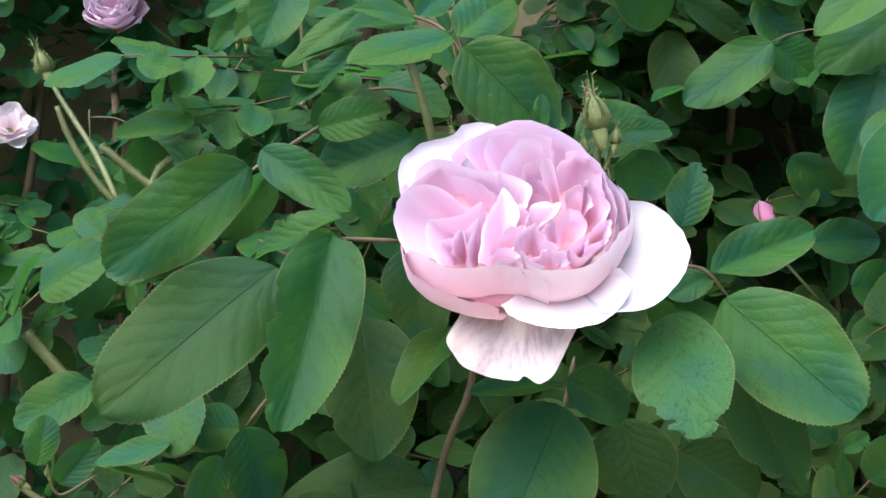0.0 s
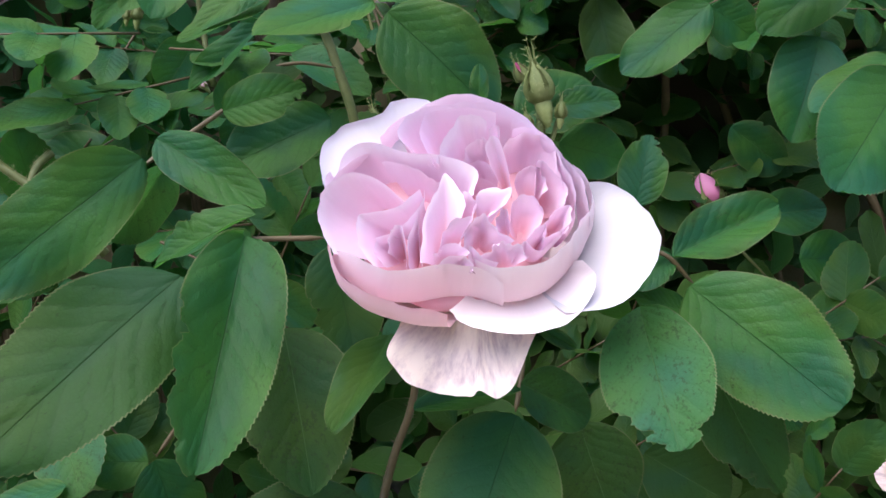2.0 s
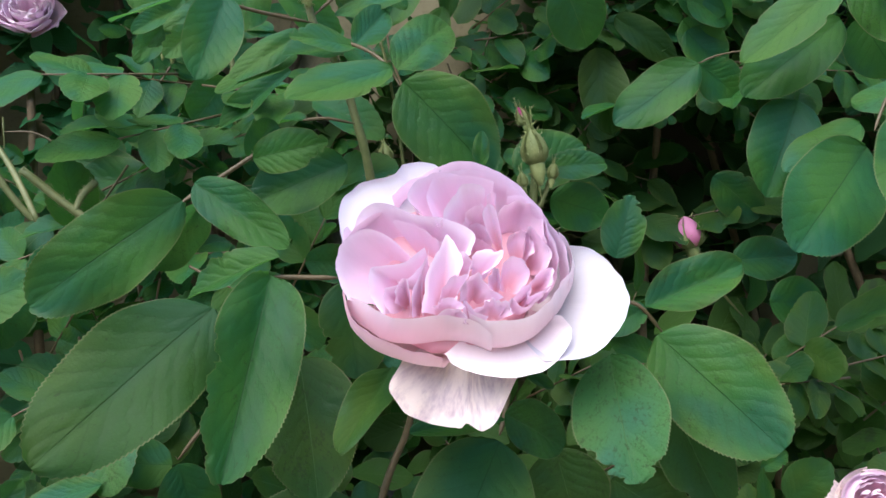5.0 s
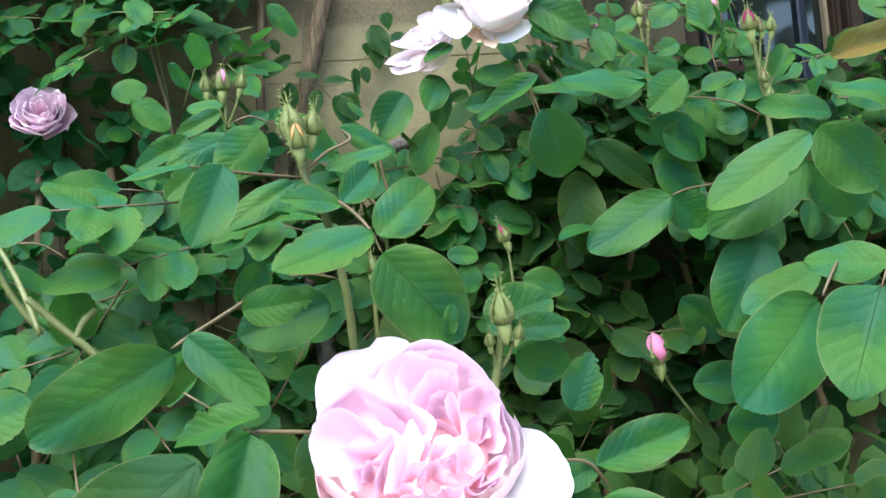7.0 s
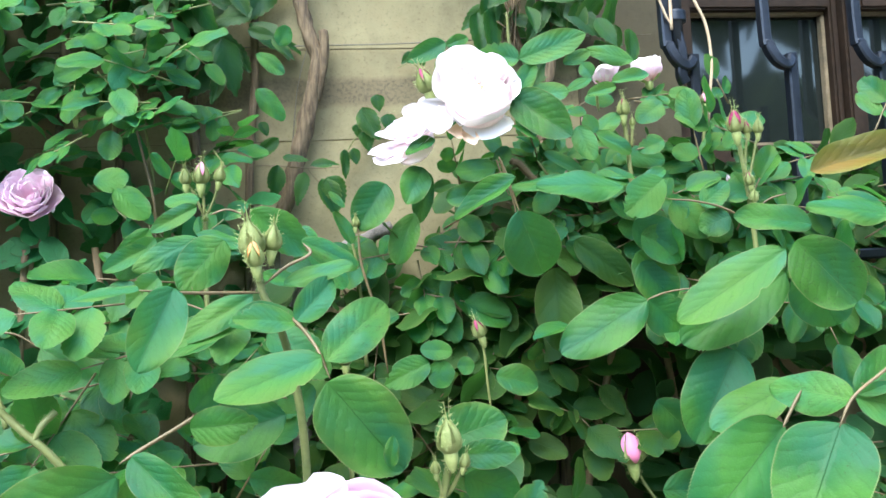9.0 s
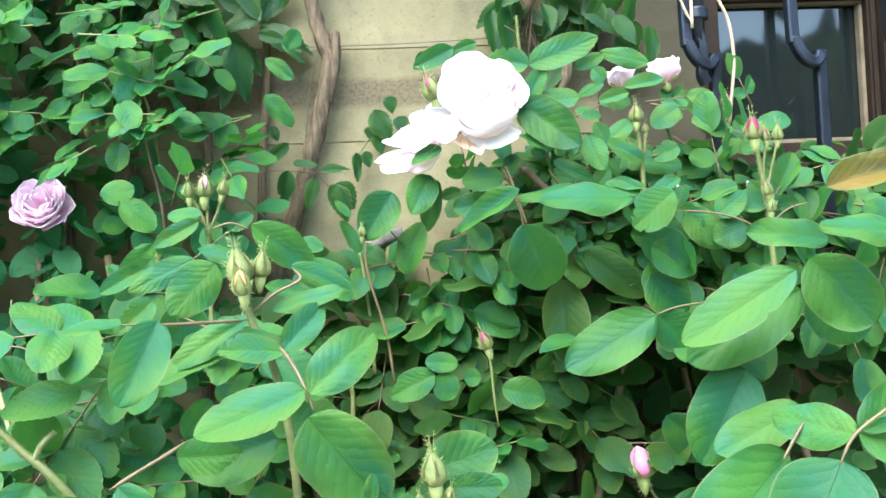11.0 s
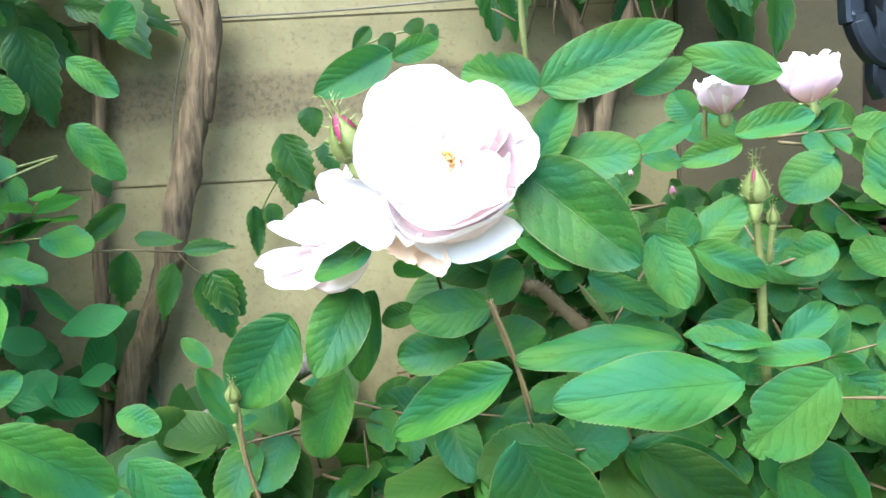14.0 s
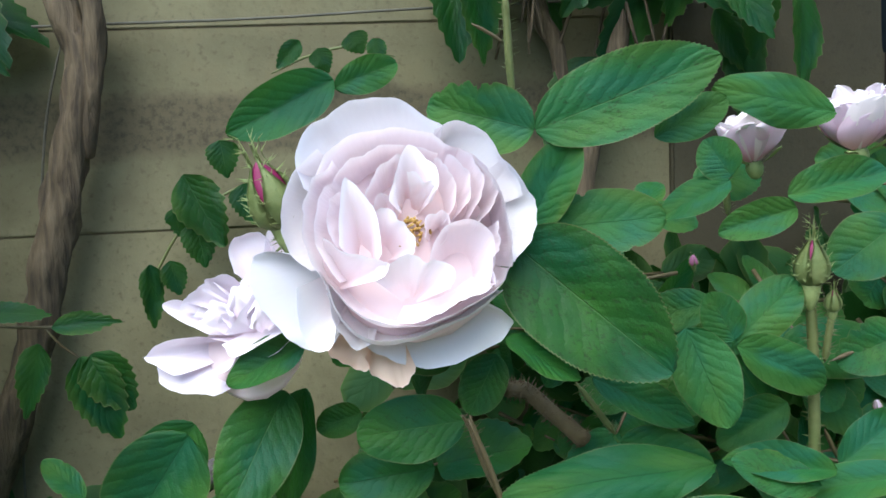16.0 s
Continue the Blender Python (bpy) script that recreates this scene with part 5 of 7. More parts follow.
petal(pale_rose, PETAL_BLUSH, ((-0.72, -0.04, 0.12), (-0.53, -0.16, 0.16), (-0.37, -0.25, 0.17), (-0.19, -0.3, 0.17), (-0.26, -0.41, 0.16), (-0.44, -0.45, 0.15)), (-0.7, -0.45, -0.3), 1.2, ruffle=0.04)
petal(pale_rose, PETAL_BLUSH, ((-0.29, -0.45, 0.14), (-0.18, -0.34, 0.18), (-0.04, -0.28, 0.2), (0.07, -0.35, 0.2), (0.16, -0.33, 0.2), (0.27, -0.42, 0.18), (0.23, -0.54, 0.16)), (-0.03, -0.58, -0.2), 1.2, ruffle=0.04, roll=0.05)
petal(pale_rose, PETAL_BLUSH, ((0.09, -0.36, 0.05), (0.17, -0.14, 0.1), (0.33, 0, 0.12), (0.52, 0.03, 0.12), (0.64, -0.08, 0.12), (0.66, -0.28, 0.1), (0.59, -0.51, 0.08)), (0.36, -0.44, -0.45), 1.3, ruffle=0.03)
petal(pale_rose, PETAL_BLUSH, ((0.11, -0.08, 0.02), (0.14, 0.06, 0.05), (0.27, 0.13, 0.06), (0.32, 0, 0.05), (0.24, -0.16, 0.02)), (0.2, -0.1, -0.4), 1.2, ruffle=0.03)
petal(pale_rose, PETAL_BLUSH, ((-0.11, 0.16, 0.05), (-0.1, 0.37, 0.1), (-0.05, 0.55, 0.12), (0.07, 0.53, 0.12), (0.2, 0.33, 0.12), (0.13, 0.18, 0.08)), (-0.02, 0.14, -0.4), 1.2, ruffle=0.05, roll=0.08)
petal(pale_rose, PETAL_BLUSH, ((-0.02, 0.47, 0.08), (0.09, 0.38, 0.12), (0.21, 0.34, 0.12), (0.17, 0.23, 0.1)), (0.04, 0.17, -0.3), 1.2, ruffle=0.05)
petal(pale_rose, PETAL_BLUSH, ((-0.4, 0.24, 0), (-0.26, 0.48, 0.04), (-0.09, 0.61, 0.05), (-0.04, 0.53, 0.04)), (-0.18, 0.18, -0.5), 1.4, ruffle=0.03)
petal(pale_rose, PETAL_BLUSH, ((-0.36, 0.17, -0.05), (-0.21, 0.29, -0.03), (-0.08, 0.17, -0.05)), (-0.18, 0.07, -0.4), 1.2, ruffle=0.05)
petal(pale_rose, PETAL_BLUSH, ((0.26, 0.02, 0.02), (0.37, 0.17, 0.06), (0.36, 0.36, 0.07), (0.29, 0.52, 0.06), (0.22, 0.59, 0.04)), (0.14, 0.07, -0.55), 1.4, ruffle=0.03)
petal(pale_rose, PETAL_BLUSH, ((0.32, 0.01, 0.03), (0.46, 0.19, 0.07), (0.5, 0.37, 0.08), (0.42, 0.53, 0.06), (0.32, 0.61, 0.04)), (0.19, 0.05, -0.55), 1.5, ruffle=0.03)
petal(pale_rose, PETAL_BLUSH, ((0.4, -0.01, 0.04), (0.57, 0.2, 0.08), (0.61, 0.39, 0.08), (0.55, 0.55, 0.06), (0.42, 0.64, 0.03)), (0.21, 0.02, -0.55), 1.6, ruffle=0.03)
petal(pale_rose, PETAL_BLUSH, ((0.52, -0.04, 0.05), (0.67, 0.14, 0.07), (0.72, 0.28, 0.06), (0.64, 0.45, 0.04)), (0.26, -0.01, -0.55), 1.7, ruffle=0.03)
petal(pale_rose, PETAL_BLUSH, ((0.67, -0.53, 0.1), (0.64, -0.35, 0.12), (0.71, -0.17, 0.1), (0.7, 0.02, 0.08)), (0.3, -0.19, -0.5), 1.6, ruffle=0.03)
petal(pale_rose, PETAL_BLUSH, ((-0.75, -0.32, 0.1), (-0.64, -0.48, 0.12), (-0.43, -0.69, 0.13), (-0.17, -0.8, 0.13), (0.15, -0.76, 0.13), (0.43, -0.66, 0.12), (0.69, -0.52, 0.1), (0.78, -0.35, 0.06)), (-0.02, -0.17, -0.6), 1.9, ruffle=0.02, belly=0.18)
petal(pale_rose, PETAL_BLUSH, ((-0.17, -0.79, 0.08), (0.04, -0.77, 0.1), (0.29, -0.69, 0.1), (0.53, -0.57, 0.1), (0.71, -0.47, 0.08)), (0.15, -0.28, -0.5), 1.6, ruffle=0.03)
petal(pale_rose, PETAL_PALE, ((-0.74, -0.37, 0.05), (-0.62, -0.68, 0.05), (-0.4, -0.89, 0.06), (-0.15, -0.93, 0.06), (0.17, -0.85, 0.06), (0.48, -0.72, 0.05), (0.72, -0.54, 0.03)), (-0.02, -0.16, -0.65), 1.9, ruffle=0.02, belly=0.18)
petal(pale_rose, PETAL_PALE, ((-0.44, -0.95, -0.3), (-0.23, -1.1, -0.48), (0.08, -1.19, -0.55), (0.46, -1.12, -0.55), (0.73, -0.97, -0.52), (0.85, -0.82, -0.48), (0.76, -0.71, -0.35)), (0.12, -0.43, -0.55), 1.2, ruffle=0.025)
# left guard petal: its shade is painted with the darker grey-lilac
petal(pale_rose, PETAL_GUARD, ((-1, -0.16, -0.3), (-1.28, -0.09, -0.55), (-1.45, -0.19, -0.7), (-1.4, -0.5, -0.75), (-1.17, -0.81, -0.7), (-0.95, -0.96, -0.6), (-0.71, -0.94, -0.4)), (-0.45, -0.3, -0.5), 1.2, ruffle=0.025)
petal(pale_rose, PETAL_PALE, ((-0.94, -0.43, -0.05), (-0.93, -0.75, -0.1), (-0.84, -0.93, -0.12), (-0.69, -0.92, -0.12), (-0.63, -0.7, -0.08)), (-0.45, -0.25, -0.55), 1.5, ruffle=0.02, roll=0.04)
petal(pale_rose, PETAL_PALE, ((-0.73, -0.51, 0), (-0.65, -0.79, -0.05), (-0.52, -0.96, -0.1), (-0.36, -0.95, -0.08)), (-0.25, -0.31, -0.6), 1.6, ruffle=0.02)
petal(pale_rose, PETAL_DRY, ((-0.85, -0.96, -0.4), (-0.71, -1.06, -0.42), (-0.55, -1.13, -0.45), (-0.42, -1.13, -0.42), (-0.4, -0.99, -0.4)), (-0.42, -0.7, -0.6), 1.2, ruffle=0.04)
petal(pale_rose, PETAL_DRY, ((-0.45, -1.06, -0.42), (-0.36, -1.2, -0.45), (-0.19, -1.31, -0.46), (-0.09, -1.32, -0.46), (-0.01, -1.16, -0.42)), (-0.22, -0.76, -0.6), 1.2, ruffle=0.04)
side_rose = rose(middle, (0.1205, 0.54, 1.3915), (-0.5, -0.8, 0.3), 0.0195, 21, [], "plain", mats=(PETAL_BLUSH, PETAL_PALE), label="ruffled pale pink rose seen from its side")
petal(side_rose, PETAL_LILAC, ((-1.38, -0.63, -0.1), (-1.22, -0.87, -0.15), (-0.84, -0.94, -0.2), (-0.37, -0.91, -0.2), (-0.03, -0.74, -0.2)), (-0.04, -0.13, -0.5), 1.4, ruffle=0.03)
petal(side_rose, PETAL_LILAC, ((-0.95, -0.71, 0), (-1.38, -0.57, 0), (-1.46, -0.48, 0), (-1.2, -0.29, 0), (-0.64, -0.18, 0.02)), (-0.08, -0.13, -0.5), 1.5, ruffle=0.03)
petal(side_rose, PETAL_LILAC, ((-0.48, -0.7, 0.05), (-0.04, -0.58, 0.05), (0.1, -0.33, 0.05), (-0.17, -0.22, 0.05), (-0.66, -0.2, 0.05), (-1.04, -0.33, 0.03)), (-0.02, -0.15, -0.3), 1.5, ruffle=0.03)
petal(side_rose, PETAL_LILAC, ((-0.37, -0.14, 0.05), (-0.84, -0.02, 0.05), (-1.29, 0.16, 0), (-1.11, 0.29, 0), (-0.71, 0.23, 0.03)), (-0.11, 0.02, -0.5), 1.4, ruffle=0.04)
petal(side_rose, PETAL_LILAC, ((-1.02, 0.15, 0.05), (-0.81, 0.36, 0.05), (-0.49, 0.54, 0.05), (-0.22, 0.39, 0.08)), (-0.04, 0.09, -0.4), 1.3, ruffle=0.05)
petal(side_rose, PETAL_LILAC, ((-0.63, 0.42, 0.05), (-0.54, 0.59, 0.05), (-0.17, 0.66, 0.05), (0.06, 0.55, 0.06), (0.1, 0.69, 0.05)), (-0.01, 0.17, -0.4), 1.3, ruffle=0.05)
petal(side_rose, PETAL_LILAC, ((-0.24, 0.01, 0.15), (-0.02, 0.24, 0.18), (0.16, 0.5, 0.18), (0.31, 0.54, 0.15)), (0.12, 0.04, -0.2), 1.2, ruffle=0.06)
petal(side_rose, PETAL_LILAC, ((0.01, -0.12, 0.2), (0.21, 0.1, 0.22), (0.37, 0.36, 0.2), (0.59, 0.41, 0.15)), (0.26, 0.01, -0.2), 1.2, ruffle=0.06)
petal(side_rose, PETAL_LILAC, ((-0.71, 0.07, 0.1), (-0.48, 0.19, 0.12), (-0.17, 0.09, 0.14), (0.03, -0.08, 0.12)), (0.06, -0.07, -0.3), 1.3, ruffle=0.06)
petal(side_rose, PETAL_LILAC, ((-0.26, 0.7, -0.1), (-0.38, 0.98, -0.1), (-0.27, 1.17, -0.1), (0.03, 1.25, -0.12), (0.26, 1.14, -0.12), (0.34, 0.96, -0.1)), (0.08, 0.33, -0.5), 1.5, ruffle=0.04)
petal(side_rose, PETAL_LILAC, ((0.15, 0.92, -0.15), (0.14, 1.31, -0.2), (0.33, 1.46, -0.2), (0.57, 1.2, -0.2)), (0.31, 0.34, -0.5), 1.4, ruffle=0.04)
petal(side_rose, PETAL_LILAC, ((-0.1, -0.25, 0.15), (0.17, -0.38, 0.15), (0.58, -0.19, 0.12), (0.91, 0.01, 0.1), (0.77, 0.14, 0.1)), (0.29, 0.08, -0.2), 1.3, ruffle=0.04)
petal(side_rose, PETAL_LILAC, ((0.07, -0.6, -0.05), (0.44, -0.35, -0.1), (0.8, -0.11, -0.15), (0.89, 0.18, -0.2)), (0.15, 0.19, -0.5), 1.4, ruffle=0.04)
petal(side_rose, PETAL_LILAC, ((0.14, 0.26, 0.1), (0.35, 0.55, 0.1), (0.66, 0.64, 0.05), (0.82, 0.44, 0)), (0.39, 0.17, -0.3), 1.3, ruffle=0.05)
petal(side_rose, PETAL_LILAC, ((0.1, 0.39, 0.2), (0.26, 0.6, 0.22), (0.5, 0.69, 0.2), (0.65, 0.56, 0.15)), (0.33, 0.24, 0), 1.2, ruffle=0.08, roll=0.06)
petal(side_rose, PETAL_LILAC, ((-0.03, 0.2, 0.22), (0.06, 0.41, 0.24), (0.27, 0.39, 0.24), (0.35, 0.22, 0.2)), (0.13, 0.04, 0.05), 1.2, ruffle=0.08, roll=0.06)
petal(side_rose, PETAL_LILAC, ((-0.42, -0.03, 0.15), (-0.34, 0.19, 0.18), (-0.1, 0.23, 0.2), (0.08, 0.1, 0.2)), (-0.07, -0.11, 0), 1.2, ruffle=0.08, roll=0.05)
petal(side_rose, PETAL_LILAC, ((0.36, -0.03, 0.22), (0.49, 0.21, 0.26), (0.75, 0.27, 0.22), (0.87, 0.14, 0.18)), (0.5, -0.04, 0.05), 1.2, ruffle=0.08, roll=0.06)
loose_rose(side, (-0.1255, 0.57, 1.3635), (0.1, -0.85, 0.45), 0.0192, 11, (PETAL, PETAL_DEEP),
           [(7, 1.15, 38, 1.25, 0.05), (8, 1.12, 52, 1.1, 0.08), (8, 1.05, 61, 0.95, 0.1), (9, 0.98, 69, 0.75, 0.12), (8, 0.92, 77, 0.6, 0.15), (6, 0.86, 85, 0.45, 0.15)],
           "lilac-pink full rose")
loose_rose(side, (-0.1815, 0.53, 1.287), (0.3, -0.85, 0.35), 0.014, 12, (PETAL_PALE, PETAL_BLUSH),
           [(6, 1.1, 30, 1.0, 0.1), (6, 1.1, 45, 0.85, 0.12), (5, 1.0, 62, 0.7, 0.2), (4, 0.9, 80, 0.5, 0.2)], "pale pink rose among the small leaves")
loose_rose(middle, (0.2635, 0.56, 1.4325), (-0.2, -0.1, 1.0), 0.0115, 13, (PETAL, PETAL_BLUSH, PETAL_BLUSH),
           [(5, 1.2, 52, 1.3, 0.05), (5, 1.3, 66, 1.25, 0.1), (5, 1.25, 78, 1.0, 0.15)], "small pale rose half open", 4)
loose_rose(middle, (0.2945, 0.56, 1.436), (-0.2, -0.12, 1.0), 0.0135, 15, (PETAL, PETAL_BLUSH, PETAL_BLUSH),
           [(6, 1.2, 52, 1.3, 0.05), (5, 1.3, 66, 1.25, 0.1), (5, 1.25, 78, 1.0, 0.15)], "small pale rose half open", 4)
rose(front, (0.268, 0.40, 1.032), (-0.2, -0.8, 0.5), 0.02, 17, [(160, 0.6, 1.3, 0.1, PETAL_FADED)], mats=(PETAL, PETAL_FADED), label="faded pink rose low in the bush")


# woody canes that carry each bush from the soil
for bush, feet, top in ((front, ((0.02, 0.47), (0.07, 0.5), (0.12, 0.48), (-0.05, 0.49)), 1.02), (middle, ((0.19, 0.6), (0.25, 0.59), (0.31, 0.6), (0.38, 0.595)), 1.28), (side, ((-0.08, 0.605), (-0.14, 0.6), (-0.2, 0.605), (-0.26, 0.6)), 1.33)):
    for k, (fx, fy) in enumerate(feet):
        sway = 0.05 * math.sin(5 * fx + k)
        cane(bush, off(bush, [(fx * 0.8 + bush.location.x * 0.2, fy, 0), (fx + sway, fy, top * 0.45), (fx - sway * 0.6, fy - 0.01, top * 0.8), (fx + sway * 0.5, fy - 0.015, top)]), 0.0055, 0.0024, CANE, 120, "cane", 300 + k, 0.004)

leaf(front, (-0.0325, 0.363, 1.2122), (-0.0988, 0.39, 1.1812), 0.0352, (-0.33, -0.93, -0.18))
leaf(front, (-0.0245, 0.345, 1.169), (-0.0832, 0.31, 1.129), 0.0442, (0.27, -0.88, 0.38), "old", 2)
leaf(front, (-0.0024, 0.345, 1.178), (-0.0227, 0.3, 1.117), 0.0332, (0.38, -0.8, 0.47), "leaf", 1)
leaf(front, (-0.0267, 0.37, 1.2195), (0.004, 0.353, 1.1898), 0.0193, (-0.37, -0.9, 0.24))
leaf(front, (0.0021, 0.35, 1.185), (-0.0362, 0.36, 1.179), 0.0172, (-0.28, -0.63, 0.72))
leaf(front, (-0.0262, 0.39, 1.214), (-0.0517, 0.4, 1.188), 0.0210, (0.31, -0.75, -0.59), "fresh")
leaf(front, (0.0383, 0.42, 1.228), (-0.0079, 0.42, 1.216), 0.0307, (-0.05, -0.98, 0.19))
leaf(front, (-0.0033, 0.382, 1.2286), (0.0263, 0.37, 1.2301), 0.018, (-0, -1, -0.03))
leaf(front, (-0.0056, 0.41, 1.233), (0.0077, 0.41, 1.25), 0.0163, (0.36, -0.88, -0.3))
leaf(front, (-0.057, 0.5, 1.242), (-0.0988, 0.51, 1.252), 0.0247, (-0.17, -0.96, 0.23))
leaf(front, (0.0043, 0.36, 1.146), (0.0055, 0.335, 1.096), 0.0385, (-0.02, -0.89, 0.45), "old")
leaf(front, (0.0371, 0.34, 1.138), (0.0127, 0.308, 1.115), 0.0166, (0.05, -0.6, 0.8), "old")
leaf(front, (0.0273, 0.39, 1.173), (0.0282, 0.385, 1.132), 0.0308, (0.27, -0.95, 0.12), "old")
leaf(front, (0.0779, 0.357, 1.101), (0.0443, 0.34, 1.055), 0.0467, (-0.05, -0.93, 0.38))
leaf(front, (0.0233, 0.38, 1.074), (-0.0368, 0.37, 1.079), 0.0366, (0.19, -0.84, 0.5), "old")
leaf(front, (0.1144, 0.318, 1.132), (0.1055, 0.29, 1.092), 0.0335, (-0.44, -0.68, 0.58), "fresh", 5)
leaf(front, (0.1454, 0.345, 1.134), (0.1765, 0.319, 1.086), 0.0414, (-0.34, -0.9, 0.27), "leaf", 4)
leaf(front, (0.1468, 0.357, 1.145), (0.1942, 0.358, 1.158), 0.0223, (-0.11, -0.89, 0.45))
leaf(front, (0.1457, 0.38, 1.167), (0.1563, 0.375, 1.193), 0.0191, (-0.36, -0.93, -0.03))
leaf(front, (0.148, 0.36, 1.145), (0.1276, 0.355, 1.138), 0.0135, (0.03, -0.85, 0.53))
leaf(front, (0.1515, 0.365, 1.124), (0.1301, 0.36, 1.134), 0.0124, (0.28, -0.95, 0.12))
leaf(front, (0.1496, 0.36, 1.118), (0.1644, 0.352, 1.053), 0.0316, (-0.66, -0.75, -0.06), "old")
leaf(front, (0.1221, 0.385, 1.197), (0.1476, 0.385, 1.186), 0.0223, (-0.1, -0.97, -0.21))
leaf(front, (0.0592, 0.353, 1.2475), (0.0901, 0.35, 1.207), 0.0364, (-0.35, -0.9, 0.25))
leaf(front, (0.0843, 0.35, 1.21), (0.0856, 0.345, 1.223), 0.0067, (-0.25, -0.92, -0.31))
leaf(front, (0.1172, 0.372, 1.209), (0.1444, 0.37, 1.209), 0.0140, (-0.07, -0.98, 0.19))
leaf(front, (-0.0131, 0.5, 1.294), (-0.0332, 0.51, 1.273), 0.0267, (-0.07, -0.92, -0.38))
leaf(front, (0.0195, 0.45, 1.282), (-0.0202, 0.46, 1.26), 0.0167, (-0.39, -0.87, 0.3))
leaf(front, (-0.1216, 0.45, 1.201), (-0.1289, 0.45, 1.165), 0.0284, (0.27, -0.96, -0.06))
leaf(front, (-0.1559, 0.48, 1.162), (-0.1572, 0.48, 1.119), 0.0286, (0.31, -0.95, -0.01), "old")
leaf(front, (-0.0777, 0.38, 1.107), (-0.1094, 0.385, 1.103), 0.0119, (-0.21, -0.81, 0.55), "fresh")
leaf(front, (-0.053, 0.4, 1.107), (-0.0762, 0.4, 1.112), 0.0205, (0.03, -0.99, 0.13), "fresh")
leaf(front, (-0.0507, 0.4, 1.107), (-0.0448, 0.4, 1.072), 0.0270, (0.31, -0.95, 0.05))
leaf(front, (-0.0594, 0.38, 1.099), (-0.0719, 0.38, 1.076), 0.0162, (0.22, -0.97, -0.12))
leaf(front, (-0.1374, 0.4, 1.104), (-0.1321, 0.4, 1.124), 0.0142, (0.28, -0.96, -0.07))
leaf(front, (-0.1292, 0.4, 1.095), (-0.1115, 0.4, 1.111), 0.0143, (0.08, -0.99, -0.09))
leaf(middle, (0.263, 0.5, 1.157), (0.3079, 0.5, 1.154), 0.0267, (0.01, -0.99, 0.12))
leaf(middle, (0.2831, 0.5, 1.129), (0.3176, 0.5, 1.125), 0.0312, (-0, -1, -0.02))
leaf(middle, (0.2702, 0.52, 1.21), (0.2986, 0.52, 1.181), 0.0273, (-0.29, -0.91, -0.29))
leaf(front, (0.1293, 0.38, 1.073), (0.1566, 0.375, 1.049), 0.0312, (-0.15, -0.99, 0.04), "old")
leaf(front, (0.1079, 0.385, 1.089), (0.1112, 0.38, 1.05), 0.0362, (-0.26, -0.96, 0.1), "old")
leaf(front, (0.0822, 0.36, 1.111), (0.1058, 0.36, 1.094), 0.0218, (0.17, -0.95, 0.25))
leaf(front, (0.083, 0.33, 1.132), (0.0951, 0.328, 1.122), 0.0052, (-0.17, -0.99, -0.01))
leaf(front, (0.0412, 0.345, 1.112), (0.0789, 0.345, 1.114), 0.0141, (-0.03, -0.69, 0.73))
leaf(front, (0.2193, 0.42, 1.055), (0.2358, 0.42, 1.06), 0.0095, (-0.09, -0.94, 0.32))
leaf(front, (0.2073, 0.42, 1.071), (0.2182, 0.42, 1.058), 0.0122, (-0.2, -0.97, -0.16))
leaf(front, (-0.1051, 0.519, 1.266), (-0.055, 0.5, 1.233), 0.0299, (-0.18, -0.94, 0.28))
leaf(front, (-0.0192, 0.3585, 1.2914), (-0.0522, 0.375, 1.2893), 0.0124, (-0.24, -0.52, 0.82), "fresh")
leaf(front, (-0.0058, 0.3655, 1.292), (-0.0207, 0.3535, 1.257), 0.0226, (0.53, -0.65, 0.54), "fresh")
leaf(front, (0.0209, 0.4205, 1.2814), (-0.0155, 0.396, 1.261), 0.0195, (-0.52, -0.82, 0.23), "fresh")
leaf(front, (0.0462, 0.39, 1.274), (0.0183, 0.376, 1.278), 0.0146, (0.43, -0.71, 0.56), "fresh")
leaf(front, (0.0461, 0.389, 1.2745), (0.0656, 0.4047, 1.2942), 0.0157, (0.34, -0.86, 0.37), "fresh")
leaf(front, (0.0592, 0.3665, 1.2562), (0.0895, 0.3855, 1.2835), 0.0232, (-0.21, -0.97, 0.09), "fresh", 0)
leaf(front, (0.0571, 0.369, 1.2575), (0.0125, 0.3445, 1.2438), 0.0232, (0.12, -0.8, 0.55), "fresh")
leaf(front, (0.1104, 0.395, 1.211), (0.1459, 0.395, 1.222), 0.0283, (-0.05, -0.99, 0.15))
leaf(front, (0.1286, 0.375, 1.206), (0.1487, 0.38, 1.211), 0.0110, (0.02, -0.74, 0.67), "fresh")
leaf(front, (0.0497, 0.4105, 1.314), (0.0795, 0.419, 1.3015), 0.0137, (0.41, -0.87, 0.26), "fresh")
leaf(side, (-0.0041, 0.5, 1.325), (0.0153, 0.5, 1.317), 0.0117, (0.18, -0.9, 0.39), "small")
leaf(side, (-0.0271, 0.45, 1.322), (-0.0469, 0.45, 1.301), 0.0151, (0.13, -0.99, -0.12), "fresh")
leaf(front, (0.2982, 0.41, 1.205), (0.2309, 0.38, 1.159), 0.0458, (-0.01, -0.93, 0.3), "leaf", 4)
leaf(front, (0.3, 0.36, 1.212), (0.264, 0.34, 1.164), 0.0452, (-0.42, -0.78, 0.45), "leaf", 7)
leaf(front, (0.3092, 0.363, 1.223), (0.2855, 0.4, 1.228), 0.0225, (-0.45, -0.75, 0.45), "fresh")
leaf(front, (0.3107, 0.363, 1.223), (0.3468, 0.36, 1.214), 0.0230, (-0.05, -0.99, 0.11), "fresh")
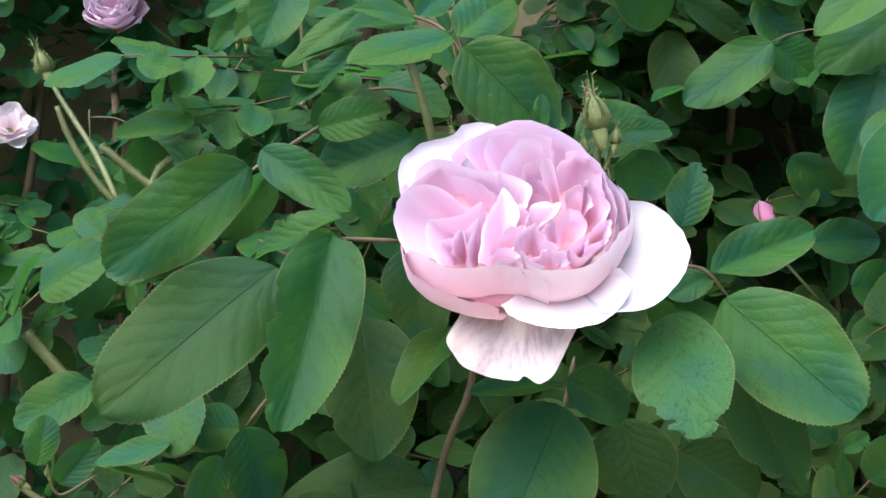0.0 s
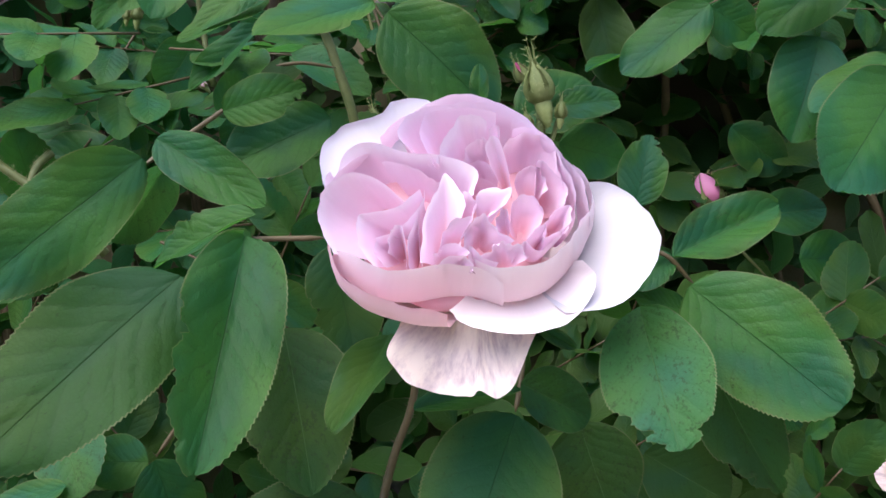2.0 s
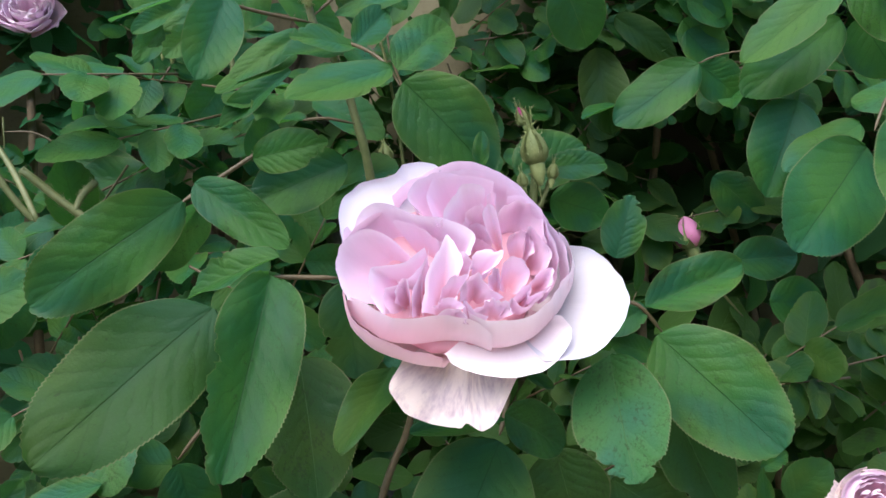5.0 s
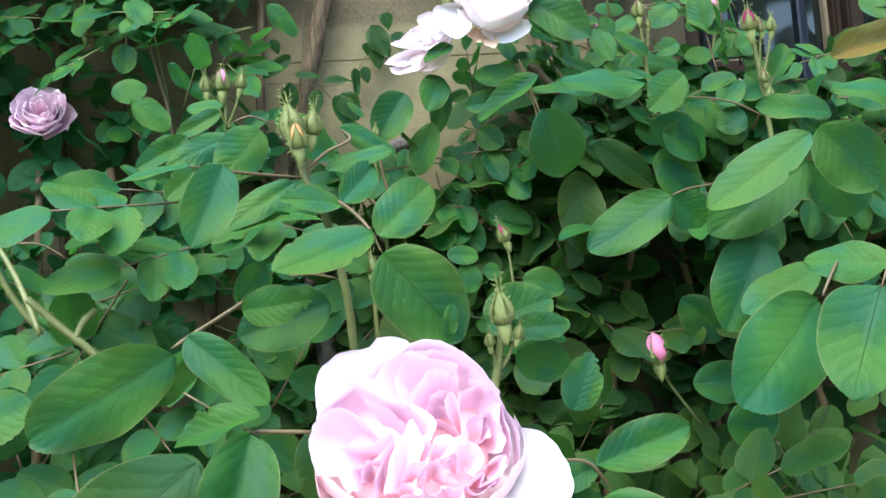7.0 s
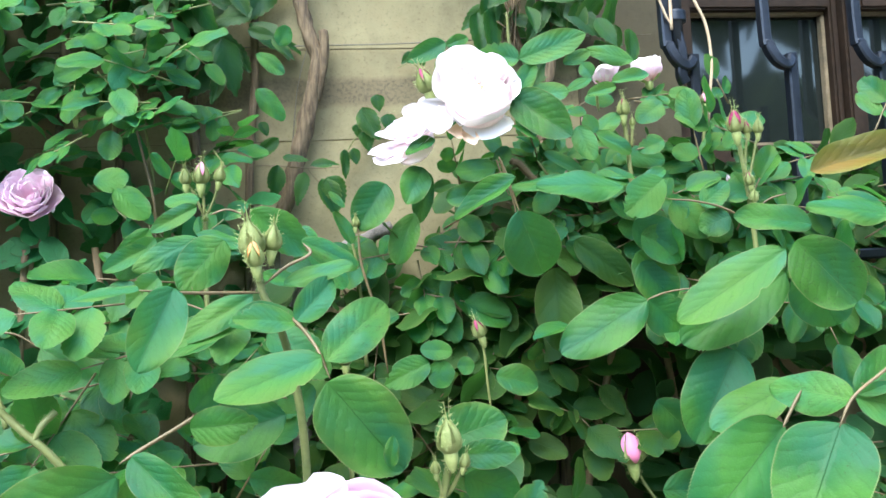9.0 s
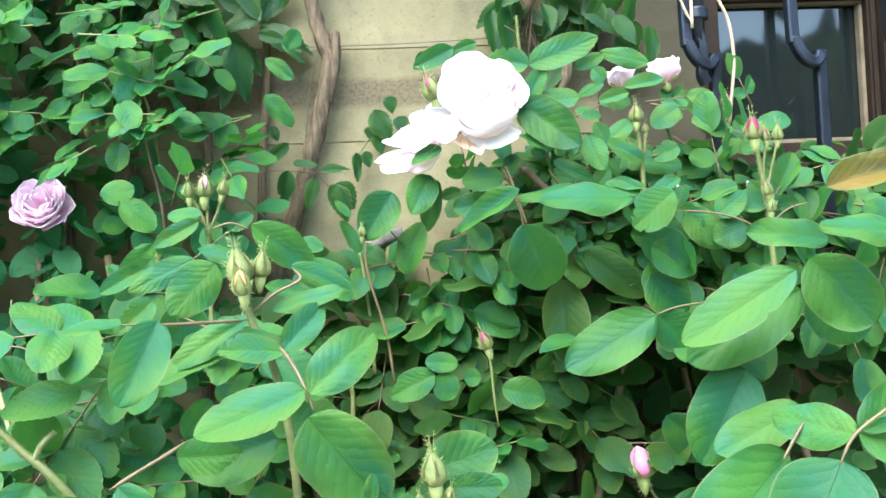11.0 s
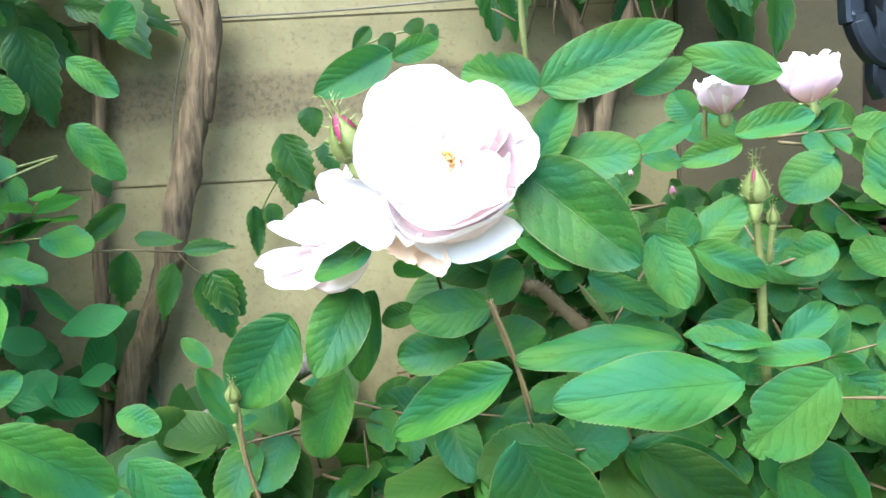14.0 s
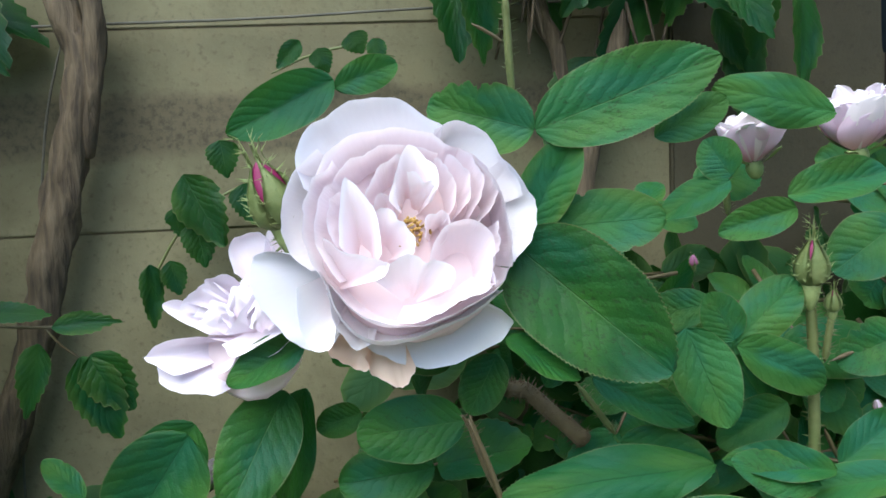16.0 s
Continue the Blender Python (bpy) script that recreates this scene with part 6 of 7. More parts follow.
leaf(front, (0.3108, 0.363, 1.225), (0.3445, 0.37, 1.244), 0.0200, (-0.06, -0.9, 0.44))
leaf(middle, (0.3023, 0.47, 1.242), (0.2713, 0.46, 1.192), 0.0410, (-0.29, -0.95, 0.15))
leaf(middle, (0.3247, 0.45, 1.222), (0.2733, 0.44, 1.205), 0.0264, (-0.05, -0.8, 0.6), "fresh")
leaf(middle, (0.2589, 0.495, 1.275), (0.2035, 0.5, 1.245), 0.0326, (-0.22, -0.94, 0.26))
leaf(middle, (0.2621, 0.5, 1.275), (0.2854, 0.5, 1.254), 0.0272, (-0.19, -0.96, -0.21))
leaf(middle, (0.3172, 0.43, 1.299), (0.2572, 0.444, 1.262), 0.0295, (-0.42, -0.83, 0.37), "fresh")
leaf(middle, (0.3382, 0.47, 1.287), (0.2695, 0.47, 1.248), 0.0371, (-0.2, -0.92, 0.35))
leaf(middle, (0.3355, 0.45, 1.305), (0.3646, 0.44, 1.267), 0.0372, (-0.47, -0.87, -0.13))
leaf(middle, (0.3578, 0.48, 1.29), (0.3742, 0.48, 1.253), 0.0379, (-0.46, -0.87, -0.2))
leaf(middle, (0.3421, 0.44, 1.344), (0.3998, 0.43, 1.36), 0.0213, (-0.28, -0.85, 0.45), "bronze")
leaf(middle, (0.3792, 0.42, 1.317), (0.3263, 0.42, 1.323), 0.0192, (0.06, -0.78, 0.63), "fresh")
leaf(middle, (0.3517, 0.46, 1.315), (0.3059, 0.46, 1.325), 0.0205, (0.14, -0.81, 0.57))
leaf(middle, (0.1797, 0.49, 1.333), (0.1987, 0.505, 1.2935), 0.035, (-0.12, -0.87, -0.49))
leaf(middle, (0.271, 0.485, 1.349), (0.2451, 0.485, 1.329), 0.0241, (-0.09, -0.99, 0.11), "fresh")
leaf(middle, (0.2563, 0.5, 1.325), (0.2837, 0.5, 1.305), 0.0248, (-0.18, -0.95, -0.25))
leaf(middle, (0.2607, 0.51, 1.306), (0.2821, 0.51, 1.279), 0.0252, (-0.26, -0.94, -0.22))
leaf(middle, (0.2106, 0.53, 1.299), (0.2126, 0.53, 1.244), 0.0300, (-0.29, -0.96, -0.01), "old")
leaf(middle, (0.2196, 0.53, 1.315), (0.2599, 0.53, 1.296), 0.0222, (0.06, -0.99, 0.12))
leaf(middle, (0.1048, 0.55, 1.361), (0.0841, 0.55, 1.331), 0.0264, (0, -1, -0))
leaf(middle, (0.1235, 0.555, 1.341), (0.1098, 0.555, 1.308), 0.0204, (-0.39, -0.91, 0.16))
leaf(middle, (0.1952, 0.527, 1.437), (0.2404, 0.525, 1.453), 0.0206, (-0.12, -0.97, 0.2), "fresh", 2)
leaf(middle, (0.195, 0.528, 1.437), (0.17, 0.535, 1.445), 0.0178, (-0.27, -0.96, 0.01), "fresh")
leaf(middle, (0.1925, 0.53, 1.413), (0.2048, 0.525, 1.435), 0.0138, (-0.42, -0.91, 0.03), "fresh")
leaf(middle, (0.1968, 0.53, 1.413), (0.2268, 0.526, 1.415), 0.0169, (-0.15, -0.89, 0.43), "fresh")
leaf(middle, (0.1876, 0.522, 1.411), (0.2202, 0.505, 1.381), 0.0279, (-0.29, -0.93, 0.22))
leaf(middle, (0.1838, 0.512, 1.39), (0.2014, 0.51, 1.381), 0.0120, (0.34, -0.55, 0.77))
leaf(middle, (0.2277, 0.516, 1.389), (0.2357, 0.51, 1.366), 0.0153, (-0.32, -0.94, 0.13), "fresh")
leaf(middle, (0.2402, 0.516, 1.384), (0.2656, 0.517, 1.373), 0.0123, (0.19, -0.92, 0.34), "fresh")
leaf(middle, (0.2404, 0.518, 1.385), (0.2341, 0.518, 1.397), 0.0105, (-0.24, -0.96, -0.12), "fresh")
leaf(middle, (0.2419, 0.52, 1.384), (0.2577, 0.52, 1.399), 0.0130, (-0.29, -0.9, 0.32), "fresh")
leaf(middle, (0.2424, 0.525, 1.423), (0.2253, 0.525, 1.416), 0.0095, (-0.19, -0.85, 0.49), "fresh")
leaf(middle, (0.2428, 0.525, 1.424), (0.2365, 0.525, 1.433), 0.0107, (-0.27, -0.95, -0.17), "fresh")
leaf(middle, (0.2569, 0.52, 1.416), (0.2374, 0.52, 1.411), 0.0092, (-0.05, -0.98, 0.21), "fresh")
leaf(middle, (0.2547, 0.52, 1.419), (0.2804, 0.52, 1.424), 0.0109, (-0.11, -0.86, 0.49), "fresh")
leaf(middle, (0.2778, 0.54, 1.439), (0.2449, 0.54, 1.447), 0.0137, (0.05, -0.98, 0.19), "fresh")
leaf(middle, (0.2256, 0.53, 1.434), (0.2443, 0.53, 1.444), 0.0106, (-0.15, -0.95, 0.29), "fresh")
leaf(middle, (0.1478, 0.535, 1.451), (0.1216, 0.535, 1.439), 0.0136, (0.03, -1, -0.07))
leaf(middle, (0.1479, 0.535, 1.449), (0.1632, 0.535, 1.455), 0.0089, (0.02, -1, -0.06))
leaf(middle, (0.1306, 0.551, 1.371), (0.1162, 0.53, 1.347), 0.0202, (0.25, -0.8, 0.54))
leaf(middle, (0.1374, 0.535, 1.387), (0.1176, 0.535, 1.378), 0.0111, (-0.2, -0.87, 0.45))
leaf(middle, (0.1758, 0.53, 1.366), (0.149, 0.53, 1.364), 0.0165, (-0.02, -0.95, 0.3))
leaf(middle, (0.1853, 0.535, 1.381), (0.1775, 0.535, 1.366), 0.0124, (-0.36, -0.91, 0.19))
leaf(middle, (0.1687, 0.54, 1.351), (0.1437, 0.54, 1.348), 0.0161, (-0.04, -0.94, 0.35))
leaf(middle, (0.2361, 0.52, 1.354), (0.1824, 0.515, 1.352), 0.0159, (0.04, -0.73, 0.68), "fresh")
leaf(middle, (0.2475, 0.494, 1.347), (0.1897, 0.48, 1.348), 0.0226, (0.19, -0.77, 0.61), "fresh")
leaf(middle, (0.1792, 0.49, 1.354), (0.1421, 0.506, 1.332), 0.0170, (-0.54, -0.76, 0.36))
leaf(middle, (0.2579, 0.51, 1.35), (0.2363, 0.51, 1.358), 0.0109, (0.17, -0.88, 0.45), "fresh")
leaf(middle, (0.1048, 0.56, 1.361), (0.0872, 0.56, 1.338), 0.0202, (-0.03, -1, 0.02))
leaf(middle, (0.1352, 0.56, 1.369), (0.127, 0.56, 1.335), 0.0151, (-0.33, -0.94, 0.08))
leaf(middle, (0.1504, 0.56, 1.361), (0.1377, 0.56, 1.357), 0.0095, (-0.08, -0.96, 0.26))
leaf(middle, (0.0771, 0.55, 1.346), (0.0673, 0.55, 1.357), 0.0075, (0.43, -0.81, 0.39), "fresh")
leaf(middle, (0.263, 0.512, 1.353), (0.2363, 0.512, 1.358), 0.0097, (0.11, -0.8, 0.59), "fresh")
leaf(middle, (0.2912, 0.53, 1.381), (0.2736, 0.53, 1.375), 0.0146, (-0.14, -0.91, 0.38), "fresh")
leaf(middle, (0.2955, 0.54, 1.409), (0.2782, 0.54, 1.397), 0.0181, (-0.25, -0.91, 0.34), "fresh")
leaf(middle, (0.2087, 0.53, 1.375), (0.235, 0.53, 1.361), 0.0107, (0.21, -0.89, 0.4), "fresh")
leaf(side, (0.0197, 0.5, 1.341), (0.0539, 0.512, 1.316), 0.0223, (0.35, -0.94, 0.03), "small")
leaf(side, (0.0516, 0.53, 1.32), (0.0765, 0.53, 1.294), 0.0188, (0.4, -0.84, 0.38), "small")
leaf(side, (-0.0383, 0.5, 1.332), (-0.0583, 0.5, 1.307), 0.0152, (0.2, -0.97, -0.15), "small")
leaf(side, (-0.0124, 0.5, 1.328), (0.016, 0.5, 1.321), 0.0121, (0.16, -0.75, 0.64), "small")
leaf(middle, (0.1254, 0.53, 1.243), (0.0964, 0.53, 1.231), 0.0193, (-0.1, -0.97, 0.23))
leaf(middle, (0.1199, 0.53, 1.251), (0.1406, 0.53, 1.25), 0.0134, (0.01, -0.96, 0.27))
leaf(middle, (0.1329, 0.53, 1.244), (0.1319, 0.53, 1.226), 0.0173, (0.01, -1, -0))
leaf(middle, (0.168, 0.53, 1.232), (0.1952, 0.53, 1.224), 0.0203, (0.08, -0.96, 0.27))
leaf(middle, (0.1447, 0.54, 1.239), (0.1562, 0.54, 1.238), 0.0122, (0.02, -0.96, 0.29))
leaf(vine, (0.0349, 0.6, 1.403), (0.0145, 0.6, 1.387), 0.0099, (0.11, -0.98, -0.14), "vine")
leaf(vine, (0.0373, 0.6, 1.389), (0.0565, 0.6, 1.387), 0.0074, (0.03, -0.88, 0.47), "vine")
leaf(vine, (0.0561, 0.6, 1.383), (0.0769, 0.6, 1.384), 0.0075, (-0.02, -0.89, 0.45), "vine")
leaf(vine, (0.0338, 0.6, 1.384), (0.0288, 0.6, 1.36), 0.0130, (0.33, -0.94, -0.07), "vine")
leaf(vine, (0.052, 0.6, 1.378), (0.0458, 0.6, 1.354), 0.0103, (-0.07, -1, 0.02), "vine")
leaf(vine, (0.0639, 0.6, 1.373), (0.0748, 0.6, 1.346), 0.0162, (0.3, -0.95, 0.12), "vine")
leaf(vine, (0.0329, 0.605, 1.477), (0.0486, 0.605, 1.46), 0.0079, (0.13, -0.98, 0.12), "vine")
leaf(vine, (0.0162, 0.605, 1.483), (0.0368, 0.605, 1.477), 0.0098, (-0.01, -1, -0.05), "vine")
leaf(vine, (0.0224, 0.605, 1.416), (0.0273, 0.605, 1.406), 0.0080, (0.33, -0.93, 0.15), "vine")
leaf(side, (0.0217, 0.585, 1.435), (0.0402, 0.585, 1.414), 0.0141, (0.22, -0.95, 0.2), "small")
leaf(side, (0.0227, 0.585, 1.46), (0.0413, 0.585, 1.446), 0.0111, (0.11, -0.98, 0.14), "small")
leaf(side, (0.0378, 0.59, 1.467), (0.0458, 0.59, 1.481), 0.0131, (0.33, -0.93, -0.18), "small")
leaf(vine, (0.1078, 0.625, 1.439), (0.1092, 0.625, 1.426), 0.0110, (0.13, -0.99, 0.01), "vine")
leaf(vine, (0.1144, 0.625, 1.424), (0.1177, 0.625, 1.41), 0.0119, (0.12, -0.99, 0.03), "vine")
leaf(vine, (0.0915, 0.625, 1.417), (0.0926, 0.625, 1.407), 0.0080, (0.19, -0.98, 0.02), "vine")
leaf(vine, (0.0977, 0.625, 1.412), (0.1005, 0.625, 1.396), 0.0119, (0.17, -0.98, 0.03), "vine")
leaf(vine, (0.0817, 0.625, 1.398), (0.0821, 0.625, 1.376), 0.0086, (0.54, -0.84, 0.01), "vine")
leaf(vine, (0.0883, 0.625, 1.399), (0.0912, 0.625, 1.387), 0.0088, (0.21, -0.98, 0.05), "vine")
leaf(vine, (0.136, 0.625, 1.471), (0.128, 0.625, 1.462), 0.0068, (0.08, -0.99, -0.07), "vine")
leaf(vine, (0.1415, 0.625, 1.468), (0.1452, 0.625, 1.46), 0.0080, (-0.01, -1, -0.01), "vine")
leaf(vine, (0.1531, 0.625, 1.473), (0.1569, 0.625, 1.466), 0.0095, (-0.06, -1, -0.03), "vine")
leaf(vine, (0.1606, 0.625, 1.471), (0.1633, 0.625, 1.463), 0.0069, (-0.07, -1, -0.02), "vine")
leaf(vine, (0.0958, 0.62, 1.428), (0.1071, 0.62, 1.403), 0.0168, (-0.13, -0.99, -0.06), "vine")
leaf(vine, (0.0677, 0.6, 1.374), (0.0793, 0.6, 1.355), 0.0167, (0.02, -1, 0.01), "vine")
leaf(middle, (0.2712, 0.525, 1.349), (0.2887, 0.525, 1.362), 0.0113, (-0.33, -0.84, 0.43), "fresh")
leaf(middle, (0.2829, 0.515, 1.349), (0.2556, 0.515, 1.348), 0.0104, (-0.02, -0.72, 0.69), "fresh")
leaf(middle, (0.2166, 0.533, 1.357), (0.2404, 0.53, 1.349), 0.0119, (0.09, -0.83, 0.56), "fresh")
leaf(middle, (0.2722, 0.555, 1.357), (0.2518, 0.555, 1.346), 0.0136, (-0.2, -0.9, 0.39), "fresh")
leaf(middle, (0.2667, 0.548, 1.375), (0.3006, 0.548, 1.373), 0.0176, (0.02, -0.92, 0.38), "fresh")
leaf(middle, (0.2519, 0.556, 1.371), (0.2379, 0.556, 1.355), 0.0127, (-0.3, -0.91, 0.28), "fresh")
leaf(side, (-0.0098, 0.505, 1.349), (-0.0306, 0.505, 1.349), 0.0112, (0.01, -0.91, 0.42), "small")
leaf(side, (-0.0112, 0.5, 1.344), (-0.0384, 0.5, 1.331), 0.0117, (-0.04, -1, 0.09), "fresh")
leaf(side, (-0.0637, 0.53, 1.361), (-0.0431, 0.53, 1.343), 0.0176, (0.2, -0.95, 0.24), "small")
leaf(side, (-0.0758, 0.53, 1.365), (-0.0551, 0.53, 1.368), 0.0163, (-0.02, -0.99, 0.13), "small")
leaf(front, (-0.0052, 0.45, 1.321), (-0.0374, 0.44, 1.305), 0.0142, (0.17, -0.95, 0.25), "fresh")
leaf(front, (-0.0312, 0.45, 1.317), (-0.0517, 0.44, 1.306), 0.0110, (0.29, -0.92, 0.28), "fresh")
leaf(front, (-0.0228, 0.43, 1.3), (-0.0365, 0.42, 1.287), 0.0138, (0.43, -0.88, 0.22), "fresh")
leaf(front, (0.0114, 0.42, 1.317), (-0.0102, 0.41, 1.293), 0.0235, (0.3, -0.95, 0.12), "fresh")
leaf(front, (0.0249, 0.41, 1.288), (-0.009, 0.4, 1.269), 0.0155, (0.1, -0.94, 0.32), "fresh")
leaf(front, (0.0465, 0.4, 1.275), (0.0158, 0.39, 1.276), 0.0181, (0.26, -0.76, 0.6), "fresh")
leaf(front, (0.0405, 0.405, 1.2925), (0.074, 0.405, 1.304), 0.0118, (-0.17, -0.83, 0.53), "fresh")
leaf(side, (0.0203, 0.545, 1.304), (0.0472, 0.545, 1.297), 0.0129, (0.15, -0.84, 0.52), "small")
leaf(side, (0.0434, 0.545, 1.332), (0.0589, 0.545, 1.327), 0.0110, (0.16, -0.87, 0.46), "small")
leaf(middle, (0.2599, 0.5, 1.316), (0.2885, 0.5, 1.302), 0.0235, (0.01, -1, 0.02))
leaf(middle, (0.262, 0.51, 1.299), (0.2824, 0.51, 1.272), 0.0269, (-0.08, -1, -0.06))
leaf(middle, (0.2904, 0.52, 1.339), (0.3142, 0.52, 1.314), 0.0216, (-0.12, -0.99, -0.11), "fresh")
leaf(middle, (0.3269, 0.515, 1.327), (0.3053, 0.515, 1.319), 0.0199, (-0.08, -0.97, 0.23))
leaf(middle, (0.3086, 0.515, 1.335), (0.3275, 0.515, 1.349), 0.0170, (-0.18, -0.96, 0.23), "fresh")
leaf(middle, (0.3157, 0.51, 1.298), (0.3366, 0.51, 1.284), 0.0226, (-0.03, -1, -0.05))
leaf(middle, (0.2243, 0.525, 1.316), (0.264, 0.525, 1.285), 0.0219, (0, -1, 0), "old")

# canes, stalks and buds
stem(front, [(0.0285, 0.3985, 1.307), (0.0301, 0.4005, 1.2895), (0.0357, 0.402, 1.278), (0.0405, 0.404, 1.262), (0.0438, 0.406, 1.2445), (0.0465, 0.408, 1.2255), (0.048, 0.415, 1.19)], 0.0017, 0.0021, STEM, 160, 1)
stem(front, [(0.0306, 0.4005, 1.292), (0.042, 0.403, 1.301), (0.0539, 0.4066, 1.307), (0.0505, 0.41, 1.313)], 0.00085, 0.00075, STEM_RED, 12, 2)
stem(front, [(0.0305, 0.4005, 1.289), (0.013, 0.386, 1.2893), (-0.0053, 0.369, 1.29), (-0.0192, 0.3585, 1.2914)], 0.00085, 0.0007, STEM_RED, 20, 3)
stem(front, [(0.0365, 0.4015, 1.281), (0.0461, 0.3886, 1.2739), (0.055, 0.374, 1.262), (0.0605, 0.3675, 1.248)], 0.0009, 0.00075, STEM_RED, 20, 4)
stem(front, [(0.0189, 0.38, 1.242), (0.0292, 0.382, 1.242), (0.0409, 0.384, 1.239)], 0.00075, 0.0006, STEM_RED, 8, 5)
stem(front, [(0.1136, 0.372, 1.213), (0.1122, 0.374, 1.202), (0.1088, 0.376, 1.186), (0.1047, 0.378, 1.167)], 0.0016, 0.002, STEM, 90, 6)
stem(front, [(0.1066, 0.372, 1.202), (0.1089, 0.374, 1.194), (0.1095, 0.376, 1.189)], 0.0008, 0.001, STEM, 14, 7)
stem(front, [(0.1196, 0.372, 1.206), (0.1163, 0.374, 1.198), (0.1118, 0.376, 1.19)], 0.0008, 0.001, STEM, 14, 8)
stem(front, [(0.0464, 0.362, 1.121), (0.0425, 0.364, 1.11), (0.0339, 0.366, 1.095), (0.0263, 0.368, 1.078), (0.0176, 0.37, 1.052)], 0.0013, 0.0016, STEM_RED, 60, 9)
stem(front, [(0.1309, 0.355, 1.15), (0.1438, 0.357, 1.146), (0.1537, 0.359, 1.133)], 0.0008, 0.0009, STEM_RED, 6, 10)
stem(front, [(-0.0025, 0.355, 1.178), (0.0099, 0.357, 1.176), (0.0237, 0.359, 1.174)], 0.0009, 0.0011, STEM_RED, 6, 11)
stem(front, [(-0.0362, 0.39, 1.214), (-0.0257, 0.392, 1.22), (-0.0106, 0.394, 1.228), (-0.0001, 0.396, 1.234)], 0.001, 0.0009, STEM_RED, 10, 12)
stem(front, [(-0.0531, 0.42, 1.106), (-0.042, 0.422, 1.117), (-0.0282, 0.424, 1.127)], 0.001, 0.0009, STEM_RED, 10, 13)
stem(front, [(-0.1513, 0.44, 1.162), (-0.1401, 0.442, 1.145), (-0.1284, 0.444, 1.126)], 0.0022, 0.003, STEM, 120, 14)
stem(side, [(-0.1446, 0.5, 1.285), (-0.1402, 0.502, 1.267), (-0.1297, 0.504, 1.243), (-0.1158, 0.506, 1.223)], 0.0015, 0.002, STEM, 60, 15)
stem(side, [(-0.1532, 0.42, 1.095), (-0.144, 0.422, 1.086), (-0.1356, 0.424, 1.08)], 0.0012, 0.0015, STEM, 40, 16)
stem(side, [(-0.1403, 0.42, 1.098), (-0.1366, 0.422, 1.088), (-0.1208, 0.424, 1.094)], 0.0006, 0.0008, STEM_RED, 6, 17)
stem(front, [(-0.1055, 0.43, 1.2434), (-0.0915, 0.432, 1.2283), (-0.0762, 0.434, 1.2122), (-0.062, 0.44, 1.19)], 0.0018, 0.0022, STEM, 140, 18)
stem(front, [(-0.0855, 0.432, 1.222), (-0.0815, 0.434, 1.2298), (-0.0762, 0.438, 1.2353)], 0.0014, 0.0018, STEM, 50, 19)
stem(front, [(0.0874, 0.4, 1.096), (0.0916, 0.402, 1.105), (0.0963, 0.404, 1.117)], 0.001, 0.0012, STEM_RED, 10, 20)
stem(middle, [(0.2619, 0.522, 1.4), (0.2628, 0.524, 1.391), (0.2646, 0.526, 1.376), (0.2661, 0.528, 1.353), (0.2679, 0.53, 1.336)], 0.0012, 0.0017, STEM, 120, 21)
stem(middle, [(0.2675, 0.522, 1.391), (0.2672, 0.524, 1.382), (0.2676, 0.526, 1.376)], 0.0009, 0.001, STEM, 40, 22)
stem(middle, [(0.2713, 0.53, 1.375), (0.2801, 0.532, 1.377), (0.2938, 0.534, 1.379)], 0.0006, 0.0006, STEM_RED, 0, 23)
stem(middle, [(0.2699, 0.53, 1.357), (0.2734, 0.532, 1.351), (0.2769, 0.534, 1.346)], 0.0006, 0.0006, STEM_RED, 0, 24)
stem(middle, [(0.1339, 0.535, 1.421), (0.136, 0.537, 1.413), (0.1405, 0.539, 1.396)], 0.0009, 0.0012, STEM, 60, 25)
stem(middle, [(0.1743, 0.522, 1.37), (0.1764, 0.524, 1.366), (0.1789, 0.526, 1.358), (0.183, 0.528, 1.347)], 0.00052, 0.00068, STEM_RED, 14, 26)
stem(middle, [(0.1757, 0.518, 1.371), (0.1788, 0.52, 1.361), (0.1838, 0.522, 1.345), (0.1876, 0.524, 1.326)], 0.0006, 0.00068, STEM_RED, 16, 27)
stem(middle, [(0.175, 0.515, 1.371), (0.1804, 0.517, 1.357), (0.188, 0.519, 1.332)], 0.00068, 0.00068, STEM_RED, 10, 28)
stem(middle, [(0.1877, 0.538, 1.371), (0.1932, 0.54, 1.37), (0.2002, 0.542, 1.363), (0.2097, 0.544, 1.354)], 0.002, 0.0024, CANE, 160, 29)
stem(middle, [(0.2068, 0.54, 1.371), (0.2132, 0.542, 1.362), (0.2183, 0.544, 1.355)], 0.0008, 0.001, STEM, 30, 30)
stem(middle, [(0.333, 0.508, 1.383), (0.3352, 0.51, 1.369), (0.3384, 0.512, 1.352), (0.3416, 0.514, 1.329), (0.345, 0.516, 1.288)], 0.0013, 0.0018, STEM, 110, 31)
stem(middle, [(0.3402, 0.508, 1.381), (0.3385, 0.51, 1.366), (0.3384, 0.512, 1.352)], 0.0008, 0.0009, STEM, 30, 32)
stem(middle, [(0.3477, 0.508, 1.382), (0.3441, 0.51, 1.365), (0.3404, 0.512, 1.349)], 0.0008, 0.0009, STEM, 30, 33)
stem(middle, [(0.339, 0.508, 1.327), (0.3519, 0.51, 1.336), (0.3664, 0.512, 1.34)], 0.00052, 0.0006, STEM_RED, 4, 34)
stem(middle, [(0.2785, 0.5, 1.338), (0.2984, 0.502, 1.336), (0.3157, 0.504, 1.332), (0.333, 0.506, 1.324)], 0.00068, 0.00068, STEM_RED, 6, 35)
stem(middle, [(0.3361, 0.56, 1.407), (0.336, 0.562, 1.396), (0.3339, 0.564, 1.381)], 0.0009, 0.0011, STEM, 30, 36)
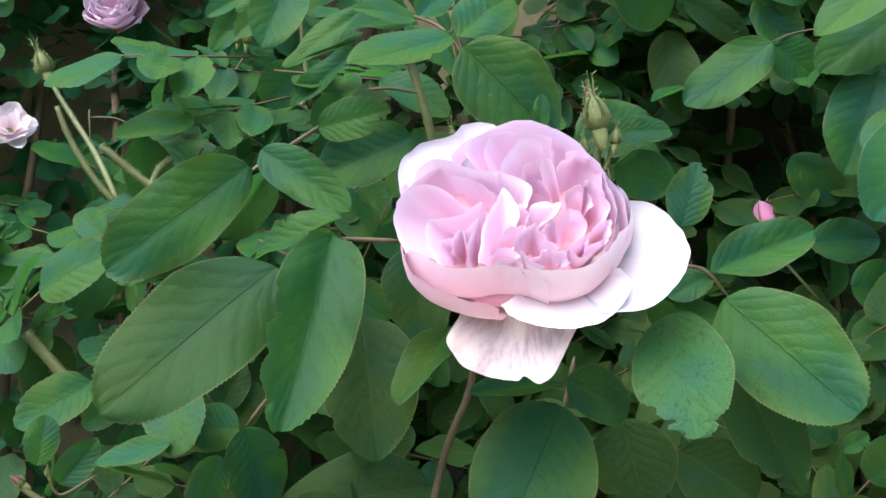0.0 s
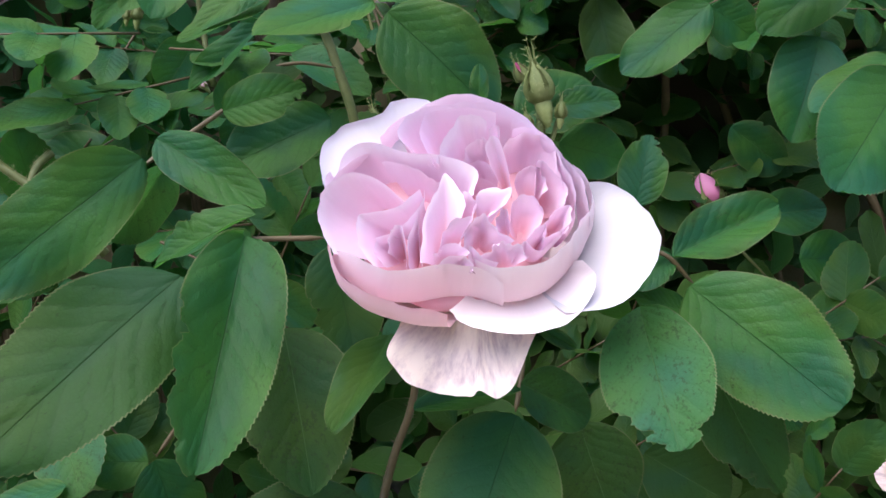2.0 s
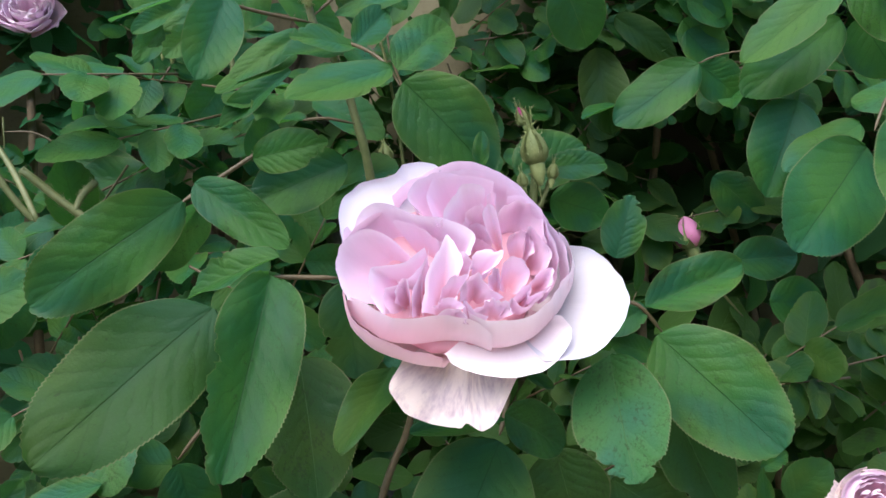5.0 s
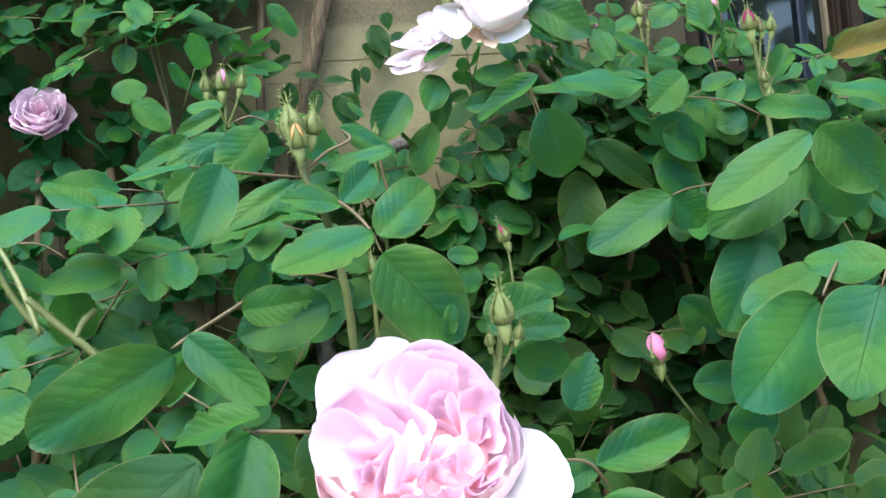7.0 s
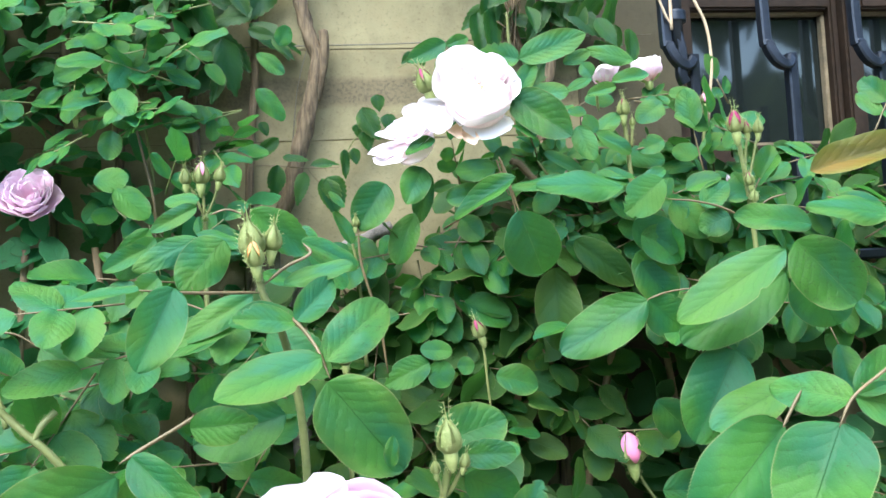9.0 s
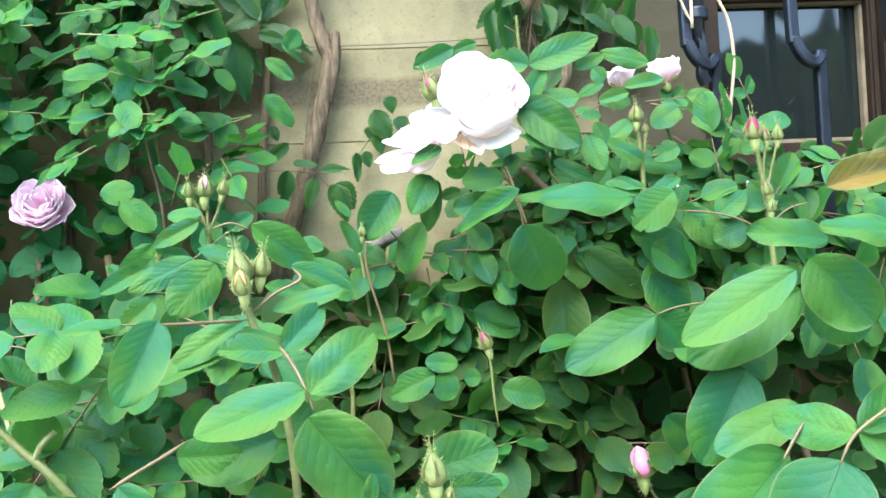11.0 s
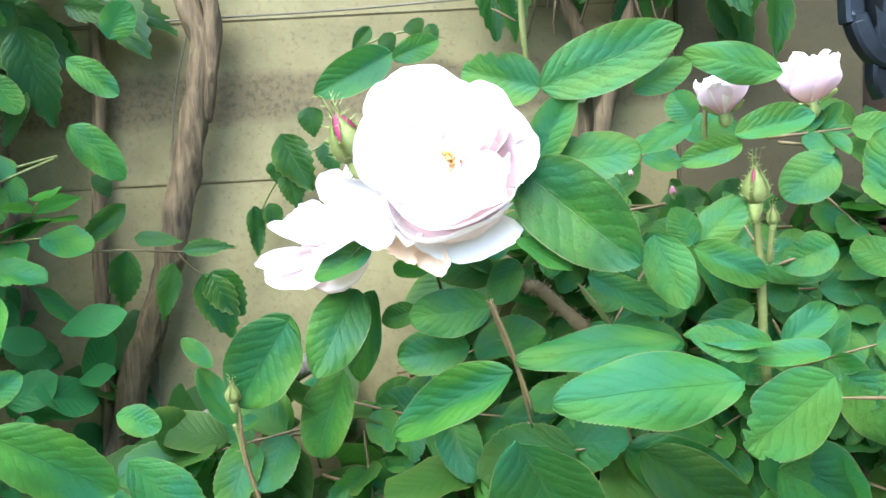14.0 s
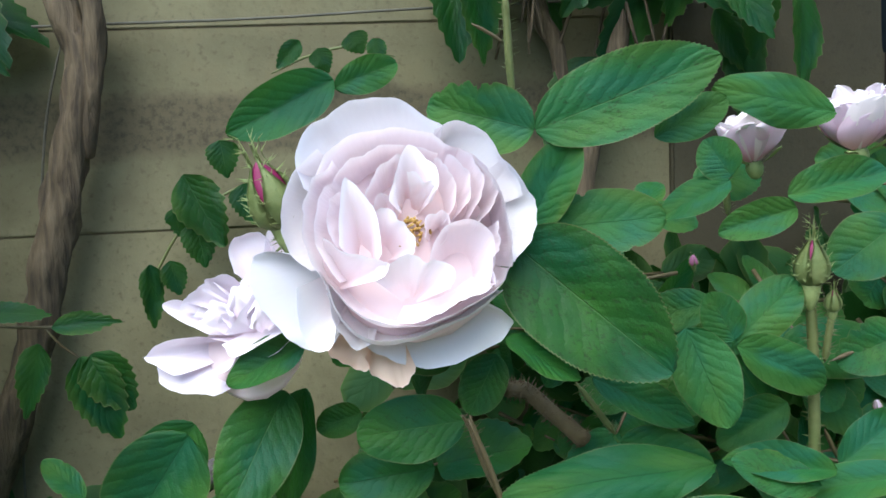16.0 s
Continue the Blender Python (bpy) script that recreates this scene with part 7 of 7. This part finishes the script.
stem(middle, [(0.2966, 0.565, 1.429), (0.2979, 0.567, 1.422), (0.3004, 0.569, 1.414)], 0.001, 0.0011, STEM, 10, 37)
stem(middle, [(0.2592, 0.565, 1.43), (0.2593, 0.567, 1.419), (0.2609, 0.569, 1.41)], 0.001, 0.0011, STEM, 10, 38)
stem(side, [(-0.0081, 0.516, 1.338), (-0.0088, 0.518, 1.327), (-0.0096, 0.52, 1.306), (-0.0095, 0.522, 1.276)], 0.0012, 0.0016, STEM, 70, 39)
stem(side, [(-0.0191, 0.516, 1.362), (-0.014, 0.518, 1.353), (-0.0098, 0.52, 1.341)], 0.0009, 0.0009, STEM, 26, 40)
stem(side, [(-0.0098, 0.516, 1.361), (-0.0091, 0.518, 1.353), (-0.0093, 0.52, 1.339)], 0.0009, 0.0009, STEM, 26, 41)
stem(side, [(0.0008, 0.516, 1.362), (-0.0023, 0.518, 1.352), (-0.0085, 0.52, 1.339)], 0.0009, 0.0009, STEM, 26, 42)
stem(side, [(-0.0051, 0.51, 1.34), (0.0057, 0.512, 1.343), (0.0161, 0.514, 1.339)], 0.00068, 0.00068, STEM_RED, 8, 43)
stem(middle, [(0.1601, 0.535, 1.259), (0.1625, 0.537, 1.245), (0.1638, 0.539, 1.226), (0.166, 0.541, 1.206)], 0.0008, 0.0008, STEM, 12, 44)
stem(middle, [(0.2643, 0.548, 1.167), (0.269, 0.55, 1.152), (0.2921, 0.552, 1.119)], 0.0009, 0.001, STEM, 20, 45)
stem(middle, [(0.1901, 0.535, 1.471), (0.1908, 0.537, 1.464), (0.1915, 0.539, 1.454), (0.1925, 0.541, 1.444)], 0.001, 0.001, STEM, 24, 46)
stem(middle, [(0.1804, 0.525, 1.462), (0.1846, 0.527, 1.46), (0.1883, 0.529, 1.458)], 0.00045, 0.00045, STEM_RED, 0, 47)
stem(middle, [(0.0721, 0.54, 1.246), (0.0732, 0.542, 1.233), (0.0728, 0.544, 1.216), (0.0734, 0.546, 1.19), (0.0745, 0.548, 1.151)], 0.0012, 0.0016, STEM, 50, 48)
stem(middle, [(0.0853, 0.55, 1.333), (0.0867, 0.552, 1.308), (0.0966, 0.554, 1.269), (0.1008, 0.556, 1.236)], 0.0008, 0.001, STEM_RED, 40, 49)
stem(middle, [(0.2589, 0.495, 1.275), (0.2726, 0.497, 1.279), (0.291, 0.499, 1.281)], 0.0006, 0.0006, STEM_RED, 0, 50)
stem(middle, [(0.2694, 0.51, 1.267), (0.2887, 0.512, 1.272), (0.3095, 0.514, 1.275)], 0.0006, 0.0006, STEM_RED, 0, 51)
stem(middle, [(0.2196, 0.53, 1.325), (0.2237, 0.532, 1.309), (0.2244, 0.534, 1.294)], 0.00045, 0.00045, STEM_RED, 0, 52)
stem(front, [(0.2811, 0.38, 1.209), (0.2878, 0.382, 1.218), (0.2945, 0.384, 1.226)], 0.00075, 0.0009, STEM_RED, 10, 53)
stem(front, [(0.2961, 0.355, 1.211), (0.3052, 0.357, 1.224), (0.323, 0.359, 1.235), (0.3379, 0.361, 1.244)], 0.00075, 0.0009, STEM_RED, 10, 54)
stem(side, [(-0.0714, 0.56, 1.441), (-0.0602, 0.562, 1.423), (-0.0523, 0.564, 1.389), (-0.046, 0.566, 1.352), (-0.0466, 0.568, 1.307)], 0.0007, 0.0011, STEM_RED, 30, 55)
stem(side, [(-0.0713, 0.575, 1.478), (-0.0647, 0.577, 1.453), (-0.0563, 0.579, 1.429), (-0.0504, 0.581, 1.392), (-0.0481, 0.583, 1.369)], 0.0007, 0.001, STEM, 20, 56)
stem(side, [(-0.1289, 0.5, 1.277), (-0.1144, 0.502, 1.275), (-0.1014, 0.504, 1.266)], 0.0006, 0.0006, STEM_RED, 0, 57)
bud(front, (0.0272, 0.3975, 1.307), (-0.1448, -0.0753, 0.9866), 0.0225, 58, .05, tip=SEPAL)
bud(front, (0.0355, 0.403, 1.3095), (0.1349, -0.1182, 0.9838), 0.0166, 59, .05, tip=SEPAL)
bud(front, (0.0285, 0.391, 1.3015), (-0.0923, -0.2405, 0.96), 0.0163, 60, .35, tip=PETAL_PEACH)
bud(front, (0.1136, 0.37, 1.211), (-0.0688, -0.0792, 0.9945), 0.0205, 61, .05, tip=SEPAL)
bud(front, (0.1063, 0.37, 1.202), (-0.0761, -0.2374, 0.9684), 0.0084, 62, .15, tip=SEPAL)
bud(front, (0.1192, 0.37, 1.204), (0.1979, -0.224, 0.9543), 0.0089, 63, .15, tip=SEPAL)
bud(side, (-0.148, 0.5, 1.304), (-0.2571, -0.114, 0.9596), 0.0175, 64, .1, tip=SEPAL)
bud(side, (-0.1509, 0.42, 1.095), (-0.6649, -0.2555, 0.7019), 0.0078, 65, .5, tip=PETAL_BUD)
bud(side, (-0.1399, 0.42, 1.097), (0.0316, -0.3558, 0.934), 0.0056, 66, .2, tip=PETAL_BUD)
bud(middle, (0.2617, 0.522, 1.397), (-0.0389, -0.1338, 0.9902), 0.0149, 67, .12, tip=PETAL_BUD)
bud(middle, (0.2673, 0.522, 1.39), (-0.1189, -0.2687, 0.9559), 0.0074, 68, .1, tip=PETAL_BUD)
bud(middle, (0.1345, 0.53, 1.417), (-0.3378, -0.123, 0.93), 0.022, 69, .28, tip=PETAL_BUD)
bud(middle, (0.1408, 0.535, 1.435), (0.3615, -0.2973, 0.8837), 0.0067, 70, .05, tip=PETAL_BUD)
bud(middle, (0.3324, 0.508, 1.381), (-0.1045, -0.1024, 0.9892), 0.0195, 71, .45, tip=PETAL_BUD)
bud(middle, (0.3399, 0.508, 1.38), (-0.1849, -0.1832, 0.9655), 0.0109, 72, .4, tip=PETAL_BUD)
bud(middle, (0.3474, 0.508, 1.38), (-0.0085, -0.167, 0.9859), 0.0120, 73, .05, tip=SEPAL)
bud(middle, (0.3394, 0.508, 1.346), (-0.2385, -0.1679, 0.9565), 0.0119, 74, .2, tip=PETAL_BUD)
bud(middle, (0.3409, 0.508, 1.335), (-0.0077, -0.1824, 0.9832), 0.0110, 75, .05, tip=SEPAL)
bud(middle, (0.3363, 0.56, 1.412), (-0.0135, -0.1722, 0.985), 0.0116, 76, .7, tip=PETAL_MID)
bud(middle, (0.3361, 0.56, 1.404), (-0.0948, -0.3138, 0.9447), 0.0064, 77, .2, tip=SEPAL)
bud(side, (-0.0189, 0.516, 1.36), (-0.0202, -0.1535, 0.9879), 0.0130, 78, .05, tip=SEPAL)
bud(side, (-0.0099, 0.516, 1.36), (0.066, -0.1109, 0.9916), 0.0180, 79, .4, tip=PETAL_MID)
bud(side, (0.0007, 0.516, 1.361), (0.2145, -0.1623, 0.9631), 0.0123, 80, .05, tip=SEPAL)
bud(side, (-0.0082, 0.516, 1.337), (0.131, -0.3186, 0.9388), 0.0063, 81, .05, tip=SEPAL)
bud(middle, (0.1606, 0.535, 1.257), (-0.3303, -0.1243, 0.9356), 0.0161, 82, .4, tip=PETAL_BUD)
bud(middle, (0.2585, 0.540, 1.1685), (-0.1522, -0.0859, 0.9846), 0.0275, 83, .95, tip=PETAL_MID, plump=1.3)
bud(middle, (0.0726, 0.54, 1.244), (-0.0156, -0.1242, 0.9921), 0.0161, 84, .05, tip=SEPAL)
bud(middle, (0.0838, 0.55, 1.333), (0.0211, -0.2083, 0.9778), 0.0096, 85, .05, tip=SEPAL)
stem(side, [(-0.148, 0.5, 1.302), (-0.137, 0.496, 1.279), (-0.124, 0.488, 1.254), (-0.112, 0.476, 1.225)], 0.0013, 0.0017, STEM, 60, 102)
bud(side, (-0.0414, 0.52, 1.324), (-0.0237, -0.3123, 0.9497), 0.0064, 86, .05, tip=SEPAL)
bud(side, (-0.0463, 0.52, 1.316), (0.3052, -0.2768, 0.9112), 0.0072, 87, .05, tip=SEPAL)
bud(side, (-0.0714, 0.575, 1.477), (0.2485, -0.289, 0.9245), 0.0069, 88, .05, tip=SEPAL)
bud(middle, (0.2957, 0.54, 1.339), (-0.4318, -0.2978, 0.8514), 0.0067, 89, .8, tip=PETAL_MID)
bud(side, (-0.0138, 0.53, 1.278), (-0.5027, -0.2542, 0.8262), 0.0079, 90, .9, tip=PETAL_DEEP)
bud(middle, (0.2428, 0.55, 1.399), (-0.2292, -0.4333, 0.8716), 0.0046, 91, .9, tip=PETAL_MID)
bud(middle, (0.2306, 0.56, 1.406), (-0.3545, -0.5647, 0.7453), 0.0035, 92, .9, tip=PETAL_DEEP)
bud(middle, (0.2968, 0.55, 1.355), (-0.4285, -0.4042, 0.8081), 0.0049, 93, .9, tip=PETAL_DEEP)
bud(middle, (0.3462, 0.55, 1.354), (-0.4873, -0.2626, 0.8328), 0.0076, 94, .9, tip=PETAL_DEEP)
bud(side, (-0.0414, 0.52, 1.315), (0.2271, -0.1898, 0.9552), 0.0105, 95, .05, tip=SEPAL)
bud(side, (-0.0973, 0.58, 1.415), (0.0152, -0.1793, 0.9837), 0.0112, 96, .05, tip=SEPAL)
stem(vine, [(0.1218, 0.628, 1.427), (0.1049, 0.63, 1.419), (0.0925, 0.632, 1.41), (0.0835, 0.634, 1.397), (0.0779, 0.636, 1.387)], 0.0005, 0.0005, STEM, 0, 97)
stem(vine, [(0.0122, 0.602, 1.384), (0.0313, 0.604, 1.384), (0.0525, 0.606, 1.382), (0.0764, 0.608, 1.382)], 0.00045, 0.00045, STEM_RED, 0, 98)
stem(vine, [(0.0538, 0.602, 1.382), (0.0576, 0.604, 1.376), (0.0627, 0.606, 1.371)], 0.00038, 0.00038, STEM_RED, 0, 99)
stem(vine, [(0.1681, 0.628, 1.465), (0.1529, 0.63, 1.469), (0.1373, 0.632, 1.466), (0.1253, 0.634, 1.461)], 0.0005, 0.0005, STEM, 0, 100)

stem(side, [(0.088, 0.575, 1.24), (0.0865, 0.566, 1.28), (0.0835, 0.56, 1.312), (0.0815, 0.558, 1.3225)], 0.0013, 0.0009, STEM, 24, 101)
leaf(side, (0.0815, 0.558, 1.3225), (0.0705, 0.556, 1.3445), 0.0105, (0.3, -0.9, 0.3), "fresh")
leaf(side, (0.0825, 0.559, 1.32), (0.0905, 0.553, 1.3255), 0.007, (0.1, -0.7, 0.7), "fresh")

# ---- leafy fill: sprays of leaflets on red-brown stalks ----
def spray(bush, base, way, size, kind, rng, count=2, face=None):
    """A rose leaf: pairs of leaflets along a stalk and one at its end."""
    base, way = Vector(base), Vector(way).normalized()
    across = way.cross(Vector(face if face else (rng.gauss(0, 0.35), -0.6 if kind == "small" else -0.9, 0.8))).normalized()
    nrm = across.cross(way).normalized()
    ends = []
    length = size * (0.75 + 0.62 * count)
    for k in range(count):
        p = base + way * length * (0.38 + 0.42 * k / max(1, count))
        for sgn in (-1, 1):
            ends.append((p, (across * sgn * 0.85 + way * 0.45 + nrm * rng.uniform(-0.3, 0.2)).normalized(), size * rng.uniform(0.7, 0.95)))
    ends.append((base + way * length * 0.86, (way + nrm * rng.uniform(-0.4, 0.1)).normalized(), size * rng.uniform(0.95, 1.15)))
    bm = bmesh.new()
    o = bush.location
    tube(bm, [base - o, base + way * length * 0.5 - o, base + way * length * 0.87 - o], 0.0007, 0.0004, 5, 2)
    stalk = part("compound_leaf", bm, STEM if kind == "small" else STEM_RED, bush)
    for p, d, s in ends:
        n = nrm + Vector((rng.gauss(0, 0.22), rng.gauss(0, 0.22), rng.gauss(0, 0.22)))
        blade(stalk, p, p + d * s, s * rng.uniform(0.58, 0.74), n, kind if kind == "small" else kind + " far", name="leaflet")


def thicket(bush, n, xs, ys, zs, size, kind, seed, keep=None):
    rng = random.Random(seed)
    for _ in range(n):
        p = Vector((rng.uniform(*xs), rng.uniform(*ys), rng.uniform(*zs)))
        if keep and not keep(p):
            continue
        a = rng.uniform(0, 6.28)
        way = Vector((math.cos(a), rng.uniform(-0.7, 0.1), 0.5 * math.sin(a)))
        spray(bush, p, way, size * rng.uniform(0.75, 1.2), kind, rng, rng.choice((1, 2, 2, 3)) if kind == "small" else rng.choice((1, 2, 2)))


# flowers and buds that hang free: place, where the gap before them opens to, and its width
FREE = [((-0.1255, 0.57, 1.3635), (0.0, 0.0, 1.14), 0.045), ((-0.1255, 0.57, 1.3635), (0.06, -0.04, 1.28), 0.05),
        ((-0.1255, 0.57, 1.3635), (-1.6, -2.3, 5.9), 0.05), ((-0.1815, 0.53, 1.287), (0.0, 0.0, 1.14), 0.06), ((-0.148, 0.5, 1.31), (0.0, 0.0, 1.14), 0.04),
        ((0.2575, 0.54, 1.178), (0.02, 0.0, 1.19), 0.04)]


def clear(p, more=0.0):
    for place_at, to, wide in FREE:
        k = (place_at[1] - p.y) / (place_at[1] - to[1])
        if k > -0.03 and math.hypot(p.x - place_at[0] - (to[0] - place_at[0]) * k, p.z - place_at[2] - (to[2] - place_at[2]) * k) < wide + more:
            return False
    return True


def bare(p):
    """Keeps leaves from closing over the red bud deep in the bush."""
    return p.y > 0.565 or math.hypot(p.x - 0.16, p.z - 1.255) > 0.045


# fresh kind on the left: brightness of lit leaves put into the colour
thicket(front, 34, (-0.24, 0.02), (0.44, 0.52), (1.06, 1.22), 0.034, "fresh", 11, lambda p: clear(p, 0.028))
# the dark olive leaves low and behind carry painted shade
thicket(front, 34, (-0.05, 0.34), (0.42, 0.50), (0.93, 1.11), 0.03, "old", 12)
thicket(front, 14, (-0.16, 0.05), (0.38, 0.44), (0.98, 1.09), 0.026, "old", 17)
thicket(middle, 80, (0.10, 0.60), (0.54, 0.61), (0.95, 1.36), 0.03, "old", 13, lambda p: (p.z < 1.29 or p.x > 0.14) and bare(p) and clear(p))
# upper leaves get the lighter kind, painting the light from above
thicket(middle, 34, (0.27, 0.60), (0.52, 0.58), (1.28, 1.385), 0.024, "fresh", 14)
thicket(middle, 24, (0.15, 0.36), (0.56, 0.60), (1.34, 1.425), 0.02, "fresh", 16)
thicket(side, 90, (-0.40, -0.01), (0.53, 0.60), (1.10, 1.40), 0.024, "small", 15, lambda p: p.x < 0.015 and clear(p))
thicket(side, 64, (-0.36, 0.02), (0.55, 0.615), (1.37, 1.56), 0.024, "small", 18, lambda p: clear(p) and p.x < 0.022 - (p.z - 1.37) * 0.1)
thicket(side, 40, (-0.42, -0.10), (0.52, 0.57), (1.32, 1.46), 0.025, "small", 29, clear)
thicket(side, 34, (-0.02, 0.16), (0.565, 0.61), (1.02, 1.30), 0.018, "small", 19)


thicket(middle, 24, (0.22, 0.37), (0.555, 0.585), (1.31, 1.395), 0.021, "fresh", 31)
thicket(middle, 60, (0.25, 0.62), (0.535, 0.59), (1.26, 1.37), 0.029, "leaf", 41)
thicket(side, 60, (-0.34, -0.005), (0.53, 0.575), (1.37, 1.53), 0.023, "small", 51, lambda p: clear(p) and p.x < 0.02 - (p.z - 1.37) * 0.25)
# dark olive again: shade under the upper leaves, put into the colour
thicket(middle, 40, (0.07, 0.22), (0.585, 0.62), (1.14, 1.285), 0.028, "old", 52, bare)
thicket(middle, 18, (0.105, 0.165), (0.57, 0.6), (1.275, 1.335), 0.027, "leaf", 53)
thicket(front, 22, (-0.22, 0.0), (0.44, 0.52), (1.2, 1.3), 0.034, "fresh", 43, lambda p: clear(p, 0.028))
thicket(side, 24, (-0.24, -0.02), (0.5, 0.56), (1.24, 1.33), 0.03, "leaf", 44, lambda p: clear(p, 0.028))

thicket(side, 26, (-0.24, -0.05), (0.47, 0.525), (1.18, 1.3), 0.034, "leaf", 37, lambda p: clear(p, 0.028))


def leafy_mass(bush, n, xs, ys, zs, size, kind, seed):
    """The uncountable leaves deep inside a bush, as one mesh."""
    rng = random.Random(seed)
    src = LEAVES["mass"][0]
    co = np.empty(len(src.vertices) * 3)
    src.vertices.foreach_get("co", co)
    co = co.reshape(-1, 3)
    faces = [tuple(p.vertices) for p in src.polygons]
    verts, polys = [], []
    for _ in range(n):
        p = np.array([rng.uniform(*xs), rng.uniform(*ys), rng.uniform(*zs)])
        z = Vector((rng.gauss(0, 0.5), -0.55, 0.85 + rng.gauss(0, 0.4))).normalized()
        y = Vector((rng.gauss(0, 1), rng.gauss(0, 0.4), rng.gauss(0, 0.8))).normalized()
        x = y.cross(z).normalized()
        z = x.cross(y)
        s = size * rng.uniform(0.7, 1.2)
        m = np.array([x * 0.62 * s, y * s, z * s])
        polys += [tuple(len(verts) + k for k in f) for f in faces]
        verts += [tuple(v) for v in co @ m + p - np.array(bush.location)]
    me = bpy.data.meshes.new("leaf_mass")
    me.from_pydata(verts, [], polys)
    suv = np.empty(len(src.loops) * 2)
    src.uv_layers[0].data.foreach_get("uv", suv)
    me.uv_layers.new(name="UVMap").data.foreach_set("uv", np.tile(suv, n))
    for f in me.polygons:
        f.use_smooth = True
    # front and middle masses take the darker olive as painted interior shade
    me.materials.append(LEAF_SMALL if kind == "small" else LEAF_OLD_SHADED)
    ob = part("leaf_mass", me, None, bush)
    ob["kind"] = "stuff"


leafy_mass(middle, 2600, (0.0, 0.85), (0.56, 0.635), (0.6, 1.33), 0.034, "leaf", 21)
leafy_mass(middle, 500, (0.16, 0.7), (0.58, 0.63), (1.3, 1.39), 0.026, "leaf", 24)
leafy_mass(front, 1500, (-0.3, 0.4), (0.46, 0.56), (0.6, 1.12), 0.032, "leaf", 22)
leafy_mass(side, 2600, (-0.7, 0.02), (0.57, 0.635), (0.7, 1.37), 0.024, "small", 23)
leafy_mass(side, 800, (-0.6, -0.03), (0.585, 0.632), (1.36, 1.6), 0.024, "small", 25)
